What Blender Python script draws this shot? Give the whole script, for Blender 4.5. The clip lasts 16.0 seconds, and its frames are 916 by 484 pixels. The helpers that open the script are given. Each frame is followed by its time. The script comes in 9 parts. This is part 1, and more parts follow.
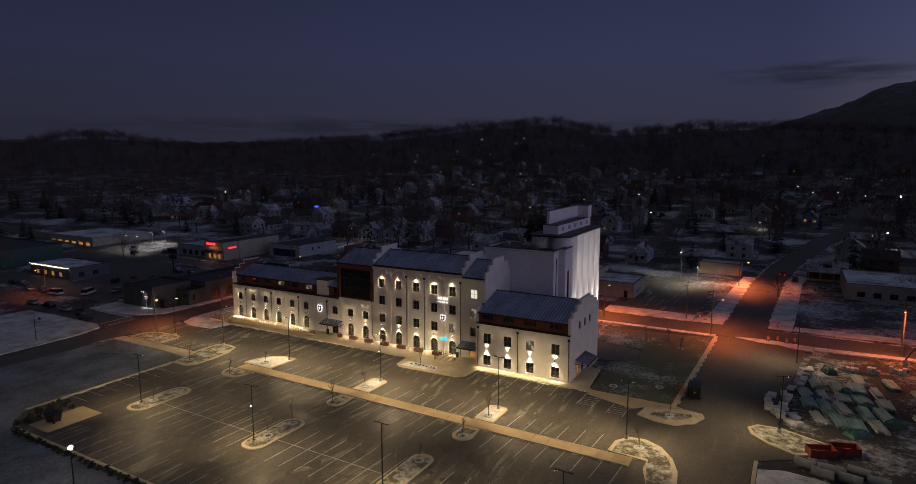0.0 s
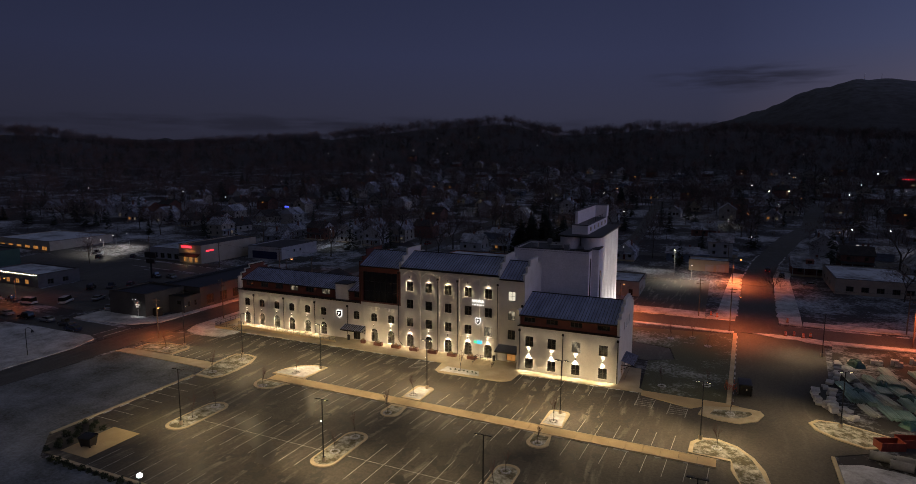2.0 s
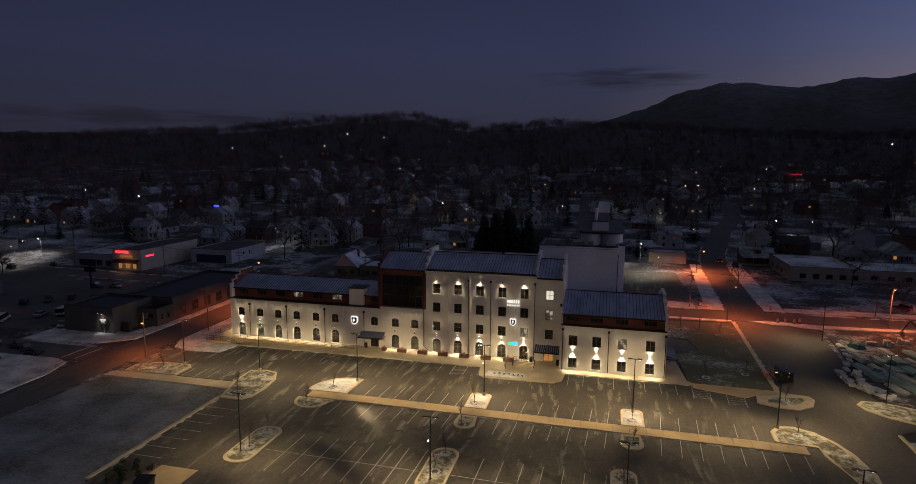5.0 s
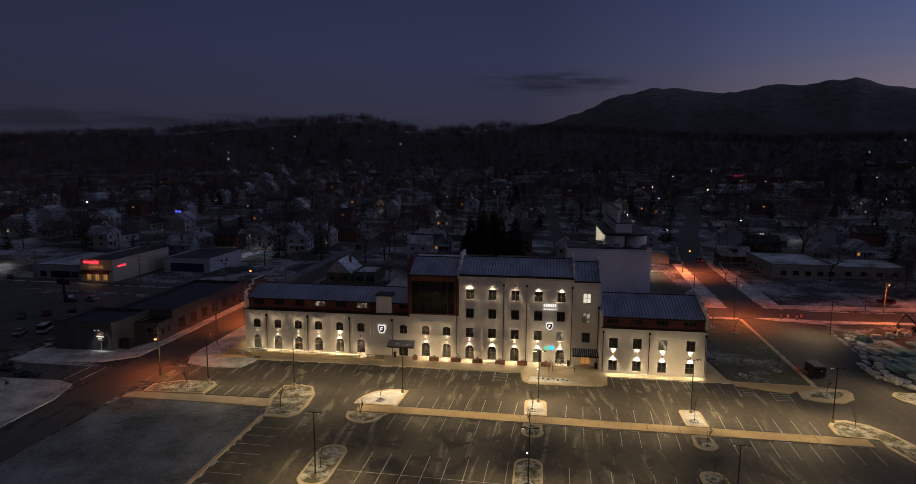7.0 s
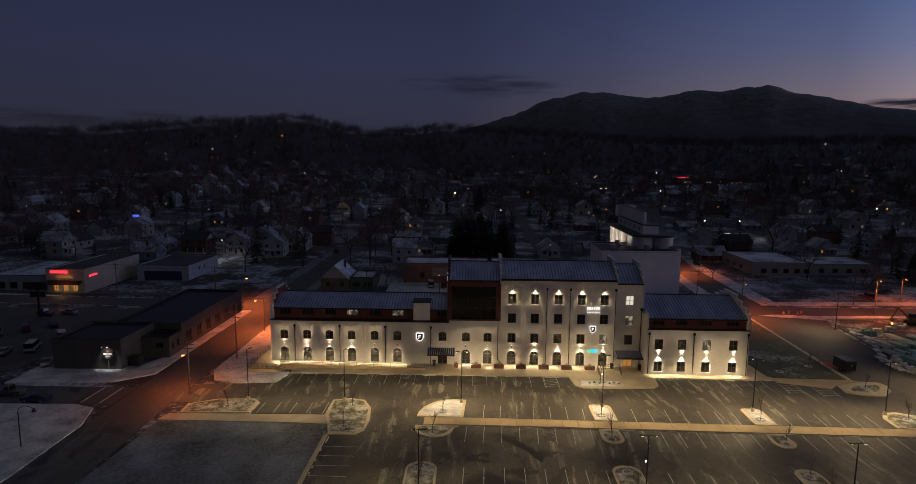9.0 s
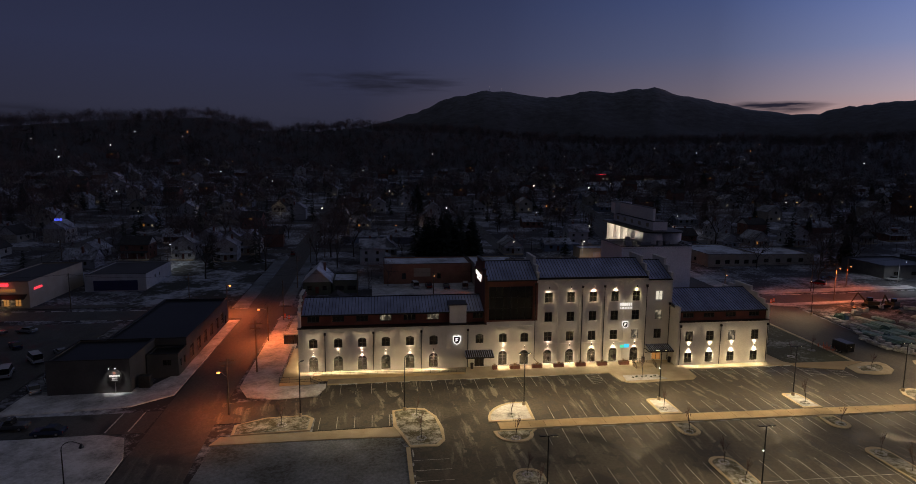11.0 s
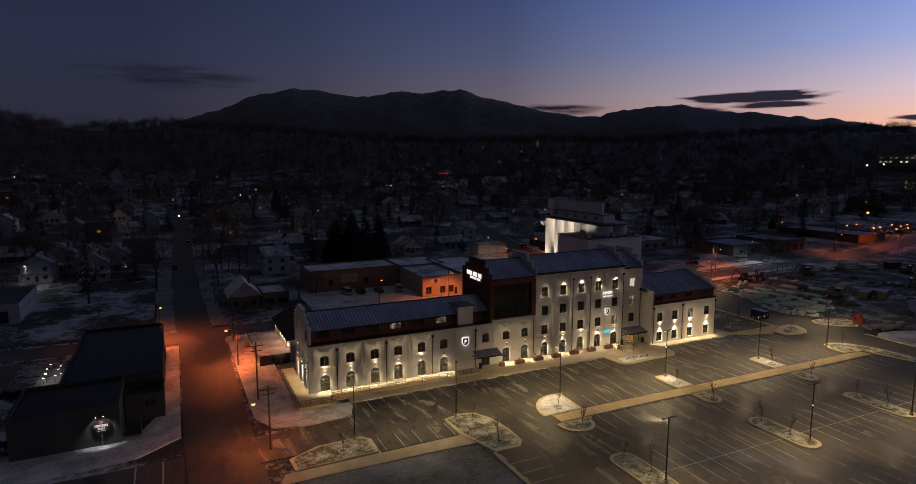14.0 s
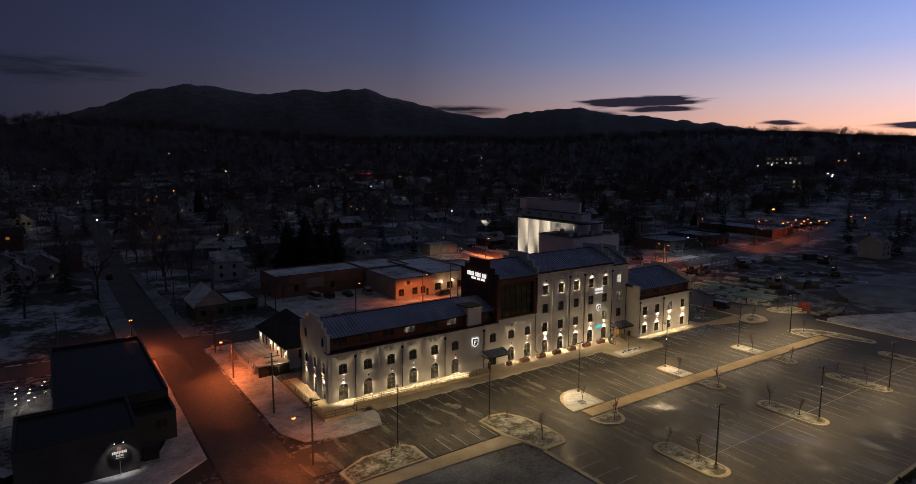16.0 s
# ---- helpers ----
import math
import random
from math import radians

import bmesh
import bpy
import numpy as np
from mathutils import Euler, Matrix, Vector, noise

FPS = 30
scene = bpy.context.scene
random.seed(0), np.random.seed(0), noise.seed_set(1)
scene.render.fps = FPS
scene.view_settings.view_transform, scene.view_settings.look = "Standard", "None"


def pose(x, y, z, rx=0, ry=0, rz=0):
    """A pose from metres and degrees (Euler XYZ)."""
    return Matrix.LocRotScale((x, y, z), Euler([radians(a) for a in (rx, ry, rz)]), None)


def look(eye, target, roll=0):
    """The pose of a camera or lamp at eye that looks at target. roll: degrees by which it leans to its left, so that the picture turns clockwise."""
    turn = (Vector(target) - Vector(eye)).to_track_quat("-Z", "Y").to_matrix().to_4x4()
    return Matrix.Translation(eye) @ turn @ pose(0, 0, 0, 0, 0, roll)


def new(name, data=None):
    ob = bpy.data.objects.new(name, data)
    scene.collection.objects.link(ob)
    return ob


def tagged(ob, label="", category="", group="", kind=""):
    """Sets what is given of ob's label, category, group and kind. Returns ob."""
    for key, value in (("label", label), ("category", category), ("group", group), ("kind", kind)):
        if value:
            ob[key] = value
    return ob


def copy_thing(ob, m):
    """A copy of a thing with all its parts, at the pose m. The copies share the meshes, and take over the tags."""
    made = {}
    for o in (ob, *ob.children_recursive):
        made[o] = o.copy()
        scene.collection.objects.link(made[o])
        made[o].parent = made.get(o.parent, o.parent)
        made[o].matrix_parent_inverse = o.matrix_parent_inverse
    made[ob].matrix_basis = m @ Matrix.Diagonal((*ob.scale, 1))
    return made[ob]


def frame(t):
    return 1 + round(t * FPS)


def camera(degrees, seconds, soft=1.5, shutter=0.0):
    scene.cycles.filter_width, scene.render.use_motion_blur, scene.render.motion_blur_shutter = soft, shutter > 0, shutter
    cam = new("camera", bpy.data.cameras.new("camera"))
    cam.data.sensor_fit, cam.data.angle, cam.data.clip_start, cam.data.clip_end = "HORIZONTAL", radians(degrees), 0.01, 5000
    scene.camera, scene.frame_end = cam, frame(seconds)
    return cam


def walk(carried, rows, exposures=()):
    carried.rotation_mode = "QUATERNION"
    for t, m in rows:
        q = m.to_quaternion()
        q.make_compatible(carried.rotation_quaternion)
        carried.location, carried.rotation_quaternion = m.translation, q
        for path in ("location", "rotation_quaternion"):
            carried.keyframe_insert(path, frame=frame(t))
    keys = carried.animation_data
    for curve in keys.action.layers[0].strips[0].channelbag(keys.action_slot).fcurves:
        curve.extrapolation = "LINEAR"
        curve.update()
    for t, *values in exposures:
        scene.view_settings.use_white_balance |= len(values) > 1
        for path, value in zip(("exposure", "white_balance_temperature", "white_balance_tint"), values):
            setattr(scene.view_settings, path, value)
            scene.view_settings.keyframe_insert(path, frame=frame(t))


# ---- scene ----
cam = camera(74.3, 16.0, 0.8)
PATH = [
    (0, (-2.951, -2.524, 41.503), (-3.919, -0.796, 41.23), -0.0),
    (0.5, (-7.565, -4.069, 41.508), (-8.497, -2.32, 41.235), 0.0),
    (1, (-12.186, -5.57, 41.519), (-13.086, -3.805, 41.245), 0.0),
    (1.5, (-16.815, -6.987, 41.532), (-17.668, -5.199, 41.257), 0.1),
    (2, (-21.455, -8.281, 41.542), (-22.254, -6.469, 41.266), 0.2),
    (2.5, (-26.102, -9.424, 41.546), (-26.849, -7.589, 41.268), 0.3),
    (3, (-30.759, -10.391, 41.542), (-31.462, -8.539, 41.262), 0.3),
    (3.5, (-35.417, -11.185, 41.531), (-36.063, -9.313, 41.25), 0.2),
    (4, (-40.095, -11.812, 41.517), (-40.699, -9.927, 41.235), 0.3),
    (4.2, (-41.984, -12.005, 41.512), (-42.559, -10.111, 41.228), 0.3),
    (6.5, (-63.962, -13.557, 41.345), (-64.285, -11.603, 41.064), 0.4),
    (7, (-68.892, -13.693, 41.332), (-69.164, -11.731, 41.054), 0.3),
    (7.5, (-73.983, -13.642, 41.324), (-74.196, -11.672, 41.048), 0.4),
    (8, (-79.262, -13.423, 41.317), (-79.41, -11.447, 41.045), 0.5),
    (8.5, (-84.791, -13.053, 41.314), (-84.902, -11.074, 41.042), 0.5),
    (9, (-90.654, -12.488, 41.312), (-90.706, -10.507, 41.04), 0.5),
    (9.2, (-93.152, -12.167, 41.311), (-93.185, -10.186, 41.038), 0.6),
    (11.5, (-123.474, -7.291, 41.288), (-123.109, -5.344, 41.011), 0.4),
    (12, (-129.897, -5.853, 41.286), (-129.444, -3.925, 41.011), 0.2),
    (12.5, (-136.01, -4.059, 41.287), (-135.45, -2.159, 41.012), -0.1),
    (13, (-141.69, -1.953, 41.288), (-141.012, -0.091, 41.013), 0.1),
    (13.5, (-146.941, 0.376, 41.293), (-146.163, 2.198, 41.018), 0.0),
    (14, (-151.802, 2.858, 41.3), (-150.946, 4.644, 41.024), -0.0),
    (14.5, (-156.328, 5.431, 41.306), (-155.388, 7.175, 41.03), 0.1),
    (15, (-160.589, 8.044, 41.312), (-159.58, 9.748, 41.036), 0.0),
    (15.5, (-164.67, 10.678, 41.314), (-163.606, 12.35, 41.038), 0.2),
    (16, (-168.66, 13.323, 41.311), (-167.534, 14.953, 41.036), 0.2),
]
walk(cam, [(t, look(eye, target, roll)) for t, eye, target, roll in PATH], [(0, 0.0), (4, -0.04), (8, -0.12), (12.5, -0.27), (16, -0.48)])

# ---- light: dusk sky ----
world = bpy.data.worlds.new("dusk")
scene.world = world
world.use_nodes = True
wn, wl = world.node_tree.nodes, world.node_tree.links
wn.clear()


def wmath(op, a, b=None, c=None, clamp=False):
    n = wn.new("ShaderNodeMath")
    n.operation, n.use_clamp = op, clamp
    for i, v in enumerate((a, b, c)):
        if v is None:
            continue
        if isinstance(v, (int, float)):
            n.inputs[i].default_value = v
        else:
            wl.new(v, n.inputs[i])
    return n.outputs[0]


def wramp(fac, stops):
    n = wn.new("ShaderNodeValToRGB")
    e = n.color_ramp.elements
    while len(e) < len(stops):
        e.new(0.5)
    for el, (p, col) in zip(e, stops):
        el.position, el.color = p, (*col, 1)
    wl.new(fac, n.inputs[0])
    return n.outputs[0]


def wmix(fac, a, b):
    n = wn.new("ShaderNodeMix")
    n.data_type = "RGBA"
    wl.new(fac, n.inputs[0])
    for i, v in ((6, a), (7, b)):
        if isinstance(v, tuple):
            n.inputs[i].default_value = (*v, 1)
        else:
            wl.new(v, n.inputs[i])
    return n.outputs[2]


w_tc = wn.new("ShaderNodeTexCoord")
w_sep = wn.new("ShaderNodeSeparateXYZ")
wl.new(w_tc.outputs["Generated"], w_sep.inputs[0])
w_x, w_y, w_z = w_sep.outputs
w_el = wmath("MULTIPLY", wmath("ARCSINE", w_z), 57.2958)
w_az = wmath("MULTIPLY", wmath("ARCTAN2", w_x, w_y), 57.2958)
# dark side of the sky and the side where the day breaks
w_up = wmath("DIVIDE", w_el, 60.0, clamp=True)
w_dark = wramp(w_up, [(0.0, (0.024, 0.024, 0.040)), (0.07, (0.029, 0.030, 0.055)), (0.15, (0.0275, 0.0315, 0.069)), (0.28, (0.0195, 0.0240, 0.056)), (0.45, (0.030, 0.034, 0.056)), (1.0, (0.080, 0.082, 0.096))])
w_side = wramp(wmath("DIVIDE", wmath("ADD", w_az, 90.0), 180.0, clamp=True), [(0.0, (0.7, 0.7, 0.7)), (0.14, (0.80, 0.80, 0.80)), (0.30, (1.0, 1.0, 1.0)), (0.42, (1.14, 1.14, 1.14)), (0.58, (1.22, 1.22, 1.22)), (0.72, (1.0, 1.0, 1.0)), (1.0, (1.0, 1.0, 1.0))])
w_dim = wn.new("ShaderNodeMix")
w_dim.data_type, w_dim.blend_type = "RGBA", "MULTIPLY"
w_dim.inputs[0].default_value = 1.0
wl.new(w_dark, w_dim.inputs[6])
wl.new(w_side, w_dim.inputs[7])
w_dark = w_dim.outputs[2]
w_glow = wramp(w_up, [(0.0, (2.5, 1.02, 0.52)), (0.045, (2.05, 1.10, 0.80)), (0.09, (1.42, 1.12, 1.25)), (0.15, (0.72, 0.84, 1.45)), (0.22, (0.40, 0.60, 1.42)), (0.34, (0.14, 0.21, 0.55)), (0.5, (0.08, 0.10, 0.20)), (1.0, (0.080, 0.082, 0.096))])
w_d = wmath("DIVIDE", wmath("ABSOLUTE", wmath("SUBTRACT", w_az, 84.0)), 90.0, clamp=True)
w_fac = wramp(w_d, [(0.0, (1, 1, 1)), (0.19, (0.70, 0.70, 0.70)), (0.355, (0.41, 0.41, 0.41)), (0.60, (0.105, 0.105, 0.105)), (0.80, (0.026, 0.026, 0.026)), (0.95, (0.0, 0.0, 0.0))])
w_sky = wmix(w_fac, w_dark, w_glow)
# long thin clouds
w_comb = wn.new("ShaderNodeCombineXYZ")
wl.new(wmath("MULTIPLY", w_az, 0.20), w_comb.inputs[0])
wl.new(wmath("MULTIPLY", w_el, 1.7), w_comb.inputs[1])
w_noise = wn.new("ShaderNodeTexNoise")
w_noise.inputs["Scale"].default_value, w_noise.inputs["Detail"].default_value = 1.0, 6.0
wl.new(w_comb.outputs[0], w_noise.inputs["Vector"])


def cloud(az, el, half_az, half_el, amount):
    a = wmath("POWER", wmath("DIVIDE", wmath("SUBTRACT", w_az, az), half_az), 2.0)
    b = wmath("POWER", wmath("DIVIDE", wmath("SUBTRACT", w_el, el), half_el), 2.0)
    m = wmath("SUBTRACT", 1.0, wmath("ADD", a, b), clamp=True)
    n = wmath("MULTIPLY", wmath("SUBTRACT", wmath("ADD", wmath("MULTIPLY", w_noise.outputs[0], 2.4), m), 1.62), 1.5, clamp=True)
    return wmath("MULTIPLY", wmath("MULTIPLY", n, m), amount)


w_cl = cloud(1.0, 6.7, 10.0, 1.5, 0.8)
for spec in ((45.0, 3.9, 7.0, 0.6, 1.6), (35.0, 4.4, 6.0, 0.7, 1.2), (51.2, 5.0, 8.0, 0.8, 2.6), (52.6, 4.35, 5.0, 0.5, 2.4), (62.1, 3.0, 2.7, 0.5, 2.6), (75.0, 2.55, 9.0, 0.5, 2.2), (-35.0, 2.9, 45.0, 1.1, 0.75)):
    w_cl = wmath("MAXIMUM", w_cl, cloud(*spec))
w_cloud = wmix(w_fac, (0.0145, 0.0145, 0.025), (0.055, 0.042, 0.075))
w_col = wmix(wmath("MINIMUM", w_cl, 1.0), w_sky, w_cloud)
w_bg = wn.new("ShaderNodeBackground")
w_bg.inputs[1].default_value = 1.0
wl.new(w_col, w_bg.inputs[0])
wl.new(w_bg.outputs[0], wn.new("ShaderNodeOutputWorld").inputs[0])


def lamp(name, kind, place, watts, colour, target=None, cone=None, blend=0.5, size=0.1):
    """A light that stands where a fitting of the place gives light; the town's fill lights have none."""
    d = bpy.data.lights.new(name, kind)
    d.energy, d.color, d.shadow_soft_size = watts, colour, size
    ob = new(name, d)
    ob.matrix_world = look(place, target) if target else pose(*place)
    if cone:
        d.spot_size, d.spot_blend = radians(cone), blend
    return ob


# ---- materials ----
def material(name):
    m = bpy.data.materials.new(name)
    m.use_nodes = True
    return m, m.node_tree.nodes, m.node_tree.links, m.node_tree.nodes["Principled BSDF"]


def noise_fac(nodes, links, scale, detail=4.0, stretch=None, rough=0.55):
    tc = nodes.new("ShaderNodeTexCoord")
    n = nodes.new("ShaderNodeTexNoise")
    n.inputs["Scale"].default_value, n.inputs["Detail"].default_value, n.inputs["Roughness"].default_value = scale, detail, rough
    src = tc.outputs["Object"]
    geo = nodes.new("ShaderNodeNewGeometry")
    src = geo.outputs["Position"]
    if stretch:
        mp = nodes.new("ShaderNodeMapping")
        mp.inputs["Scale"].default_value = stretch[:3]
        if len(stretch) > 3:
            mp.inputs["Rotation"].default_value = (0, 0, radians(stretch[3]))
        links.new(src, mp.inputs[0])
        src = mp.outputs[0]
    links.new(src, n.inputs["Vector"])
    nodes.remove(tc)
    return n.outputs[0]


def ramp(nodes, links, fac, stops):
    n = nodes.new("ShaderNodeValToRGB")
    e = n.color_ramp.elements
    while len(e) < len(stops):
        e.new(0.5)
    for el, (p, col) in zip(e, stops):
        el.position, el.color = p, (*col, 1)
    links.new(fac, n.inputs[0])
    return n.outputs[0]


def blend(nodes, links, fac, a, b, mode="MIX"):
    n = nodes.new("ShaderNodeMix")
    n.data_type, n.blend_type = "RGBA", mode
    if isinstance(fac, float):
        n.inputs[0].default_value = fac
    else:
        links.new(fac, n.inputs[0])
    for i, v in ((6, a), (7, b)):
        if isinstance(v, tuple):
            n.inputs[i].default_value = (*v, 1)
        else:
            links.new(v, n.inputs[i])
    return n.outputs[2]


def bump(nodes, links, bsdf, height, strength, distance=0.02):
    b = nodes.new("ShaderNodeBump")
    b.inputs["Strength"].default_value, b.inputs["Distance"].default_value = strength, distance
    links.new(height, b.inputs["Height"])
    links.new(b.outputs[0], bsdf.inputs["Normal"])


def surface(name, dark, light, scale=2.0, fine=25.0, rough=0.8, metal=0.0, bumpiness=0.3, dist=0.01, specular=0.5, vary=0.0, stretch=None):
    """Two scales of variation between two real colours, with fine relief."""
    m, nodes, links, b = material(name)
    a = noise_fac(nodes, links, scale, 5.0, stretch)
    c = ramp(nodes, links, a, [(0.3, dark), (0.7, light)])
    f = noise_fac(nodes, links, fine, 3.0)
    g = ramp(nodes, links, f, [(0.3, (0.82, 0.82, 0.82)), (0.7, (1.0, 1.0, 1.0))])
    c = blend(nodes, links, 1.0, c, g, "MULTIPLY")
    if vary:
        oi = nodes.new("ShaderNodeObjectInfo")
        v = ramp(nodes, links, oi.outputs["Random"], [(0.0, (1 - vary,) * 3), (1.0, (1.0, 1.0, 1.0))])
        c = blend(nodes, links, 1.0, c, v, "MULTIPLY")
    links.new(c, b.inputs["Base Color"])
    b.inputs["Roughness"].default_value, b.inputs["Metallic"].default_value, b.inputs["Specular IOR Level"].default_value = rough, metal, specular
    bump(nodes, links, b, f, bumpiness, dist)
    return m


def glow(name, colour, strength, vary=0.0):
    m, nodes, links, b = material(name)
    b.inputs["Base Color"].default_value = (0.05, 0.05, 0.05, 1)
    b.inputs["Emission Color"].default_value = (*colour, 1)
    b.inputs["Emission Strength"].default_value = strength
    m.cycles.emission_sampling = "NONE"
    if vary:
        # rooms behind: furniture and blinds break up the light
        n = noise_fac(nodes, links, 1.6, 2.0, (1.0, 1.0, 0.7))
        c = ramp(nodes, links, n, [(0.44, tuple(v * 0.07 for v in colour)), (0.62, colour)])
        links.new(c, b.inputs["Emission Color"])
    return m


def asphalt_material(name, base, streaks, bands=()):
    """Worn asphalt with salt-pale sweeps, wet dark patches and fine stone grain."""
    m, nodes, links, b = material(name)
    big = noise_fac(nodes, links, 0.05, 5.0)
    c = ramp(nodes, links, big, [(0.3, tuple(v * 0.8 for v in base)), (0.7, tuple(v * 1.25 for v in base))])
    # curved salt sweeps: stretched noise on bent coordinates
    geo = nodes.new("ShaderNodeNewGeometry")
    warp = nodes.new("ShaderNodeTexNoise")
    warp.inputs["Scale"].default_value, warp.inputs["Detail"].default_value = 0.035, 1.0
    links.new(geo.outputs["Position"], warp.inputs["Vector"])
    mad = nodes.new("ShaderNodeVectorMath")
    mad.operation = "MULTIPLY_ADD"
    links.new(warp.outputs["Color"], mad.inputs[0])
    mad.inputs[1].default_value = (9.0, 9.0, 0.0)
    links.new(geo.outputs["Position"], mad.inputs[2])
    mp = nodes.new("ShaderNodeMapping")
    mp.inputs["Rotation"].default_value = (0, 0, radians(20.0))
    mp.inputs["Scale"].default_value = (1.0, 0.12, 1.0)
    links.new(mad.outputs[0], mp.inputs[0])
    sw = nodes.new("ShaderNodeTexNoise")
    sw.inputs["Scale"].default_value, sw.inputs["Detail"].default_value, sw.inputs["Roughness"].default_value = 0.75, 9.0, 0.62
    links.new(mp.outputs[0], sw.inputs["Vector"])
    s = ramp(nodes, links, sw.outputs[0], [(0.53, (0, 0, 0)), (0.585, (0.42, 0.42, 0.42)), (0.615, (0.6, 0.6, 0.6)), (0.68, (1, 1, 1))])
    patch = ramp(nodes, links, noise_fac(nodes, links, 0.085, 3.0, (1.0, 0.7, 1.0)), [(0.40, (0.12, 0.12, 0.12)), (0.56, (1, 1, 1))])
    if bands:
        # tyres drag most salt into the aisle and stalls before the mill
        ysep = nodes.new("ShaderNodeSeparateXYZ")
        links.new(geo.outputs["Position"], ysep.inputs[0])
        aisle = nodes.new("ShaderNodeMapRange")
        aisle.inputs["From Min"].default_value, aisle.inputs["From Max"].default_value = 84.0, 94.0
        links.new(ysep.outputs[1], aisle.inputs[0])
        patch = blend(nodes, links, aisle.outputs[0], patch, (1.35, 1.35, 1.35))
        drive = nodes.new("ShaderNodeMapRange")
        drive.inputs["From Min"].default_value, drive.inputs["From Max"].default_value = -38.0, -24.0
        links.new(ysep.outputs[0], drive.inputs[0])
        patch = blend(nodes, links, drive.outputs[0], patch, (0.10, 0.10, 0.10))
    s = blend(nodes, links, 1.0, s, patch, "MULTIPLY")
    c = blend(nodes, links, s, c, tuple(v * streaks for v in base))
    wet_noise = noise_fac(nodes, links, 0.42, 8.0, (1.0, 0.7, 1.0, -20.0), 0.6)
    gain = nodes.new("ShaderNodeMath")
    gain.operation = "MULTIPLY_ADD"
    links.new(wet_noise, gain.inputs[0])
    gain.inputs[1].default_value, gain.inputs[2].default_value = 2.6, -0.82
    wet = gain.outputs[0]
    if bands:
        # melt water stands in the rows of stalls
        sep = nodes.new("ShaderNodeSeparateXYZ")
        links.new(geo.outputs["Position"], sep.inputs[0])
        acc = None
        for y0, y1, amount in bands:
            d = nodes.new("ShaderNodeMath")
            d.operation = "COMPARE"
            links.new(sep.outputs[1], d.inputs[0])
            d.inputs[1].default_value, d.inputs[2].default_value = (y0 + y1) / 2, (y1 - y0) / 2
            q = nodes.new("ShaderNodeMath")
            q.operation = "MULTIPLY_ADD"
            links.new(d.outputs[0], q.inputs[0])
            q.inputs[1].default_value = amount
            links.new(acc if acc else wet, q.inputs[2])
            acc = q.outputs[0]
        wet = nodes.new("ShaderNodeMath")
        wet.operation = "MULTIPLY_ADD"
        links.new(drive.outputs[0], wet.inputs[0])
        wet.inputs[1].default_value = -0.3
        links.new(acc, wet.inputs[2])
        wet = wet.outputs[0]
    w = ramp(nodes, links, wet, [(0.60, (0, 0, 0)), (0.615, (0.75, 0.75, 0.75)), (0.66, (1, 1, 1))])
    c = blend(nodes, links, w, c, tuple(v * 0.36 for v in base))
    fine = noise_fac(nodes, links, 30.0, 2.0)
    g = ramp(nodes, links, fine, [(0.3, (0.75, 0.75, 0.75)), (0.7, (1.1, 1.1, 1.1))])
    c = blend(nodes, links, 1.0, c, g, "MULTIPLY")
    speck = ramp(nodes, links, noise_fac(nodes, links, 2.6, 4.0, None, 0.7), [(0.34, (0.74, 0.74, 0.74)), (0.66, (1.22, 1.22, 1.22))])
    c = blend(nodes, links, 1.0, c, speck, "MULTIPLY")
    links.new(c, b.inputs["Base Color"])
    r = ramp(nodes, links, w, [(0.0, (0.8, 0.8, 0.8)), (1.0, (0.55, 0.55, 0.55))])
    links.new(r, b.inputs["Roughness"])
    bump(nodes, links, b, fine, 0.4, 0.01)
    return m


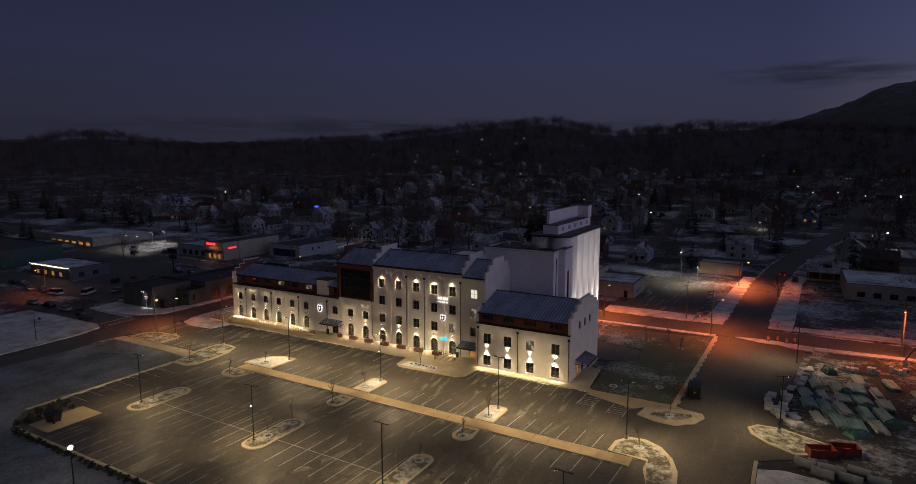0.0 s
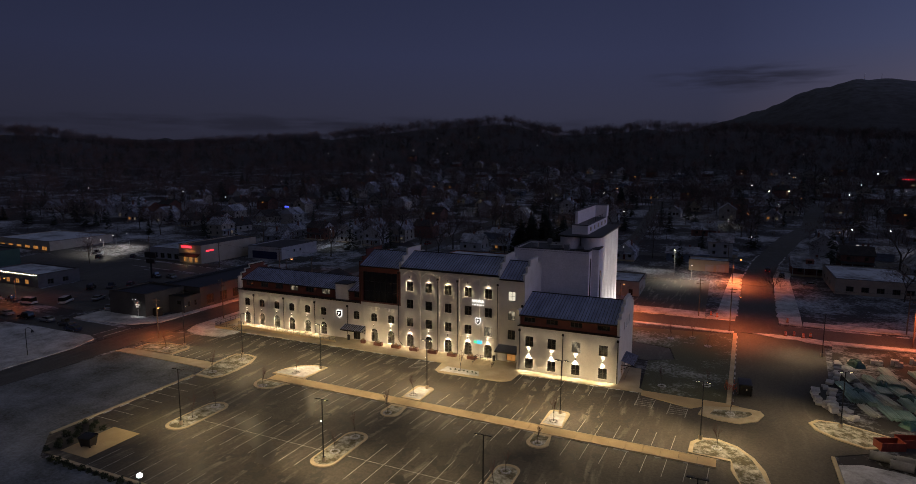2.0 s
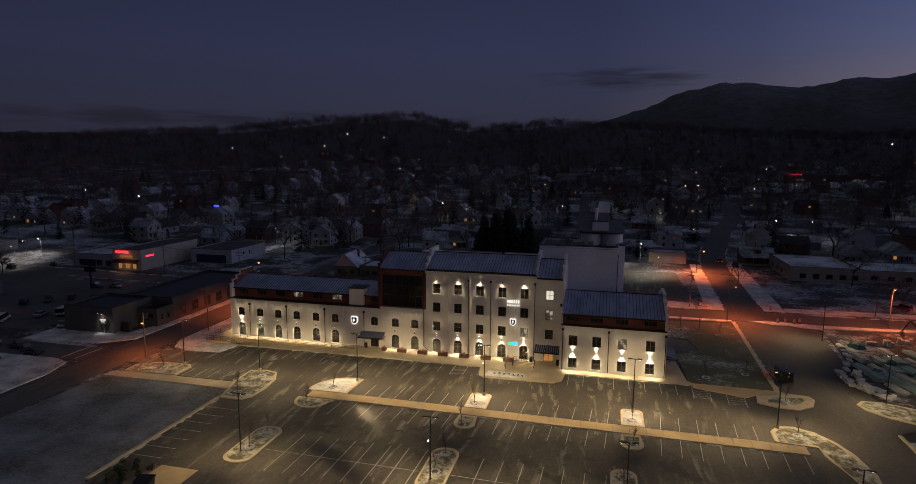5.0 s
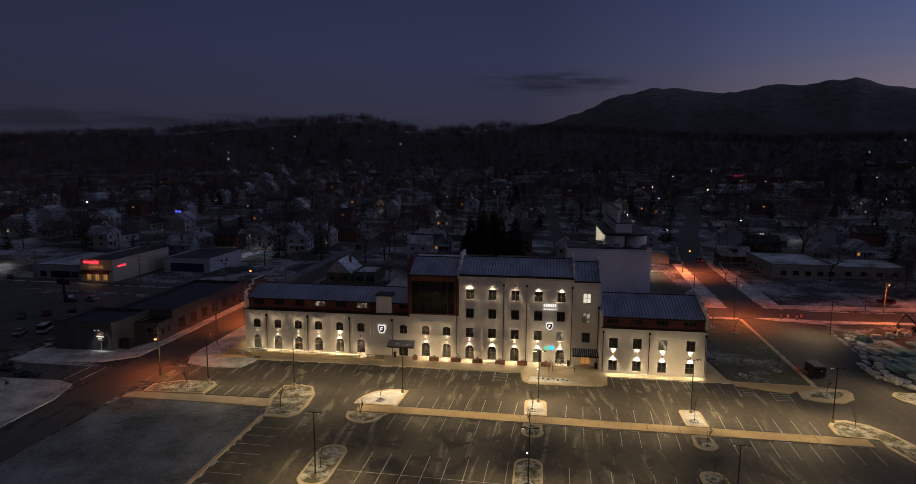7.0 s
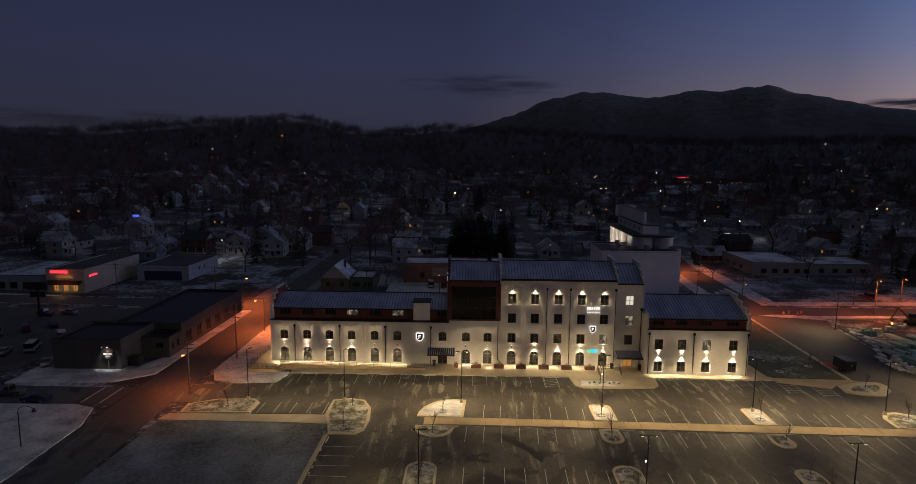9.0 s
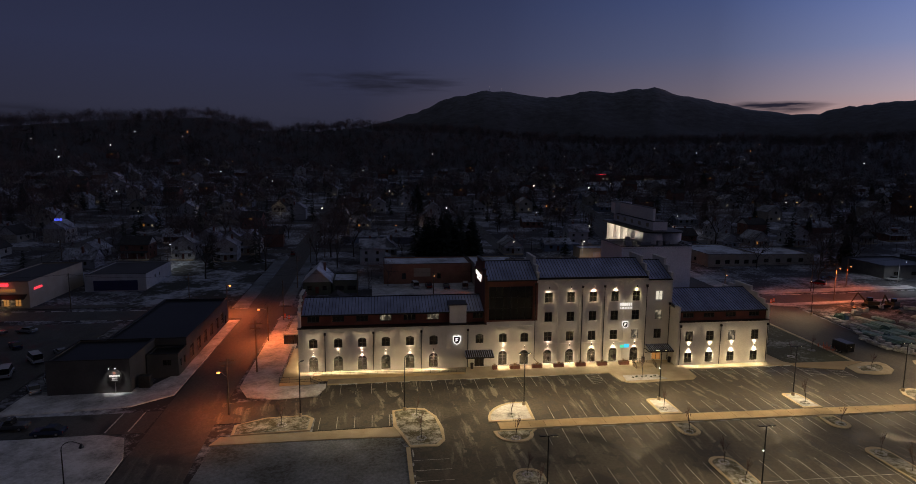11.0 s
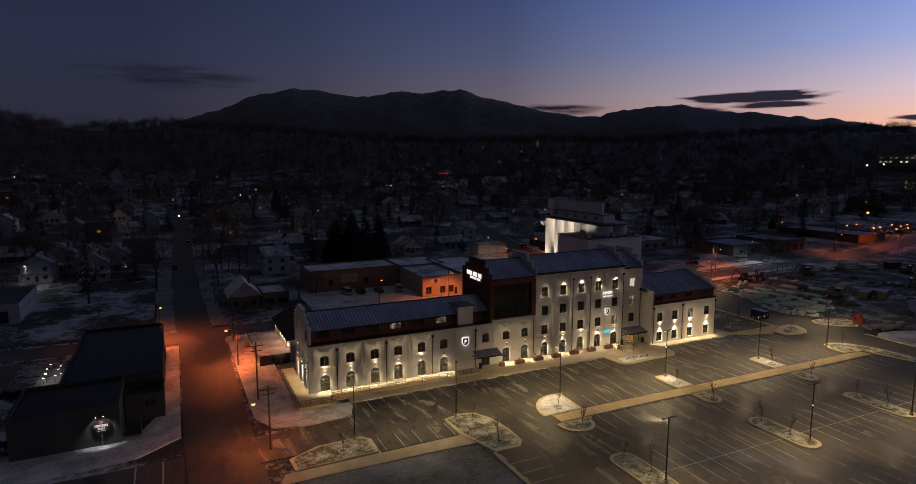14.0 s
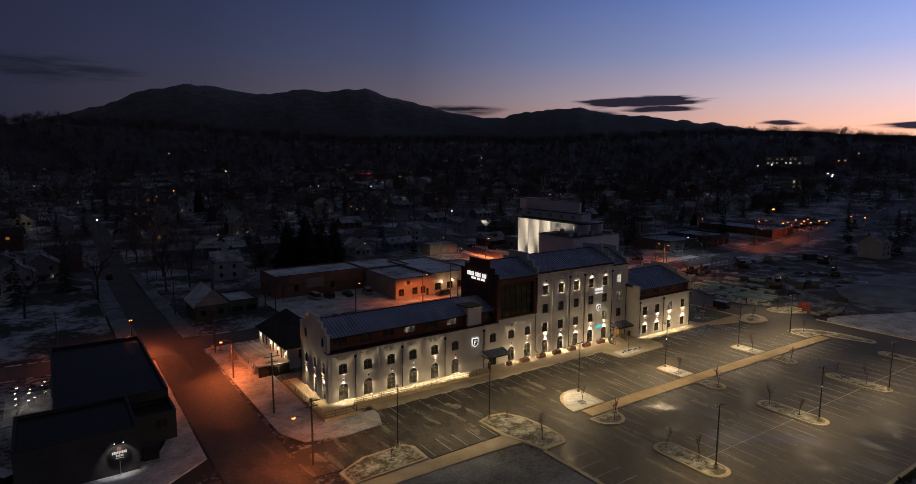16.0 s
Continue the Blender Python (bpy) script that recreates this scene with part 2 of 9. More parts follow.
def snow_ground(name, bare, snow, low, high, scale, rough=0.85, fine_scale=0.9, litter=False):
    """Thin snow over bare ground: a ragged cover at two scales."""
    m, nodes, links, b = material(name)
    a = noise_fac(nodes, links, scale, 7.0, None, 0.62)
    f = noise_fac(nodes, links, fine_scale, 5.0, None, 0.7)
    add = nodes.new("ShaderNodeMath")
    add.operation = "MULTIPLY_ADD"
    links.new(f, add.inputs[0])
    add.inputs[1].default_value = 0.55
    links.new(a, add.inputs[2])
    k = ramp(nodes, links, add.outputs[0], [(low, (0, 0, 0)), (high, (1, 1, 1))])
    g = ramp(nodes, links, noise_fac(nodes, links, 6.0, 4.0), [(0.3, tuple(v * 0.6 for v in bare)), (0.7, tuple(v * 1.2 for v in bare))])
    if litter:
        geo = nodes.new("ShaderNodeNewGeometry")
        sep = nodes.new("ShaderNodeSeparateXYZ")
        links.new(geo.outputs["Position"], sep.inputs[0])
        mr = nodes.new("ShaderNodeMapRange")
        mr.inputs["From Min"].default_value, mr.inputs["From Max"].default_value = 12.0, 34.0
        mr.inputs["To Min"].default_value, mr.inputs["To Max"].default_value = 1.0, 0.03
        links.new(sep.outputs[2], mr.inputs[0])
        mm = nodes.new("ShaderNodeMath")
        mm.operation = "MULTIPLY"
        links.new(k, mm.inputs[0])
        links.new(mr.outputs[0], mm.inputs[1])
        # paler with height: snow dust, and distance haze put into the colour
        crest = nodes.new("ShaderNodeMapRange")
        crest.inputs["From Min"].default_value, crest.inputs["From Max"].default_value = 90.0, 420.0
        links.new(sep.outputs[2], crest.inputs[0])
        far = ramp(nodes, links, noise_fac(nodes, links, 0.02, 9.0, None, 0.7), [(0.38, (0.03, 0.03, 0.03)), (0.70, (0.26, 0.26, 0.26))])
        mc = nodes.new("ShaderNodeMath")
        mc.operation = "MULTIPLY_ADD"
        links.new(crest.outputs[0], mc.inputs[0])
        links.new(far, mc.inputs[1])
        links.new(mm.outputs[0], mc.inputs[2])
        k = mc.outputs[0]
    c = blend(nodes, links, k, g, snow)
    links.new(c, b.inputs["Base Color"])
    b.inputs["Roughness"].default_value = rough
    bump(nodes, links, b, f, 0.5, 0.05)
    return m


M = {}
M["asphalt"] = asphalt_material("asphalt_lot", (0.078, 0.072, 0.060), 3.5, ((93.9, 99.4, 0.15), (79.8, 84.0, 0.03), (71.6, 76.4, 0.0), (52.9, 63.4, -0.02)))
M["damp"] = surface("damp_asphalt", (0.020, 0.019, 0.017), (0.036, 0.033, 0.028), 0.8, 14.0, 0.4)
M["road"] = asphalt_material("asphalt_road", (0.075, 0.074, 0.073), 1.5)
M["ground"] = snow_ground("snowy_ground", (0.030, 0.028, 0.034), (0.48, 0.51, 0.58), 0.74, 0.96, 0.05, litter=True)
M["lawn_snow"] = snow_ground("snowed_field", (0.050, 0.055, 0.050), (0.27, 0.30, 0.35), 0.58, 1.10, 0.09, 0.85, 2.2)
M["lot_snow"] = snow_ground("patchy_lot_snow", (0.030, 0.034, 0.030), (0.36, 0.39, 0.45), 0.74, 0.88, 0.055, 0.85, 0.5)
M["lawn"] = snow_ground("frosted_lawn", (0.085, 0.092, 0.055), (0.36, 0.38, 0.36), 0.80, 1.2, 0.10, 0.9, 1.6)
M["island"] = snow_ground("island_bed", (0.10, 0.092, 0.050), (0.55, 0.55, 0.50), 0.70, 0.98, 0.5, 0.9, 2.4)
M["snow"] = snow_ground("trodden_snow", (0.16, 0.16, 0.155), (0.58, 0.59, 0.62), 0.50, 0.92, 0.25, 0.8, 1.8)
M["yard"] = snow_ground("yard_ground", (0.032, 0.030, 0.028), (0.42, 0.43, 0.46), 0.76, 1.0, 0.12, 0.9, 1.2)
M["kerb"] = surface("kerb_concrete", (0.42, 0.35, 0.23), (0.55, 0.47, 0.33), 0.7, 14.0, 0.85)
M["walk"] = surface("tan_concrete", (0.40, 0.30, 0.165), (0.50, 0.385, 0.22), 0.4, 12.0, 0.85)
M["pave"] = surface("pavement_concrete", (0.33, 0.27, 0.18), (0.48, 0.41, 0.295), 0.3, 10.0, 0.85)
M["line"] = surface("worn_line_paint", (0.22, 0.22, 0.21), (0.62, 0.61, 0.58), 1.4, 20.0, 0.7)
M["white"] = surface("white_painted_brick", (0.60, 0.575, 0.53), (0.70, 0.675, 0.625), 0.45, 9.0, 0.8, bumpiness=0.5, dist=0.02)
M["concrete_white"] = surface("white_painted_concrete", (0.72, 0.69, 0.70), (0.82, 0.79, 0.80), 0.25, 3.0, 0.8)
M["brick"] = surface("dark_red_brick", (0.105, 0.032, 0.022), (0.17, 0.052, 0.034), 0.6, 16.0, 0.85, bumpiness=0.6, dist=0.02)
M["brick_old"] = surface("old_orange_brick", (0.26, 0.12, 0.075), (0.38, 0.19, 0.12), 0.4, 9.0, 0.85, bumpiness=0.5, dist=0.02)
M["stucco_tan"] = surface("tan_stucco", (0.36, 0.30, 0.22), (0.46, 0.39, 0.30), 0.3, 8.0, 0.85)
M["trim"] = surface("dark_bronze_metal", (0.018, 0.016, 0.015), (0.032, 0.029, 0.026), 1.5, 20.0, 0.45, 0.6)
M["roof"] = surface("standing_seam_metal", (0.19, 0.22, 0.36), (0.44, 0.49, 0.72), 0.35, 4.0, 0.5, 0.15, stretch=(1.0, 0.35, 1.0))
M["seam"] = surface("dark_roof_seams", (0.045, 0.05, 0.065), (0.085, 0.09, 0.11), 0.5, 6.0, 0.5)
M["bronze"] = surface("bronze_window_frames", (0.030, 0.027, 0.022), (0.055, 0.05, 0.042), 1.5, 12.0, 0.5)
M["roof_wet"] = surface("wet_black_roof", (0.006, 0.006, 0.006), (0.016, 0.016, 0.017), 0.12, 1.2, 0.38, bumpiness=0.6, dist=0.03, specular=0.2)
M["block_dark"] = surface("dark_painted_block", (0.040, 0.040, 0.042), (0.066, 0.065, 0.066), 0.35, 5.0, 0.8, bumpiness=0.5, dist=0.02)
M["roof_flat"] = surface("flat_membrane_roof", (0.010, 0.010, 0.011), (0.026, 0.026, 0.028), 0.15, 3.0, 0.5)
M["roof_snow"] = snow_ground("snowed_roof", (0.05, 0.05, 0.055), (0.56, 0.60, 0.68), 0.50, 0.85, 0.12, 0.8, 0.7)
M["shingle"] = snow_ground("snowy_shingles", (0.032, 0.030, 0.031), (0.46, 0.49, 0.56), 0.60, 0.94, 0.16, 0.85, 0.8)
M["shingle_dark"] = surface("dark_shingles", (0.022, 0.021, 0.022), (0.045, 0.043, 0.044), 0.6, 6.0, 0.9)
M["steel"] = surface("galvanised_steel", (0.30, 0.30, 0.30), (0.45, 0.45, 0.45), 2.0, 20.0, 0.45, 0.8)
M["wood_pole"] = surface("weathered_pole_wood", (0.10, 0.075, 0.055), (0.18, 0.14, 0.10), 1.5, 18.0, 0.9)
M["bark"] = surface("grey_bark", (0.045, 0.038, 0.032), (0.095, 0.082, 0.07), 1.2, 12.0, 0.95)
M["twig"] = surface("bare_twigs", (0.100, 0.066, 0.058), (0.175, 0.120, 0.105), 0.2, 4.0, 0.95)
M["twig_dark"] = surface("dark_bare_twigs", (0.040, 0.030, 0.028), (0.078, 0.060, 0.054), 0.2, 4.0, 0.95)
M["conifer"] = surface("dark_conifer", (0.014, 0.020, 0.014), (0.034, 0.044, 0.030), 0.4, 4.0, 0.95)
M["shrub"] = surface("evergreen_shrub", (0.016, 0.026, 0.012), (0.045, 0.058, 0.030), 1.2, 9.0, 0.95)
M["planter"] = surface("corten_planter", (0.12, 0.045, 0.03), (0.19, 0.075, 0.05), 1.4, 12.0, 0.8)
M["dry_grass"] = surface("dry_planting", (0.16, 0.11, 0.06), (0.30, 0.21, 0.12), 2.0, 14.0, 0.9)
M["black"] = surface("black_painted_metal", (0.008, 0.008, 0.009), (0.018, 0.018, 0.02), 1.0, 12.0, 0.35)
M["rubber"] = surface("tyre_rubber", (0.012, 0.012, 0.012), (0.022, 0.022, 0.022), 3.0, 20.0, 0.9)
M["teal_pipe"] = surface("teal_plastic_pipe", (0.20, 0.36, 0.33), (0.38, 0.52, 0.49), 0.5, 6.0, 0.45, vary=0.35)
M["pale_pipe"] = surface("pale_pipe_stock", (0.40, 0.43, 0.40), (0.55, 0.58, 0.55), 0.6, 6.0, 0.5, vary=0.3)
M["pipe_concrete"] = surface("concrete_pipe", (0.17, 0.175, 0.18), (0.28, 0.285, 0.29), 0.8, 8.0, 0.85)
M["block"] = surface("stone_block", (0.55, 0.54, 0.51), (0.72, 0.71, 0.67), 0.7, 7.0, 0.85, vary=0.35)
M["tarp"] = surface("green_tarpaulin", (0.012, 0.05, 0.042), (0.03, 0.10, 0.085), 0.9, 8.0, 0.5)
M["machine"] = surface("dirty_machine_paint", (0.05, 0.035, 0.018), (0.10, 0.07, 0.035), 0.9, 9.0, 0.6)
M["red_bin"] = surface("red_orange_container", (0.17, 0.026, 0.013), (0.26, 0.042, 0.02), 0.8, 8.0, 0.55)
M["orange"] = surface("orange_plastic", (0.65, 0.12, 0.03), (0.75, 0.17, 0.05), 1.0, 10.0, 0.5)
# dark panels, and the near-black that stands in for unlit rooms behind windows
M["panel_room_dark"] = surface("dark_panel_and_unlit_room", (0.012, 0.010, 0.009), (0.022, 0.02, 0.018), 1.0, 8.0, 0.5)
M["sign_white"] = glow("lit_white_sign", (1.0, 0.98, 0.95), 1.6)
M["halo_white"] = glow("halo_lit_letters", (1.0, 0.95, 0.9), 1.35)
M["sign_cyan"] = glow("lit_cyan_sign", (0.02, 0.52, 0.80), 1.2)
M["sign_green"] = glow("lit_green_sign", (0.05, 0.75, 0.45), 1.0)
M["sign_red"] = glow("red_neon", (1.0, 0.03, 0.05), 2.6)
M["bulb_warm"] = glow("warm_lamp_glass", (1.0, 0.80, 0.52), 14.0)
M["bulb_white"] = glow("white_lamp_glass", (0.95, 0.98, 1.0), 9.0)
M["bulb_sodium"] = glow("sodium_lamp_glass", (1.0, 0.27, 0.06), 6.5)
M["bulb_far"] = glow("far_lamp_glass", (1.0, 0.86, 0.66), 11.0)
M["bulb_green"] = glow("green_lamp_glass", (0.45, 1.0, 0.62), 4.0)
M["tail"] = glow("red_tail_light", (1.0, 0.02, 0.02), 5.0)
M["lit_window"] = glow("lit_window_glass", (1.0, 0.84, 0.58), 0.36, 1.0)
M["lit_bright"] = glow("bright_window_glass", (1.0, 0.90, 0.70), 0.8)
M["lit_amber"] = glow("amber_window_glass", (1.0, 0.42, 0.10), 0.4)
M["lit_blue"] = glow("blue_lights", (0.08, 0.12, 1.0), 1.6)


def glass_material(name, tint, rough):
    m, nodes, links, b = material(name)
    f = noise_fac(nodes, links, 0.35, 3.0)
    links.new(ramp(nodes, links, f, [(0.35, tuple(v * 0.5 for v in tint)), (0.65, tint)]), b.inputs["Base Color"])
    b.inputs["Roughness"].default_value, b.inputs["Specular IOR Level"].default_value = rough, 0.6
    return m


M["glass"] = glass_material("dark_window_glass", (0.020, 0.019, 0.017), 0.06)
M["glass_car"] = glass_material("tinted_car_glass", (0.012, 0.013, 0.015), 0.05)
M["glass_black"] = glass_material("black_curtain_wall", (0.010, 0.010, 0.009), 0.10)

for nm, dk, lt in (("siding_white", (0.36, 0.36, 0.36), (0.48, 0.48, 0.48)), ("siding_cream", (0.30, 0.275, 0.23), (0.40, 0.37, 0.31)), ("siding_grey", (0.24, 0.25, 0.27), (0.32, 0.33, 0.35)), ("siding_green", (0.075, 0.09, 0.06), (0.12, 0.14, 0.095)), ("siding_blue", (0.14, 0.17, 0.22), (0.19, 0.23, 0.29)), ("house_brick", (0.14, 0.06, 0.045), (0.21, 0.09, 0.065)), ("block_grey", (0.075, 0.075, 0.077), (0.115, 0.115, 0.117)), ("green_panel", (0.03, 0.075, 0.06), (0.045, 0.10, 0.08)), ("navy_panel", (0.012, 0.016, 0.06), (0.02, 0.026, 0.09))):
    M[nm] = surface(nm, dk, lt, 0.5, 8.0, 0.8)
for nm, col in (("car_white", (0.62, 0.62, 0.62)), ("car_silver", (0.32, 0.33, 0.34)), ("car_black", (0.012, 0.012, 0.013)), ("car_red", (0.20, 0.014, 0.012)), ("car_blue", (0.018, 0.03, 0.07)), ("car_grey", (0.10, 0.10, 0.105))):
    M[nm] = surface(nm, tuple(v * 0.85 for v in col), col, 1.0, 12.0, 0.25, 0.2, 0.05)


# ---- building helpers ----
def thing(name, place, label, category, group="", kind="", rz=0.0):
    ob = new(name)
    ob.empty_display_size = 0.3
    ob.matrix_world = pose(*place, 0, 0, rz)
    return tagged(ob, label, category, group, kind)


def part(name, bm, mat, parent=None, label="", smooth=False):
    me = bpy.data.meshes.new(name)
    bm.normal_update()
    bm.to_mesh(me)
    bm.free()
    if smooth:
        me.polygons.foreach_set("use_smooth", [True] * len(me.polygons))
    me.materials.append(M[mat] if isinstance(mat, str) else mat)
    ob = new(name, me)
    if parent:
        ob.parent = parent
    if label:
        tagged(ob, label)
    return ob


def shared(name, mesh, parent, m):
    ob = new(name, mesh)
    ob.parent = parent
    ob.matrix_basis = m
    return ob


BOX = ((0, 3, 2, 1), (4, 5, 6, 7), (0, 1, 5, 4), (1, 2, 6, 5), (2, 3, 7, 6), (3, 0, 4, 7))


def box(bm, x0, x1, y0, y1, z0, z1, m=None):
    co = [(x0, y0, z0), (x1, y0, z0), (x1, y1, z0), (x0, y1, z0), (x0, y0, z1), (x1, y0, z1), (x1, y1, z1), (x0, y1, z1)]
    v = [bm.verts.new(m @ Vector(c) if m else c) for c in co]
    for f in BOX:
        bm.faces.new([v[i] for i in f])
    return v


def prism(bm, pts, low, high, m=None):
    """A closed outline of (x, y), raised from low to high (numbers or functions of x, y)."""
    lo = low if callable(low) else (lambda x, y: low)
    hi = high if callable(high) else (lambda x, y: high)
    a = [bm.verts.new(m @ Vector((x, y, lo(x, y))) if m else (x, y, lo(x, y))) for x, y in pts]
    b = [bm.verts.new(m @ Vector((x, y, hi(x, y))) if m else (x, y, hi(x, y))) for x, y in pts]
    n = len(pts)
    bm.faces.new(b)
    bm.faces.new(a[::-1])
    for i in range(n):
        bm.faces.new((a[i], a[(i + 1) % n], b[(i + 1) % n], b[i]))


def extrude_x(bm, pts, x0, x1, m=None):
    """An outline of (y, z), drawn out along x."""
    a = [bm.verts.new(m @ Vector((x0, y, z)) if m else (x0, y, z)) for y, z in pts]
    b = [bm.verts.new(m @ Vector((x1, y, z)) if m else (x1, y, z)) for y, z in pts]
    n = len(pts)
    bm.faces.new(a[::-1])
    bm.faces.new(b)
    for i in range(n):
        bm.faces.new((a[i], a[(i + 1) % n], b[(i + 1) % n], b[i]))


def tube(bm, p, q, r0, r1=None, n=8, cap=True):
    p, q = Vector(p), Vector(q)
    r1 = r0 if r1 is None else r1
    d = (q - p).normalized()
    u = d.orthogonal().normalized()
    w = d.cross(u)
    ra, rb = [], []
    for i in range(n):
        a = 2 * math.pi * i / n
        o = u * math.cos(a) + w * math.sin(a)
        ra.append(bm.verts.new(p + o * r0))
        rb.append(bm.verts.new(q + o * r1))
    for i in range(n):
        bm.faces.new((ra[i], ra[(i + 1) % n], rb[(i + 1) % n], rb[i]))
    if cap:
        bm.faces.new(ra[::-1])
        bm.faces.new(rb)


def bevelled(bm, width, segments=1):
    bmesh.ops.bevel(bm, geom=bm.edges[:], offset=width, segments=segments, affect="EDGES", profile=0.6)
    return bm


def rounded(x0, x1, y0, y1, r, n=6):
    pts = []
    for cx, cy, a0 in ((x1 - r, y1 - r, 0), (x0 + r, y1 - r, 90), (x0 + r, y0 + r, 180), (x1 - r, y0 + r, 270)):
        for i in range(n + 1):
            a = radians(a0 + 90 * i / n)
            pts.append((cx + r * math.cos(a), cy + r * math.sin(a)))
    return pts


def smoothstep(a, b, v):
    k = min(1.0, max(0.0, (v - a) / (b - a)))
    return k * k * (3 - 2 * k)


def lerp_table(table, v):
    if v <= table[0][0]:
        return table[0][1]
    for (a, p), (b, q) in zip(table, table[1:]):
        if v <= b:
            return p + (q - p) * (v - a) / (b - a)
    return table[-1][1]


# ---- lie of the land ----
RIDGE_TOPS = [(-80, 62), (-65.5, 66), (-63, 76), (-60.5, 86), (-57, 85), (-54.4, 76), (-52, 69), (-47.6, 66), (-45.5, 70), (-41.5, 77), (-38.5, 82), (-34, 86), (-30.5, 92), (-27, 99), (-25.5, 104), (-23.4, 107), (-20, 110), (-17, 114), (-15, 107), (-13.2, 98), (-10, 89), (-9, 96), (-6.7, 96), (-3.8, 104), (-2, 99), (1, 99), (3.3, 97), (6.5, 93), (18, 80), (38, 80), (50, 88), (56, 92), (58.7, 91), (64, 88), (65.4, 91), (66.6, 85), (70, 77), (75, 70), (90, 60)]
MOUNTAIN = [(-75, 1.5), (-56, 1.4), (-45, 1.5), (-3, 2.3), (0.7, 3.2), (3.3, 4.0), (5.5, 4.97), (7.1, 5.5), (9.6, 5.95), (11.7, 5.98), (15.0, 5.45), (17.6, 5.62), (19.1, 6.0), (22.0, 5.93), (25.3, 6.16), (27.1, 5.5), (28.7, 5.22), (30.5, 4.72), (32.5, 4.28), (34.5, 3.95), (36.4, 3.68), (38.2, 3.82), (40.0, 4.25), (43.1, 4.45), (45.2, 4.5), (47.2, 4.03), (49.8, 3.7), (51.0, 3.8), (52.2, 3.52), (53.2, 3.3), (54.4, 3.36), (55.6, 3.0), (56.6, 3.14), (58, 2.7), (60.5, 2.4), (75, 1.6), (95, 1.2)]
HUB = (-80.0, 20.0)


def land(x, y):
    dx, dy = x - HUB[0], y - HUB[1]
    d = math.hypot(dx, dy)
    az = math.degrees(math.atan2(dx, dy))
    front = 1.0 - smoothstep(85, 125, abs(az))
    z = lerp_table([(230, 0), (420, 8.5), (560, 13.5), (640, 20), (720, 26)], d) * front
    ridge = lerp_table(RIDGE_TOPS, az) - 13.5
    if d > 640:
        z += (ridge - 26) * smoothstep(640, 1050, d) * front
    if d > 1100:
        z -= ridge * 0.55 * smoothstep(1100, 1700, d) * front
    if d > 1700:
        far = 41 + 4300 * math.tan(radians(lerp_table(MOUNTAIN, az)))
        far += noise.noise(Vector((az * 0.8, 0.3, 1.0))) * 5 + noise.noise(Vector((az * 1.7, 0.7, 4.0))) * 12
        rise = smoothstep(1900, 4300, d) ** 1.5
        rough_z = noise.fractal(Vector((x * 0.0013, y * 0.0013, 3.0)), 1.0, 2.0, 5)
        k = rise * (1.0 - 0.5 * smoothstep(4300, 4800, d))
        z = z * (1 - rise) + far * k * front + rough_z * 95 * rise * (1 - rise) * 2.2 * front + noise.noise(Vector((x * 0.006, y * 0.006, 0))) * 8 * rise * front
    elif d > 260:
        z += noise.noise(Vector((x * 0.008, y * 0.008, 7.0))) * 4.0 * smoothstep(260, 600, d) * front
    # the ground falls a little towards the west street
    if d < 600:
        z -= 1.0 * smoothstep(112, 172, -x) * (1 - smoothstep(230, 400, y)) * (1 - smoothstep(300, 600, d))
    return z



RESERVED = []


# ---- ground, roads and the car park ----
def build_ground():
    rings = [0.0] + [6.0 * i for i in range(1, 50)]
    r = rings[-1]
    while r < 4840:
        r *= 1.045
        rings.append(r)
    angles = []
    a = -180.0
    while a < 180.0:
        angles.append(a)
        a += 0.5 if -82 <= a < 96 else 5.0
    bm = bmesh.new()
    rows = []
    centre = bm.verts.new((HUB[0], HUB[1], land(*HUB)))
    for r in rings[1:]:
        row = []
        for a in angles:
            x, y = HUB[0] + r * math.sin(radians(a)), HUB[1] + r * math.cos(radians(a))
            row.append(bm.verts.new((x, y, land(x, y))))
        rows.append(row)
    n = len(angles)
    for i in range(n):
        bm.faces.new((centre, rows[0][(i + 1) % n], rows[0][i]))
    for lo, hi in zip(rows, rows[1:]):
        for i in range(n):
            j = (i + 1) % n
            bm.faces.new((lo[i], lo[j], hi[j], hi[i]))
    ob = part("ground", bm, M["ground"], smooth=True)
    return tagged(ob, "thinly snowed winter ground rising to wooded hills", "ground", kind="structure")


build_ground()


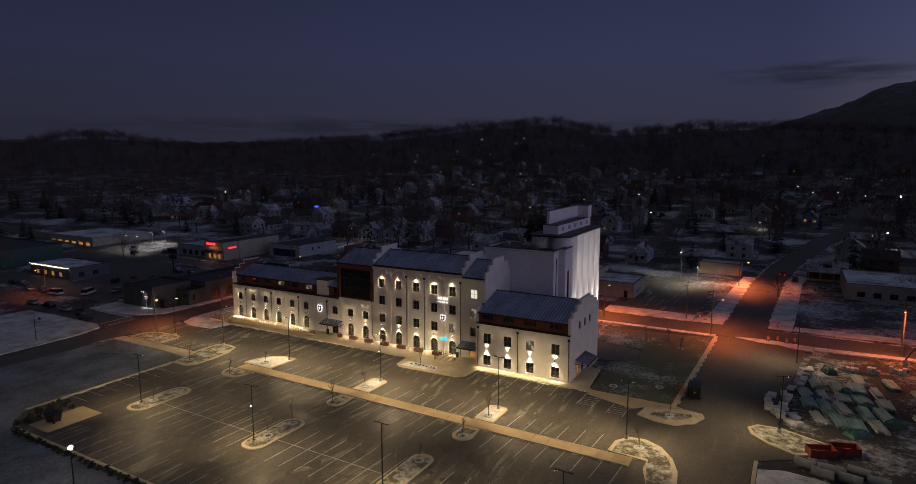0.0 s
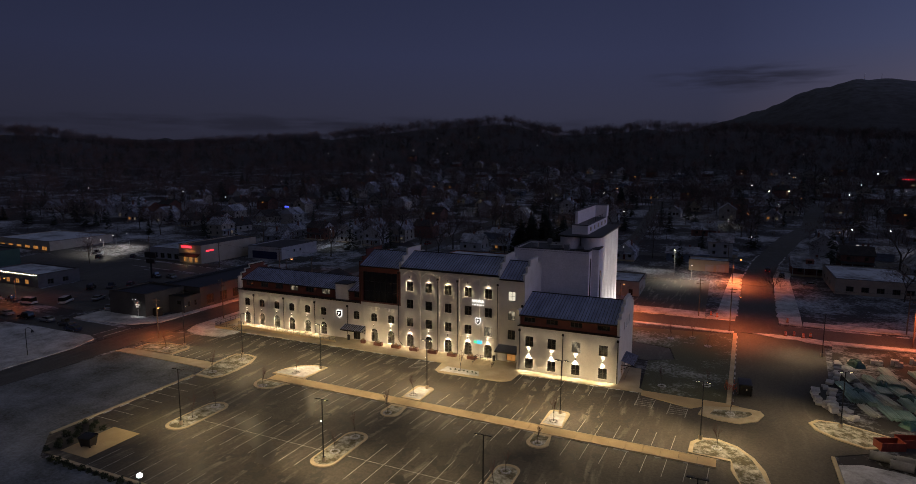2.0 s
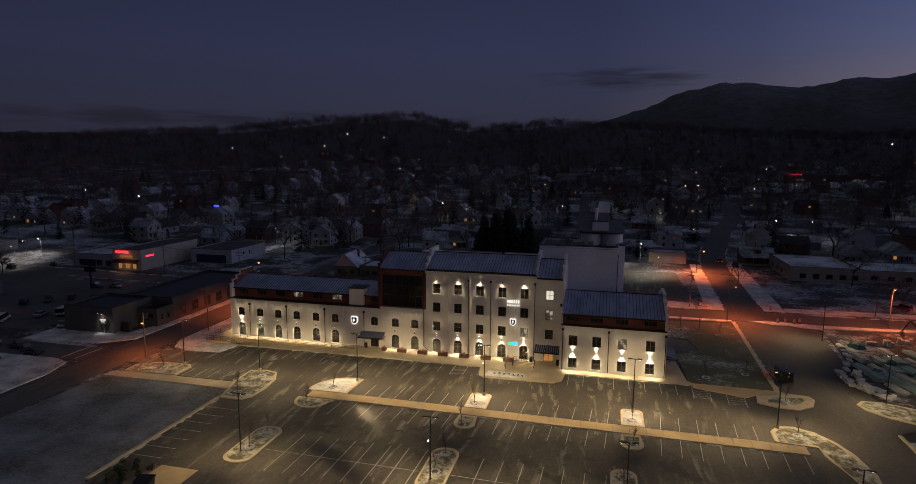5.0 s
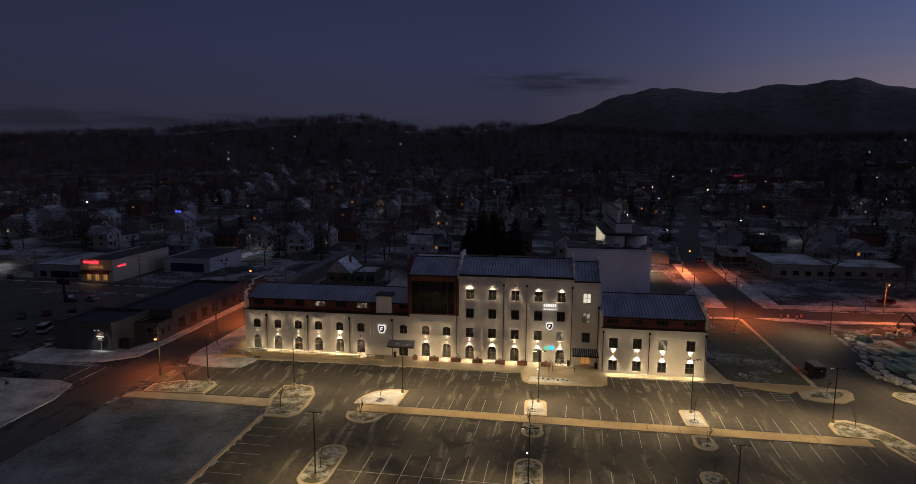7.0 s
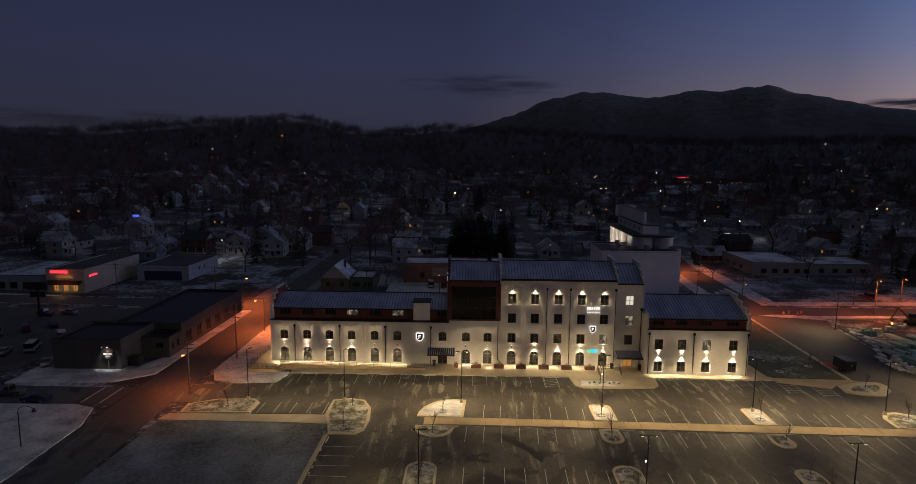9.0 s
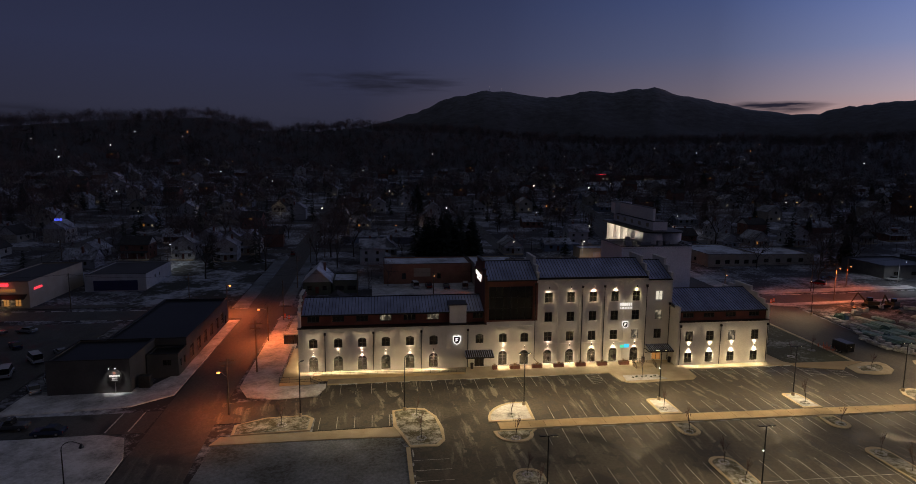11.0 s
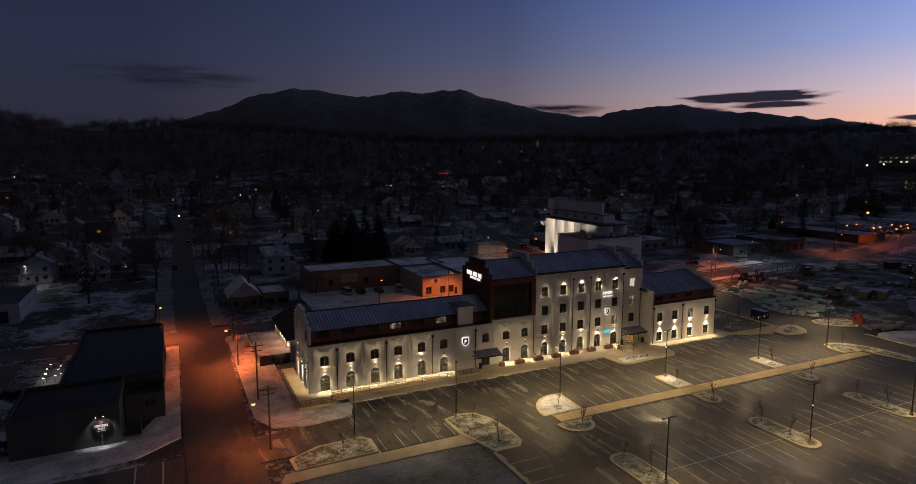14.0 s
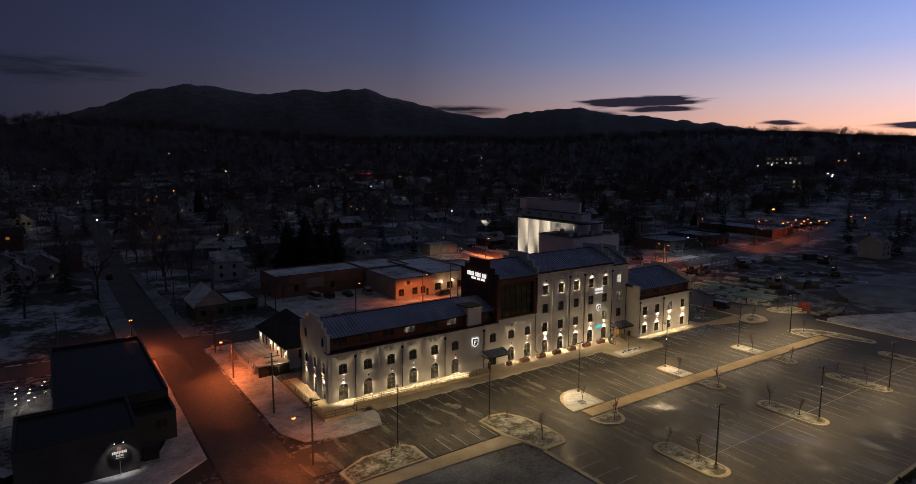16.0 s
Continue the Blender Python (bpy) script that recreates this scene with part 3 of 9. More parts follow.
def strip(bm, path, width, lift=0.06, step=6.0, thick=0.25):
    """A ribbon of ground cover that follows the land along a line."""
    pts = []
    for (x0, y0), (x1, y1) in zip(path, path[1:]):
        n = max(1, int(math.hypot(x1 - x0, y1 - y0) / step))
        pts += [(x0 + (x1 - x0) * i / n, y0 + (y1 - y0) * i / n) for i in range(n)]
    pts.append(path[-1])
    prev = None
    for i, (x, y) in enumerate(pts):
        ax, ay = pts[max(0, i - 1)]
        bx, by = pts[min(len(pts) - 1, i + 1)]
        d = Vector((bx - ax, by - ay, 0)).normalized()
        nrm = Vector((-d.y, d.x, 0))
        row = []
        for k in (-1, -0.33, 0.33, 1):
            p = Vector((x, y, 0)) + nrm * (k * width / 2)
            row.append(bm.verts.new((p.x, p.y, land(p.x, p.y) + lift)))
        for k in (1, -1):
            p = Vector((x, y, 0)) + nrm * (k * width / 2)
            row.append(bm.verts.new((p.x, p.y, land(p.x, p.y) + lift - thick)))
        if prev:
            for k in range(6):
                bm.faces.new((prev[k], row[k], row[(k + 1) % 6], prev[(k + 1) % 6]))
        prev = row


def road(name, path, width, label, mat="road", lift=0.06):
    bm = bmesh.new()
    strip(bm, path, width, lift)
    bmesh.ops.recalc_face_normals(bm, faces=bm.faces[:])
    return tagged(part(name, bm, mat), label, "road", kind="structure")


WEST_ST = [(-147, -80), (-146.6, 0), (-146.3, 58), (-146.8, 80), (-147.0, 97), (-146.6, 150), (-147.0, 158)]
WEST_ST_N = [(-147.2, 157), (-148.2, 166), (-148.3, 240), (-148.2, 265), (-147.0, 304), (-146.0, 350), (-150, 470)]
NORTH_ST = [(-420, 166), (-260, 161), (-147, 155.5), (-40, 153.3), (30, 154.6), (110, 160), (165, 165), (400, 190)]
EAST_ST = [(-12.4, 157), (-11.8, 166), (-9.6, 222), (-5.5, 255), (1, 285), (9, 321), (22, 360), (30, 430), (34, 520)]
SIDE_ST = [(-152, 88.2), (-172, 88.6), (-228, 90.5), (-420, 96)]
road("road_west", WEST_ST, 9.6, "dark worn asphalt street lit orange by street lamps", lift=0.06)
road("road_west_hill", WEST_ST_N, 8.0, "dark asphalt street climbing between snowed pavements", lift=0.085)
road("road_north", NORTH_ST, 10.0, "two-lane asphalt street with slush along its kerbs", lift=0.075)
road("road_east", EAST_ST, 9.8, "side street climbing between snowy verges", lift=0.09)
road("road_side", SIDE_ST, 8.0, "narrow asphalt side street with parked cars", lift=0.05)
for i, (pth, w) in enumerate((([(-420, 262), (-148, 258), (-10, 262), (160, 268), (330, 280)], 7.0), ([(-420, 345), (-148, 335), (20, 352), (300, 360)], 7.0), ([(-60, 262), (-62, 345), (-66, 470)], 6.0), ([(-240, 165), (-243, 260), (-246, 440)], 7.0), ([(90, 165), (92, 268), (96, 450)], 7.0), ([(-430, 440), (-150, 430), (96, 440), (260, 430)], 6.5))):
    road(f"road_town_{i + 1}", pth, w, "snow-edged residential street", lift=0.07 + 0.01 * i)


def pad(name, pts, mat, low, high, label, category="pavement", parent=None):
    bm = bmesh.new()
    prism(bm, pts, low, high)
    ob = part(name, bm, mat)
    return tagged(ob, label, category, kind="structure")


def rect(x0, x1, y0, y1):
    return [(x0, y0), (x1, y0), (x1, y1), (x0, y1)]


LOT = 0.10
bm = bmesh.new()
prism(bm, [(-112.3, 41.8), (-5.8, 41.8), (-5.8, 86.0), (0.5, 90.0), (-3.5, 99.0), (1.2, 148.2), (-16.9, 148.4), (-18.4, 99.4), (-112.3, 99.4)], -0.3, LOT)
prism(bm, [(-142.6, 85.2), (-112.3, 85.2), (-112.3, 99.4), (-126.5, 99.4), (-126.5, 94.0), (-142.6, 93.6)], lambda x, y: land(x, y) - 0.3, lambda x, y: land(x, y) + LOT)
prism(bm, rect(-126.6, -114.6, 80.4, 85.2), lambda x, y: land(x, y) - 0.3, lambda x, y: land(x, y) + LOT)
tagged(part("car_park", bm, "asphalt"), "worn grey asphalt car park with salt sweeps and damp patches", "car park", kind="structure")

# west field, lawn east of the mill, building yard
pad("snow_field", [(-140.4, 77.5), (-141.2, 58), (-141.4, 46), (-112.8, 46), (-112.8, 72.6), (-114, 76.4), (-120, 76.9), (-139, 77.7)], "lawn_snow", lambda x, y: land(x, y) - 0.2, lambda x, y: land(x, y) + 0.12, "grass field under a thin grey snow cover", "field")
pad("lawn", [(-33.4, 100.6), (-19.2, 100.4), (-17.7, 145.8), (-41, 142.5), (-41, 131), (-30.5, 128.5), (-29.0, 121), (-34, 118)], "lawn", -0.2, 0.16, "dark green lawn with frost and snow remnants", "lawn")
pad("lawn_path", [(-33.0, 98.2), (-24.6, 95.6), (-22.6, 97.5), (-17.2, 99.6), (-19.2, 100.2), (-33.2, 100.4)], "walk", -0.2, 0.21, "tan concrete path between lawn and stalls")
pad("kerb_lawn", [(-19.2, 99.8), (-18.4, 99.6), (-16.9, 147.0), (-17.7, 147.0)], "kerb", -0.2, 0.25, "pale concrete kerb beside the lawn", "kerb")
pad("yard", [(0.5, 86), (60, 60), (120, 100), (118, 146), (2.5, 146), (-2.6, 104)], "yard", -0.2, 0.13, "muddy storage yard with snow patches", "yard")
pad("pavement_north", [(-142, 147.2), (-50, 146.4), (-17.5, 147.2), (-17.5, 148.6), (-50, 148.4), (-141, 150.4)], "snow", lambda x, y: land(x, y) - 0.2, lambda x, y: land(x, y) + 0.2, "slushy pavement along the street")
pad("verge_east", [(2.5, 146.2), (60, 150.6), (60, 152.2), (2.5, 148.8)], "snow", -0.2, 0.2, "snowed verge along the street", "verge")
pad("bank_east", [(-5.1, 41), (60, 41), (60, 59.5), (2.6, 84.4), (-2.0, 84.9), (-5.1, 83.6)], "snow", -0.2, 0.22, "snow-covered bank beside the drive", "bank")
pad("slush_verge", [(-13.5, 148.9), (-8.0, 146.8), (-4.2, 146.9), (-2.0, 145.4), (2.4, 145.0), (2.4, 148.7), (-5.0, 149.9), (-9.5, 149.6)], "snow", -0.2, 0.19, "slush ridge across the mouth of the drive", "verge")
pad("vacant_lot", [(-186, 166), (-157.0, 164), (-157.2, 243), (-192, 236)], "lot_snow", lambda x, y: land(x, y) - 0.2, lambda x, y: land(x, y) + 0.1, "vacant lot of dark grass under patchy snow", "lot")
pad("pavement_west_far", [(-156.4, 162), (-152.0, 162), (-152.5, 200), (-152.5, 245), (-156.8, 245)], "lawn_snow", lambda x, y: land(x, y) - 0.2, lambda x, y: land(x, y) + 0.2, "snow-covered pavement beside a climbing street")
pad("pavement_west_near", [(-143.8, 162), (-140.2, 162), (-140.9, 200), (-141.4, 255), (-144.2, 255), (-144.3, 200)], "lawn_snow", lambda x, y: land(x, y) - 0.2, lambda x, y: land(x, y) + 0.2, "snow-covered pavement beside a climbing street")
pad("pavement_east_street", [(-24.2, 159.4), (-17.2, 159.4), (-16.8, 168), (-14.7, 222), (-14.0, 230), (-17.5, 230), (-19.5, 200), (-21.5, 168)], "snow", -0.2, 0.22, "snow-covered pavement beside a street corner")
pad("pavement_east_far", [(-7.0, 161.0), (-1.8, 161.0), (-1.2, 172), (0.6, 226), (4.0, 250), (0.0, 250), (-4.5, 226), (-6.8, 166)], "snow", -0.2, 0.22, "snow-covered pavement beside a side street")
pad("verge_north_far", [(-1.7, 161.2), (60, 163.4), (60, 168.0), (-1.2, 165.0)], "snow", -0.2, 0.2, "snowed verge with a footpath", "verge")
pad("rear_car_park", rect(-47.5, -24.5, 166, 211), "asphalt", -0.2, 0.14, "asphalt parking area with snow at its edges", "car park")
pad("verge_rear", rect(-47.5, -24.5, 159.3, 165.8), "snow", -0.2, 0.2, "narrow snowed verge before a car park", "verge")
pad("corner_pavement", [(-141.4, 150), (-141.4, 100.5), (-139.2, 95.6), (-134, 93.7), (-127.2, 94.2), (-126.0, 97.5), (-126.0, 99.6), (-134.4, 99.6), (-134.4, 150)], "snow", lambda x, y: land(x, y) - 0.2, lambda x, y: land(x, y) + 0.22, "snow-dusted pavement with a rounded kerb corner")
pad("pavement_brewery", [(-178, 93.4), (-158, 94.8), (-152.2, 99.0), (-151.6, 148.6), (-154.2, 148.6), (-154.4, 112), (-158, 103.4), (-178, 103.2)], "snow", lambda x, y: land(x, y) - 0.2, lambda x, y: land(x, y) + 0.2, "snow-covered pavement round a street corner")
pad("corner_verge", [(-190, 83.6), (-158, 84.2), (-154.2, 82.5), (-151.9, 76), (-151.4, 60), (-151.6, 40), (-190, 40)], "snow", lambda x, y: land(x, y) - 0.2, lambda x, y: land(x, y) + 0.18, "snowed street corner with a rounded kerb", "verge")
pad("south_bank", [(-141.4, 10), (-3, 10), (-3, 40.6), (-106.5, 40.6), (-112.8, 46), (-141.4, 46)], "lawn_snow", -0.2, 0.14, "snow-covered bank beside the car park", "bank")


# ---- islands, kerbs and walks of the car park ----
def island(name, pts, bed, label, top=0.26, inset=0.62, bed_mat="island", askew=False):
    """A raised bed with a concrete kerb round it."""
    root = thing(name, (0, 0, 0), label, "traffic island", "islands of the car park")
    if askew:
        pts = [(x, y + skew(x)) for x, y in pts]
    cx, cy = sum(p[0] for p in pts) / len(pts), sum(p[1] for p in pts) / len(pts)
    inner = []
    for x, y in pts:
        d = Vector((cx - x, cy - y))
        inner.append((x + d.x / max(d.length, 0.01) * inset, y + d.y / max(d.length, 0.01) * inset))
    n = len(pts)
    bm = bmesh.new()
    z = [land(x, y) for x, y in pts]
    o0 = [bm.verts.new((x, y, land(x, y) - 0.1)) for x, y in pts]
    o1 = [bm.verts.new((x, y, land(x, y) + top - 0.03)) for x, y in pts]
    o2 = [bm.verts.new((x + (cx - x) * 0.012, y + (cy - y) * 0.012, land(x, y) + top)) for x, y in pts]
    i1 = [bm.verts.new((x, y, land(x, y) + top)) for x, y in inner]
    i0 = [bm.verts.new((x, y, land(x, y) + top - 0.15)) for x, y in inner]
    for a, b in ((o0, o1), (o1, o2), (o2, i1), (i1, i0)):
        for k in range(n):
            bm.faces.new((a[k], a[(k + 1) % n], b[(k + 1) % n], b[k]))
    part("kerb", bm, "kerb", root, "pale concrete kerb")
    bm = bmesh.new()
    prism(bm, inner, lambda x, y: land(x, y) - 0.1, lambda x, y: land(x, y) + top - 0.025)
    part("bed", bm, bed_mat, root, bed)
    return root


WALK_Y0, WALK_Y1 = 76.3, 78.9


def skew(x):
    """How far the walkway and its rows of stalls lie north of a straight line at x."""
    return max(-0.4, min(0.75, 0.25 - 0.0175 * (x + 58)))


walkway = thing("walkway", (0, 0, 0), "long tan concrete walkway across the car park", "walkway", kind="structure")
slab_n = 32
for i in range(slab_n):
    x0 = -98.2 + i * (98.2 - 20.4) / slab_n
    bm = bmesh.new()
    x1 = x0 + (98.2 - 20.4) / slab_n - 0.02
    prism(bm, [(x0 + 0.02, WALK_Y0 + 0.18 + skew(x0)), (x1, WALK_Y0 + 0.18 + skew(x1)), (x1, WALK_Y1 - 0.18 + skew(x1)), (x0 + 0.02, WALK_Y1 - 0.18 + skew(x0))], 0, 0.27 + 0.004 * (i % 3))
    part("slab", bm, "walk", walkway)
for y0, y1 in ((WALK_Y0, WALK_Y0 + 0.15), (WALK_Y1 - 0.15, WALK_Y1)):
    bm = bmesh.new()
    xs = [-98.2 + 77.8 * k / 16 for k in range(17)]
    prism(bm, [(x, y0 + skew(x)) for x in xs] + [(x, y1 + skew(x)) for x in reversed(xs)], 0, 0.28)
    part("kerb", bm, "kerb", walkway, "pale concrete kerb")

arc = [(-92.0, 79.2), (-91.6, 86.2), (-93.5, 86.4)] + [(-93.5 - 6.0 * math.sin(radians(a)), 79.2 + 7.2 * math.cos(radians(a))) for a in range(15, 91, 15)]
island("traffic_island", arc, "bed of clean packed snow", "rounded island end with packed snow and a street lamp", bed_mat="snow", askew=True)
low = [(-99.4, 76.0)] + [(-96.4 - 3.0 * math.cos(radians(a)), 75.2 - 3.2 * math.sin(radians(a))) for a in range(0, 181, 20)] + [(-92.6, 76.0)]
island("traffic_island", low, "gravel bed with snow remnants", "rounded planted island end at the walkway", askew=True)
for x0, x1 in ((-71.3, -67.3), (-46.2, -42.4)):
    island("traffic_island", [(x0 + 0.3, 79.2), (x1, 79.2)] + [(x1 - 0.9 + 0.9 * math.cos(radians(a)), 84.6 + 0.9 * math.sin(radians(a))) for a in (0, 30, 60, 90)] + [(x0 + 1.2 - 0.9 * math.sin(radians(a)), 84.6 + 0.9 * math.cos(radians(a))) for a in (0, 30, 60, 90)], "bed of packed snow", "small kerbed island with packed snow at the walkway", bed_mat="snow", askew=True)
    island("traffic_island", [(x0 + 0.3, 76.1)] + [((x0 + x1) / 2 - 0.2 - 1.7 * math.cos(radians(a)), 73.2 - 1.8 * math.sin(radians(a))) for a in range(0, 181, 20)] + [(x1 - 0.8, 76.1)], "gravel bed with snow remnants", "rounded planted island beside the walkway", askew=True)
island("traffic_island", [(-24.2, 79.2), (-24.0, 82.6), (-22.6, 84.8), (-20.2, 85.2), (-17.6, 83.8), (-15.6, 81.0), (-14.3, 77.5), (-13.6, 72.0), (-14.0, 69.2), (-15.2, 68.4), (-16.6, 69.0), (-17.4, 72.5), (-18.6, 76.2), (-18.6, 79.2)], "frosted grass bed", "curved planted island at the end of the walkway", inset=0.7)
for x0, x1 in ((-99.4, -95.2), (-71.8, -67.9), (-47.6, -44.2), (-24.0, -20.6)):
    island("traffic_island", rounded(x0, x1, 54.2, 65.4, (x1 - x0) / 2 - 0.15, 6), "gravel bed with snow remnants", "long planted island with rounded kerbed ends")
island("traffic_island", [(-23.4, 93.6), (-20.5, 92.4), (-17.2, 92.3), (-14.6, 94.4), (-13.5, 97.4), (-14.0, 98.9), (-17.0, 99.3), (-22.8, 97.2)], "frosted grass bed", "teardrop planted island beside the drive", inset=1.9)
island("traffic_island", [(-7.3, 97.2), (-6.6, 94.8), (-4.2, 92.4), (-0.6, 90.6), (3.0, 92.5), (3.5, 96.5), (-2.5, 99.2), (-6.0, 99.0)], "snow and gravel bed", "snowed island beside the storage yard", inset=0.6)
island("traffic_island", [(-138.6, 80.6), (-127.0, 80.6), (-126.8, 84.8), (-128.0, 86.2), (-134.5, 86.2), (-138.8, 84.2)], "frosted grass bed", "planted island at the street entrance", inset=0.5)
island("traffic_island", [(-114.4, 80.2), (-114.4, 86.0), (-111.5, 86.8), (-109.0, 86.2), (-107.4, 83.0), (-106.8, 78.5), (-107.0, 74.6), (-108.2, 73.0), (-112.2, 73.0), (-113.2, 76.5)], "snow and gravel bed", "large rounded island with snow at the car park corner", inset=0.6)
pad("pavement_field", [(-141, 77.9), (-120, 77.0), (-113.4, 76.6), (-113.4, 80.0), (-140, 80.4)], "pave", lambda x, y: land(x, y) - 0.2, lambda x, y: land(x, y) + 0.2, "concrete footpath beside a snowed field")
pad("kerb_west", [(-112.8, 46), (-112.2, 46), (-112.2, 73), (-112.8, 73)], "kerb", -0.2, 0.25, "pale concrete kerb of the car park", "kerb")
pad("kerb_south", rect(-105.0, -5.4, 41.2, 41.7), "kerb", -0.2, 0.25, "pale concrete kerb of the car park", "kerb")
pad("kerb_east", rect(-5.7, -5.2, 41.7, 86.0), "kerb", -0.2, 0.25, "pale concrete kerb of the car park", "kerb")
pad("bin_pad", rect(-105.8, -100.2, 43.1, 51.4), "walk", -0.1, 0.135, "tan concrete pad for bins", "pad")
pad("front_pavement", [(-125.8, 99.0), (-72.2, 99.0), (-71.6, 94.6), (-70.4, 93.6), (-57.6, 93.9), (-56.2, 95.2), (-55.8, 99.3), (-33.0, 99.3), (-33.0, 100.6), (-36.9, 104), (-36.9, 118), (-37.5, 118), (-37.5, 101.4), (-57.2, 101.4), (-57.2, 105.0), (-125.8, 105.0)], "pave", -0.2, 0.25, "concrete pavement in front of the mill")
pad("east_pavement", [(-36.8, 100.7), (-33.6, 100.7), (-34.6, 112), (-36.8, 112)], "pave", -0.2, 0.2, "concrete path beside the mill")
pad("service_drive", [(-37.4, 117.5), (-34.2, 118.2), (-29.2, 121), (-30.7, 128.3), (-41, 130.8), (-41, 119.8), (-37.4, 119.8)], "road", -0.2, 0.13, "dark asphalt service loop behind the mill", "drive")
pad("plaza_bed", [(-70.6, 94.4), (-62.4, 94.6), (-63.4, 97.0), (-70.2, 97.2)], "snow", 0.1, 0.30, "snowed planting bed before the entrance", "bed")


# ragged leftovers of ploughed snow along kerbs and streets
def snow_remnants(name, runs, label, seed, width, gap, height, junctions=()):
    """runs: lines of (x, y, z); each gets uneven flat heaps with breaks between them."""
    r = random.Random(seed)
    verts, faces = [], []
    for run in runs:
        for (x0, y0, z0), (x1, y1, z1) in zip(run, run[1:]):
            length = math.hypot(x1 - x0, y1 - y0)
            ux, uy = (x1 - x0) / length, (y1 - y0) / length
            s = r.uniform(0, gap)
            while s < length - 0.6:
                ln = r.uniform(0.6, 4.5) * width * 2.2
                n = max(4, int(ln / (width * 0.35)))
                base = len(verts)
                off = r.uniform(-0.25, 0.25) * width
                mx, my = x0 + ux * (s + ln / 2), y0 + uy * (s + ln / 2)
                if any(a < mx < c and e < my < f for a, c, e, f in junctions):
                    s += 1.0
                    continue
                for i in range(n + 1):
                    k = min(length, s + ln * i / n) / length
                    w = width * (0.25 + 0.75 * max(0.0, math.sin(math.pi * i / n)) ** 0.5) * r.uniform(0.55, 1.25) * 0.5
                    cx, cy, cz = x0 + (x1 - x0) * k, y0 + (y1 - y0) * k, z0 + (z1 - z0) * k
                    for q, h in ((-1, -0.03), (-0.45, height * r.uniform(0.5, 1.0)), (0.4, height * r.uniform(0.5, 1.0)), (1, -0.03)):
                        e = off + q * w * r.uniform(0.8, 1.2)
                        verts.append((cx - uy * e, cy + ux * e, cz + h))
                for i in range(n):
                    a = base + i * 4
                    for q in range(3):
                        faces.append((a + q, a + q + 1, a + q + 5, a + q + 4))
                s += ln + r.uniform(0.3, 1.0) * gap
    me = bpy.data.meshes.new(name)
    me.from_pydata(verts, [], faces)
    me.materials.append(M["snow"])
    return tagged(new(name, me), label, "snow", kind="stuff")


XS = [-96, -84, -70, -56, -44, -30, -20]
snow_remnants("snow_remnants", [[(x, WALK_Y0 - 0.12 + skew(x), LOT) for x in XS], [(x, WALK_Y1 + 0.1 + skew(x), LOT) for x in XS], [(-125, 98.85, LOT), (-73, 98.85, LOT)], [(-55, 99.2, LOT), (-33, 99.2, LOT)], [(-112.0, 47, LOT), (-112.0, 72.4, LOT)], [(-18.2, 100, LOT), (-16.8, 146, LOT)]], "thin ragged snow left along the kerbs", 3, 0.34, 3.2, 0.07)


def beside(line, off, lift):
    out = []
    for (x0, y0), (x1, y1) in zip(line, line[1:]):
        d = math.hypot(x1 - x0, y1 - y0)
        n = max(1, int(d / 12))
        for i in range(n):
            k = i / n
            x, y = x0 + (x1 - x0) * k - (y1 - y0) / d * off, y0 + (y1 - y0) * k + (x1 - x0) / d * off
            out.append((x, y, land(x, y) + lift))
    return out


snow_remnants("ploughed_snow", [beside(line[:5] if line is EAST_ST else line[1:6], off, 0.12) for line, w in ((NORTH_ST, 10.0), (EAST_ST, 9.8)) for off in (w / 2 + 0.1, -w / 2 - 0.1)], "uneven ridges of ploughed snow along the streets", 9, 0.75, 2.2, 0.10, ((-160, -134, 80, 99), (-160, -134, 146, 166), (-24, 6, 143, 166)))


# damp stains on the asphalt
def damp_patch(pts, seed):
    r = random.Random(seed)
    out = []
    for (x0, y0), (x1, y1) in zip(pts, pts[1:] + pts[:1]):
        n = max(2, int(math.hypot(x1 - x0, y1 - y0) / 0.5))
        for i in range(n):
            out.append((x0 + (x1 - x0) * i / n + r.uniform(-0.22, 0.22), y0 + (y1 - y0) * i / n + r.uniform(-0.22, 0.22)))
    bm = bmesh.new()
    prism(bm, out, LOT - 0.05, LOT + 0.005)
    tagged(part("damp_patch", bm, "damp"), "dark damp stain spreading over worn asphalt", "stain", "damp stains", kind="structure")


damp_patch([(-92.0, 61.6), (-90.2, 62.2), (-88.4, 63.4), (-86.2, 61.6), (-83.8, 61.0), (-81.0, 57.9), (-78.2, 56.2), (-76.4, 53.6), (-75.8, 51.5), (-78.6, 51.9), (-80.2, 54.4), (-83.0, 55.6), (-84.5, 57.4), (-88.5, 59.5)], 1)
damp_patch([(-88.6, 75.5), (-86.5, 75.2), (-83.5, 72.5), (-80.3, 67.0), (-80.9, 65.6), (-83.0, 69.5), (-86.5, 73.0)], 2)
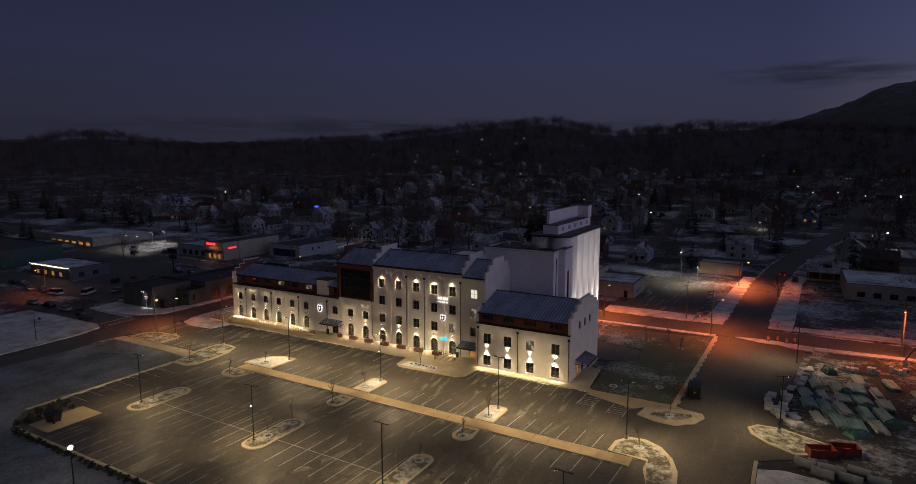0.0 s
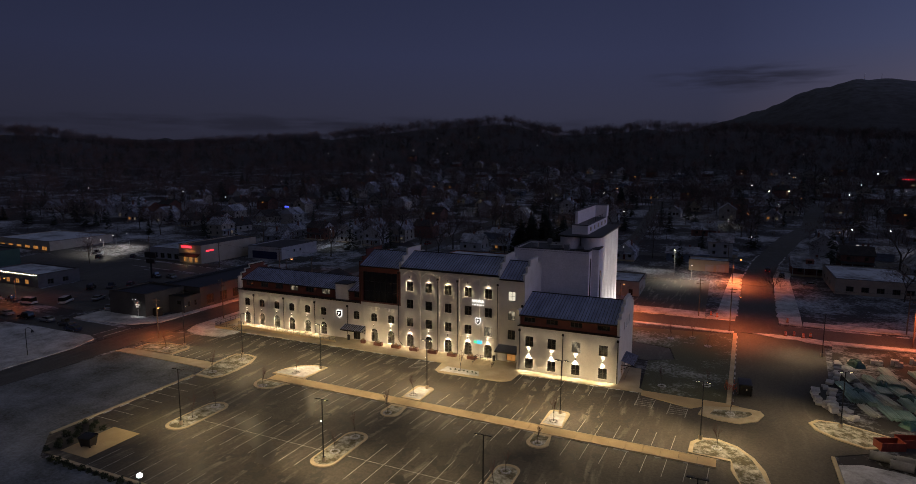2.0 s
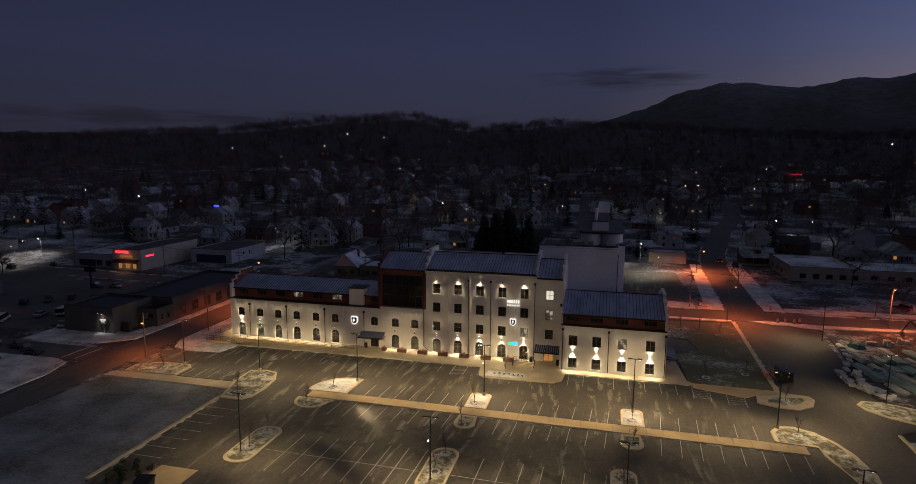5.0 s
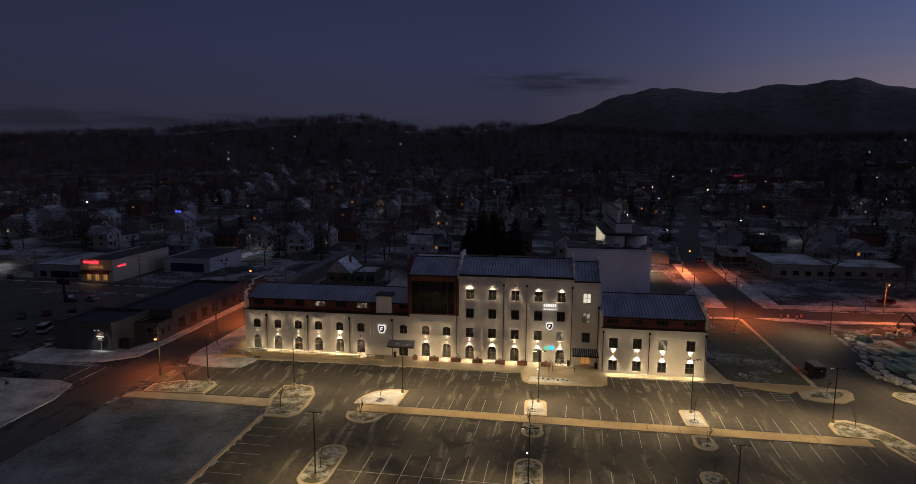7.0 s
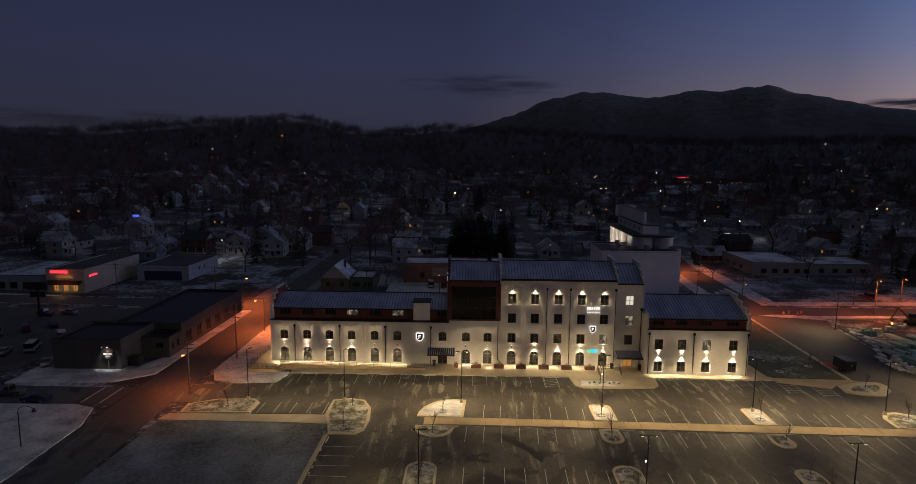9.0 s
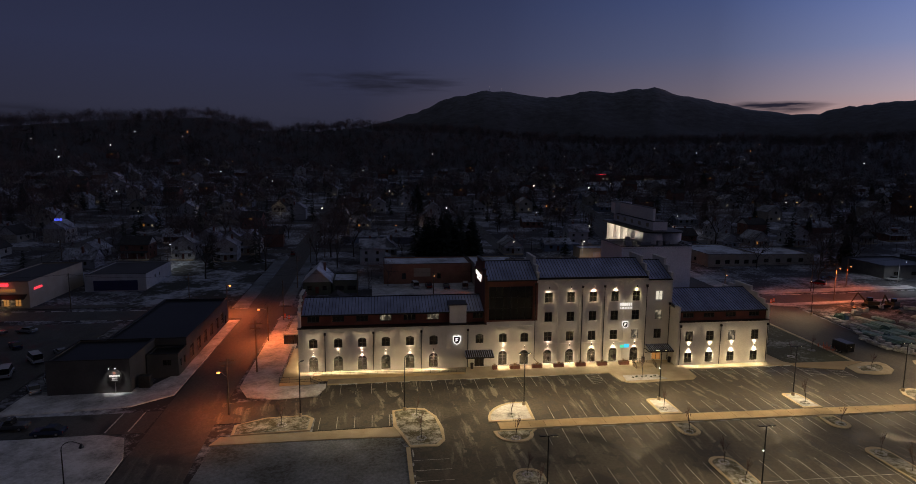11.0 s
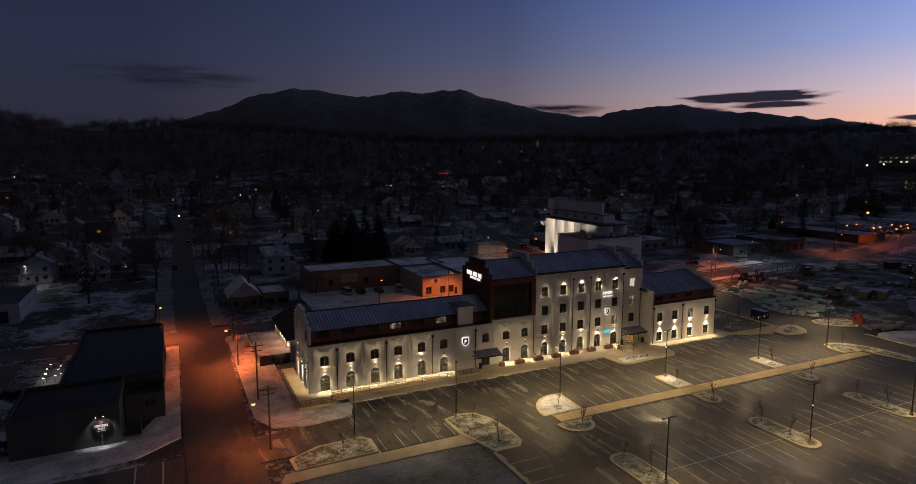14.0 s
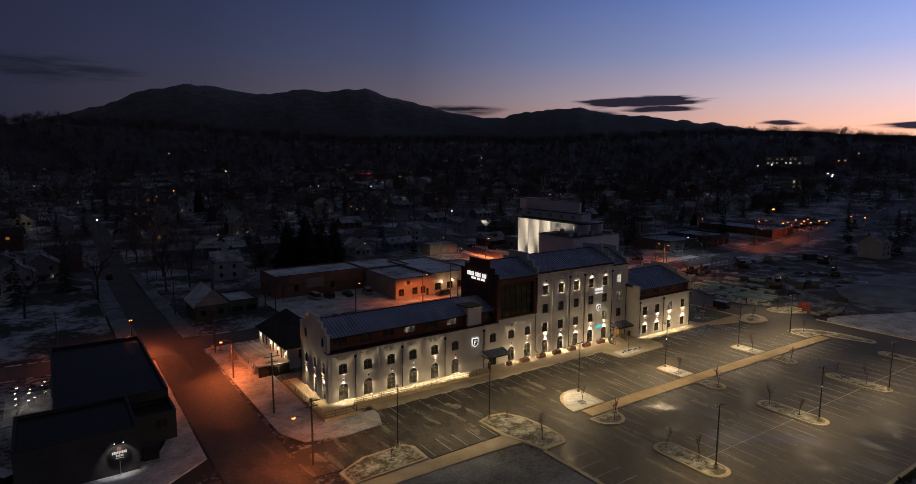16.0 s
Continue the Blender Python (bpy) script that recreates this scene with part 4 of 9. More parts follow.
for i, (x, y, a, b) in enumerate(((-121.0, 96.6, 1.3, 0.8), (-110.3, 95.6, 1.1, 0.7), (-101.5, 96.9, 1.5, 0.6), (-90.6, 96.8, 1.2, 0.9), (-85.4, 97.0, 1.0, 0.7), (-79.8, 96.4, 1.1, 0.8), (-53.2, 96.6, 1.2, 0.9), (-48.6, 97.0, 1.3, 0.8), (-44.0, 95.6, 1.0, 0.9), (-39.6, 96.8, 1.4, 0.7), (-36.8, 96.0, 0.9, 0.8), (-60.5, 81.8, 1.2, 0.8), (-50.2, 81.2, 0.9, 0.8), (-35.5, 81.0, 1.1, 0.7), (-111.2, 69.4, 1.6, 0.6), (-57.0, 73.0, 1.0, 0.5))):
    damp_patch([(x + a * (1 + 0.35 * math.sin(k * 2.1 + i)) * math.cos(radians(k * 40)), y + b * (1 + 0.35 * math.cos(k * 1.7 + i)) * math.sin(radians(k * 40))) for k in range(9)], 10 + i)


# parking lines
def line_group(name, segs, label):
    root = thing(name, (0, 0, 0), label, "parking lines", kind="structure")
    for x0, y0, x1, y1 in segs:
        d = Vector((x1 - x0, y1 - y0, 0))
        n = Vector((-d.y, d.x, 0)).normalized() * 0.046
        zz = max(land(x0, y0), land(x1, y1)) + LOT
        bm = bmesh.new()
        prism(bm, [(x0 - n.x, y0 - n.y), (x1 - n.x, y1 - n.y), (x1 + n.x, y1 + n.y), (x0 + n.x, y0 + n.y)], zz - 0.01, zz + 0.006)
        part("line", bm, "line", root)
    return root


def row_of(x0, x1, y0, y1, pitch=2.72):
    n = int((x1 - x0) / pitch + 0.01)
    return [(x0 + i * pitch, y0, x0 + i * pitch, y1) for i in range(n + 1)]


def askew_row(x0, count, y0, y1, pitch=2.72):
    """Stall lines square to the walkway."""
    out = []
    for i in range(count):
        x = x0 + i * pitch
        out.append((x - 0.3, y0 + skew(x), x, y1 + skew(x)))
    return out


line_group("parking_lines", row_of(-123.24, -75.0, 94.0, 98.9), "white stall lines along the mill's front pavement")
line_group("parking_lines", row_of(-55.06, -33.0, 94.0, 99.1), "white stall lines before the east wing")
line_group("parking_lines", askew_row(-88.5, 7, 79.4, 84.3) + askew_row(-64.0, 7, 79.4, 84.3) + askew_row(-39.75, 6, 79.4, 84.3), "white stall lines along the walkway")
line_group("parking_lines", askew_row(-91.35, 8, 70.9, 76.2) + askew_row(-64.4, 7, 70.9, 76.2) + askew_row(-40.3, 8, 70.9, 76.2), "white stall lines along the walkway")
line_group("parking_lines", askew_row(-91.6, 8, 52.8, 63.6) + askew_row(-64.4, 7, 52.6, 63.4) + askew_row(-40.4, 7, 52.6, 63.2) + [(-95.0, 58.8, -72.0, 58.4), (-67.8, 58.5, -47.8, 58.2), (-44.0, 58.2, -24.2, 57.9)], "white stall lines of the double row")
line_group("parking_lines", row_of(-98.5, -8.0, 41.9, 47.0), "white stall lines beside the hedge")
line_group("parking_lines", [(-112.0, 53.0 + 2.72 * i, -107.0, 53.0 + 2.72 * i) for i in range(7)], "white stall lines beside the snowed field")
line_group("parking_lines", [(-125.8 + 2.72 * i, 80.6, -125.8 + 2.72 * i, 85.0) for i in range(5)], "white stall lines near the street entrance")
hatch = []
for x0, y0 in ((-33.5, 93.1), (-28.1, 91.8)):
    hatch += [(x0, y0, x0 + 0.3, y0 + 4.6), (x0 + 2.8, y0 - 0.4, x0 + 3.1, y0 + 4.0)] + [(x0 + 0.1, y0 + 0.5 + 0.8 * i, x0 + 2.9, y0 + 0.7 + 0.8 * i) for i in range(5)]
hatch += [(-77.2, 93.8, -77.2, 98.7), (-74.6, 93.8, -74.6, 98.7)] + [(-77.2, 94.0 + 0.8 * i, -74.6, 94.8 + 0.8 * i) for i in range(5)]
line_group("parking_lines", hatch, "white hatched access lines beside accessible stalls")


# ---- the mill ----
mill = thing("mill_building", (0, 0, 0), "white brick mill with red brick upper storeys and metal roofs", "building")
FRONT, FRONT_E = 105.1, 101.5
WALL_T = 0.4


def arch_points(xc, w, z_spring, rise, n=10):
    """Points along an arch from left to right."""
    half_w = w / 2
    r = (half_w * half_w + rise * rise) / (2 * rise)
    a0 = math.asin(min(1.0, half_w / r))
    return [(xc + r * math.sin(-a0 + 2 * a0 * i / n), z_spring + rise - r + r * math.cos(-a0 + 2 * a0 * i / n)) for i in range(n + 1)]


def wall_with_openings(name, m, u0, u1, z0, z1, openings, mat, parent, thick=WALL_T, label=""):
    """A wall along local x from u0 to u1, its face at local y = 0, going back; openings (centre, width, low, high, rise) go through it."""
    bm = bmesh.new()
    us = sorted({round(v, 4) for v in (u0, u1, *(o[0] - o[1] / 2 for o in openings), *(o[0] + o[1] / 2 for o in openings))})
    zs = sorted({round(v, 4) for v in (z0, z1, *(o[2] for o in openings), *(o[3] for o in openings))})
    verts = {}

    def vert(i, k, j):
        if (i, k, j) not in verts:
            verts[i, k, j] = bm.verts.new(m @ Vector((us[i], k * thick, zs[j])))
        return verts[i, k, j]

    def solid(i, j):
        if not (0 <= i < len(us) - 1 and 0 <= j < len(zs) - 1):
            return False
        u, z = (us[i] + us[i + 1]) / 2, (zs[j] + zs[j + 1]) / 2
        return not any(o[0] - o[1] / 2 < u < o[0] + o[1] / 2 and o[2] < z < o[3] for o in openings)

    for i in range(len(us) - 1):
        for j in range(len(zs) - 1):
            if not solid(i, j):
                continue
            for k in (0, 1):
                bm.faces.new([vert(a, k, c) for a, c in ((i, j), (i + 1, j), (i + 1, j + 1), (i, j + 1))])
            for di, dj, pq in ((-1, 0, ((i, j), (i, j + 1))), (1, 0, ((i + 1, j), (i + 1, j + 1))), (0, -1, ((i, j), (i + 1, j))), (0, 1, ((i, j + 1), (i + 1, j + 1)))):
                if not solid(i + di, j + dj):
                    (a, c), (e, f) = pq
                    bm.faces.new((vert(a, 0, c), vert(e, 0, f), vert(e, 1, f), vert(a, 1, c)))
    turn = m @ Matrix(((1, 0, 0, 0), (0, 0, 1, 0), (0, 1, 0, 0), (0, 0, 0, 1)))
    for c, w, lo, hi, rise in openings:
        if rise > 0:
            pts = arch_points(c, w, hi - rise, rise)
            mid = len(pts) // 2
            for seg, corner in ((pts[:mid + 1], (c - w / 2, hi)), (pts[mid:], (c + w / 2, hi))):
                for p, q in zip(seg, seg[1:]):
                    tri = [p, q, corner]
                    if abs((q[0] - p[0]) * (corner[1] - p[1]) - (q[1] - p[1]) * (corner[0] - p[0])) > 1e-6:
                        va = [bm.verts.new(m @ Vector((x, 0, z))) for x, z in tri]
                        vb = [bm.verts.new(m @ Vector((x, thick, z))) for x, z in tri]
                        bm.faces.new(va)
                        bm.faces.new(vb[::-1])
                        bm.faces.new((va[0], vb[0], vb[1], va[1]))
    bmesh.ops.remove_doubles(bm, verts=bm.verts[:], dist=0.0005)
    bmesh.ops.recalc_face_normals(bm, faces=bm.faces[:])
    return part(name, bm, mat, parent, label)


WINDOW_MESH = {}


def window_meshes(w, h, rise, cols, rows):
    key = (w, h, rise, cols, rows)
    if key in WINDOW_MESH:
        return WINDOW_MESH[key]
    fw = 0.09
    bm = bmesh.new()
    straight = h - rise
    box(bm, -w / 2, -w / 2 + fw, 0, 0.1, 0, straight)
    box(bm, w / 2 - fw, w / 2, 0, 0.1, 0, straight)
    box(bm, -w / 2 + fw, w / 2 - fw, 0, 0.1, 0, fw)
    if rise > 0:
        outer, inner = arch_points(0, w, straight, rise), arch_points(0, w - 2 * fw, straight, max(0.02, rise - fw))
        for i in range(len(outer) - 1):
            q = [outer[i], outer[i + 1], inner[i + 1], inner[i]]
            va = [bm.verts.new((x, 0, z)) for x, z in q]
            vb = [bm.verts.new((x, 0.1, z)) for x, z in q]
            bm.faces.new(va)
            for k in range(4):
                bm.faces.new((va[k], vb[k], vb[(k + 1) % 4], va[(k + 1) % 4]))
        box(bm, -w / 2 + fw, w / 2 - fw, 0.01, 0.09, straight - 0.05, straight + 0.03)
    else:
        box(bm, -w / 2 + fw, w / 2 - fw, 0, 0.1, h - fw, h)
    top = h - fw if rise == 0 else straight
    for i in range(1, cols):
        x = -w / 2 + w * i / cols
        t = 0.05 if cols == 2 else 0.03
        box(bm, x - t, x + t, 0.015, 0.085, fw, top if rise == 0 else h - 0.12)
    for j in range(1, rows):
        z = fw + (top - fw) * j / rows
        box(bm, -w / 2 + fw, w / 2 - fw, 0.025, 0.075, z - 0.02, z + 0.02)
    frame_me = bpy.data.meshes.new("window_frame")
    bmesh.ops.recalc_face_normals(bm, faces=bm.faces[:])
    bm.to_mesh(frame_me)
    bm.free()
    frame_me.materials.append(M["bronze"])
    bm = bmesh.new()
    pts = [(-w / 2 + 0.04, 0.04), (w / 2 - 0.04, 0.04)]
    pts += [(x * 0.96, z - 0.03) for x, z in reversed(arch_points(0, w, straight, rise))] if rise > 0 else [(w / 2 - 0.04, h - 0.04), (-w / 2 + 0.04, h - 0.04)]
    va = [bm.verts.new((x, 0.045, z)) for x, z in pts]
    vb = [bm.verts.new((x, 0.058, z)) for x, z in pts]
    bm.faces.new(va)
    bm.faces.new(vb[::-1])
    for k in range(len(pts)):
        bm.faces.new((va[k], vb[k], vb[(k + 1) % len(pts)], va[(k + 1) % len(pts)]))
    pane_me = {}
    for nm in ("glass", "lit_window", "lit_amber", "lit_bright"):
        me = bpy.data.meshes.new("window_pane")
        bm.to_mesh(me)
        me.materials.append(M[nm])
        pane_me[nm] = me
    bm.free()
    bm = bmesh.new()
    box(bm, -w / 2 - 0.12, w / 2 + 0.12, -0.26, 0.1, -0.14, 0.0)
    sill_me = bpy.data.meshes.new("sill")
    bm.to_mesh(sill_me)
    bm.free()
    sill_me.materials.append(M["white"])
    WINDOW_MESH[key] = (frame_me, pane_me, sill_me)
    return WINDOW_MESH[key]


def window(m, c, w, lo, hi, rise=0.0, cols=2, rows=2, lit="glass", parent=None, sill=True, depth=0.16):
    fr, panes, si = window_meshes(round(w, 3), round(hi - lo, 3), rise, cols, rows)
    ob = shared("window", fr, parent or mill, m @ Matrix.Translation((c, depth, lo)))
    shared("pane", panes[lit], ob, Matrix.Identity(4))
    if sill:
        shared("sill", si, ob, Matrix.Identity(4))
    return ob


def dark_backing(m, u0, u1, z0, z1, parent):
    """A near-black sheet behind the panes, in place of the rooms' shade."""
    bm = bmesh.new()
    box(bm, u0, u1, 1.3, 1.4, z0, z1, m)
    part("unlit_room_backing", bm, "panel_room_dark", parent)


SOUTH = pose(0, FRONT, 0)
SOUTH_E = pose(0, FRONT_E, 0)
W_X = [-128.75, -124.1, -119.55, -115.05, -110.4, -105.8]
T_X = [-92.0, -87.65]
C_X = [-82.85, -78.3, -73.7, -69.1, -64.6]
E_X = [-54.65, -50.2, -45.5, -40.4]

# west wing, front wall
op = [(x, 1.6, 5.0, 6.9, 0.28) for x in W_X] + [(x, 1.75, 0.45, 3.4, 0.8) for x in W_X] + [(-96.7, 1.6, 5.0, 6.9, 0.28), (-96.7, 1.9, 0.25, 2.5, 0.0)]
wall_with_openings("wall", SOUTH, -131.46, -95.5, -1.0, 8.9, op, "white", mill, label="white painted brick wall")
for o in op[:13]:
    window(SOUTH, *o[:5], 2, 2 if o[4] < 0.5 else 3)
window(SOUTH, *op[13][:5], 2, 1, sill=False)
# brick tower bay over white ground storeys
op = [(x, 1.6, 5.0, 6.9, 0.28) for x in T_X] + [(x, 1.75, 0.4, 3.35, 0.8) for x in T_X]
wall_with_openings("wall", SOUTH, -95.5, -85.1, -0.5, 9.3, op, "white", mill, label="white painted brick wall")
for o in op:
    window(SOUTH, *o[:5], 2, 2 if o[4] < 0.5 else 3)
op = [(-90.5, 8.9, 9.55, 16.3, 0.0)]
wall_with_openings("wall", pose(0, FRONT - 0.02, 0), -95.5, -85.1, 9.3, 17.5, op, "brick", mill, label="dark red brick wall")
bm = bmesh.new()
box(bm, -94.95, -86.05, FRONT + 0.55, FRONT + 0.6, 9.5, 16.35)
curtain = part("curtain_wall", bm, "glass_black", mill, "unlit black glass front")
bm = bmesh.new()
for i in range(7):
    x = -94.9 + i * 8.8 / 6
    box(bm, x - 0.03, x + 0.03, FRONT + 0.45, FRONT + 0.56, 9.55, 16.3)
for z in (11.8, 14.0):
    box(bm, -94.9, -86.1, FRONT + 0.46, FRONT + 0.55, z - 0.03, z + 0.03)
part("mullions", bm, "black", curtain)
# central block
op = []
for x in C_X:
    op += [(x, 1.62, 12.85, 14.95, 0.0), (x, 1.62, 8.95, 10.95, 0.0), (x, 1.62, 4.9, 6.9, 0.0), (x, 1.75, 0.35, 3.25, 0.8)]
wall_with_openings("wall", pose(0, FRONT - 0.03, 0), -85.1, -62.3, -0.5, 17.9, op, "white", mill, label="white painted brick wall")
lit_c = {(-64.6, 4.9): "lit_window"}
for i, o in enumerate(op):
    window(pose(0, FRONT - 0.03, 0), *o[:5], 2, 2 if o[4] == 0 else 3, lit_c.get((o[0], o[2]), "glass"))
op = [(-59.6, 1.6, 12.85, 14.85, 0.0), (-59.6, 1.6, 8.85, 10.85, 0.0), (-59.6, 1.6, 4.85, 6.85, 0.0), (-59.6, 2.0, 0.25, 2.55, 0.0)]
wall_with_openings("wall", pose(0, FRONT + 0.12, 0), -62.3, -57.1, -0.5, 17.3, op, "white", mill, label="white painted brick wall")
for o, lit in zip(op, ("lit_bright", "lit_window", "glass", "lit_amber")):
    window(pose(0, FRONT + 0.12, 0), *o[:5], 2, 2, lit, sill=o[2] > 1)
# east wing
op = [(x, 1.65, 5.14, 7.2, 0.0) for x in E_X] + [(x, 1.65, 0.75, 2.8, 0.0) for x in E_X]
wall_with_openings("wall", SOUTH_E, -57.1, -37.6, -0.5, 9.1, op, "white", mill, label="white painted brick wall")
for i, o in enumerate(op):
    window(SOUTH_E, *o[:5], 2, 2, "lit_window" if i == 2 else "glass")

# clerestories of red brick above the parapets, set back
CLER = pose(0, FRONT + 1.1, 0)
op = [(x, 2.3, 9.75, 10.95, 0.0) for x in W_X] + [(-96.9, 2.0, 9.75, 10.95, 0.0)]
wall_with_openings("wall", CLER, -131.0, -95.5, 8.5, 11.25, op, "brick", mill, label="dark red brick upper wall")
for o, lit in zip(op, ("glass", "glass", "glass", "lit_window", "glass", "lit_window", "glass")):
    window(CLER, *o[:5], 3, 1, lit, sill=False)
CLER_E = pose(0, FRONT_E + 0.5, 0)
op = [(x - 0.15, 2.3, 9.85, 10.85, 0.0) for x in E_X]
wall_with_openings("wall", CLER_E, -57.0, -37.9, 8.6, 11.3, op, "brick", mill, label="dark red brick upper wall")
for o in op:
    window(CLER_E, *o[:5], 3, 1, "glass", sill=False)
# side, rear and inner closing walls
for x0, x1, y0, y1, z1, mt in ((-131.5, -57.1, 117.3, 117.7, 9.0, "white"), (-131.0, -95.5, 116.9, 117.3, 11.4, "brick"), (-95.5, -57.1, 117.3, 117.7, 17.3, "white"), (-57.1, -37.6, 119.0, 119.4, 11.6, "white"), (-57.1, -56.7, 101.9, 119.0, 11.6, "white")):
    bm = bmesh.new()
    box(bm, x0, x1, y0, y1, -1.0 if z1 < 10 else 0 if mt == "white" else 8.5, z1)
    part("wall", bm, mt, mill)
# added near-black sheets imitate the mill's unlit interior
dark_backing(SOUTH, -131.0, -57.3, -0.5, 8.6, mill)
dark_backing(SOUTH, -95.0, -57.3, 9.0, 17.0, mill)
dark_backing(CLER, -130.9, -95.6, 8.9, 11.3, mill)
dark_backing(SOUTH_E, -56.6, -38.0, 0, 8.8, mill)
dark_backing(CLER_E, -56.6, -38.0, 9.0, 11.4, mill)


def gable(name, x0, x1, steps, mat, label, base=0.0):
    """A stepped gable wall across the building: steps are (y0, y1, top)."""
    bm = bmesh.new()
    for y0, y1, top in steps:
        box(bm, x0, x1, y0, y1, base, top)
    bmesh.ops.remove_doubles(bm, verts=bm.verts[:], dist=0.0005)
    ob = part(name, bm, mat, mill, label)
    for y0, y1, top in steps:
        bm = bmesh.new()
        box(bm, x0 - 0.08, x1 + 0.08, y0 - 0.05, y1 + 0.05, top, top + 0.14)
        part("coping", bm, "trim" if mat == "brick" else "white", ob)
    return ob


WEST = Matrix.Translation((-131.5, 0, 0)) @ Matrix.Rotation(radians(-90), 4, "Z")
# the west gable wall, face towards -x: local x runs towards -y
op = [(-y, 1.35, 0.45, 3.5, 0.6) for y in (107.0, 110.9, 114.9)] + [(-y, 1.3, 5.0, 7.0, 0.25) for y in (107.0, 110.9, 114.9)] + [(-107.2, 1.0, 9.8, 11.3, 0.2), (-114.9, 1.0, 9.8, 11.3, 0.2)]
wall_with_openings("wall", WEST, -117.7, -105.14, -1.0, 11.9, op, "white", mill, 0.5, "white painted brick gable wall")
for o in op:
    window(WEST, *o[:5], 2, 2 if o[2] > 1 else 3)
gable("gable", -131.5, -131.0, [(105.1, 106.1, 12.0), (106.1, 107.5, 12.8), (107.5, 109.0, 13.6), (109.0, 113.8, 14.5), (113.8, 115.3, 13.6), (115.3, 116.7, 12.8), (116.7, 117.7, 12.0)], "white", "stepped white gable parapet", 11.9)
gable("gable_lining", -131.0, -130.86, [(106.1, 107.5, 12.7), (107.5, 109.0, 13.5), (109.0, 113.8, 14.4), (113.8, 115.3, 13.5), (115.3, 116.7, 12.7)], "brick", "red brick inner side of the gable", 11.0)
gable("gable", -95.75, -95.35, [(105.08, 106.4, 18.4), (106.4, 108.0, 19.4), (108.0, 114.6, 20.9), (114.6, 116.2, 19.4), (116.2, 117.6, 18.4)], "brick", "stepped red brick gable with lit letters", 8.6)
gable("gable", -85.35, -84.9, [(105.0, 106.4, 18.9), (106.4, 108.3, 20.1), (108.3, 114.3, 21.5), (114.3, 116.2, 20.1), (116.2, 117.6, 18.9)], "white", "stepped white gable parapet", 17.0)
gable("gable", -62.5, -62.1, [(105.05, 106.4, 18.9), (106.4, 108.3, 20.1), (108.3, 114.3, 21.4), (114.3, 116.2, 20.1), (116.2, 117.6, 18.9)], "white", "stepped white gable parapet", 17.0)
gable("gable", -57.3, -56.85, [(105.15, 106.8, 18.4), (106.8, 108.6, 19.6), (108.6, 114.0, 20.8), (114.0, 116.0, 19.6), (116.0, 117.6, 18.4)], "white", "stepped white gable wall", 0.0)
gable("gable", -57.15, -56.8, [(101.45, 103.2, 12.1)], "white", "white return wall", 0.0)
EAST = Matrix.Translation((-37.55, 0, 0)) @ Matrix.Rotation(radians(90), 4, "Z")
op = [(y, 1.1, 9.2, 10.7, 0.0) for y in (107.0, 110.2, 113.3)] + [(106.2, 1.7, 0.2, 2.7, 0.0), (109.3, 1.7, 0.2, 2.7, 0.0)]
wall_with_openings("wall", EAST, 101.45, 119.4, -0.5, 11.9, op, "white", mill, 0.45, "white painted brick gable wall")
for o in op:
    window(EAST, *o[:5], 2, 2, "lit_amber" if o[2] < 1 and o[0] < 107 else "glass", sill=o[2] > 1)
gable("gable", -38.0, -37.55, [(101.45, 103.0, 12.2), (103.0, 105.2, 13.0), (105.2, 107.6, 13.9), (107.6, 113.4, 14.75), (113.4, 115.8, 13.9), (115.8, 118.0, 13.0), (118.0, 119.4, 12.2)], "white", "stepped white gable parapet", 11.9)


def seam_roof(x0, x1, y0, yr, y1, z0, zr, z1, label, pitch=0.62):
    """A gabled metal roof with raised seams running down both slopes."""
    bm = bmesh.new()
    t = 0.16
    for ya, za, yb, zb in ((y0, z0, yr, zr), (yr, zr, y1, z1)):
        extrude_x(bm, [(ya, za - t), (yb, zb - t), (yb, zb), (ya, za)], x0, x1)
    ob = part("roof", bm, "roof", mill, label)
    bm = bmesh.new()
    n = int((x1 - x0) / pitch)
    for i in range(n + 1):
        x = x0 + 0.05 + (x1 - x0 - 0.1) * i / n
        for ya, za, yb, zb in ((y0, z0, yr, zr), (yr, zr, y1, z1)):
            extrude_x(bm, [(ya, za), (yb, zb), (yb, zb + 0.07), (ya, za + 0.08)], x - 0.045, x + 0.045)
    tagged(part("seams", bm, "seam", ob), kind="stuff")
    bm = bmesh.new()
    box(bm, x0, x1, y0 - 0.22, y0 + 0.02, z0 - 0.26, z0 - 0.02)
    part("gutter", bm, "trim", ob)
    bm = bmesh.new()
    box(bm, x0, x1, yr - 0.16, yr + 0.16, zr - 0.02, zr + 0.1)
    part("ridge_cap", bm, "trim", ob)
    return ob


seam_roof(-131.0, -95.75, 105.9, 111.8, 117.8, 11.35, 13.4, 11.35, "blue-grey standing seam metal roof with frost")
seam_roof(-95.35, -85.35, 104.9, 111.2, 117.8, 17.65, 20.4, 17.5, "blue-grey standing seam metal roof with frost")
seam_roof(-84.9, -62.5, 104.85, 111.2, 117.8, 18.05, 20.7, 17.9, "blue-grey standing seam metal roof with frost")
seam_roof(-62.1, -57.3, 104.95, 111.2, 117.8, 17.4, 20.2, 17.4, "blue-grey standing seam metal roof with frost")
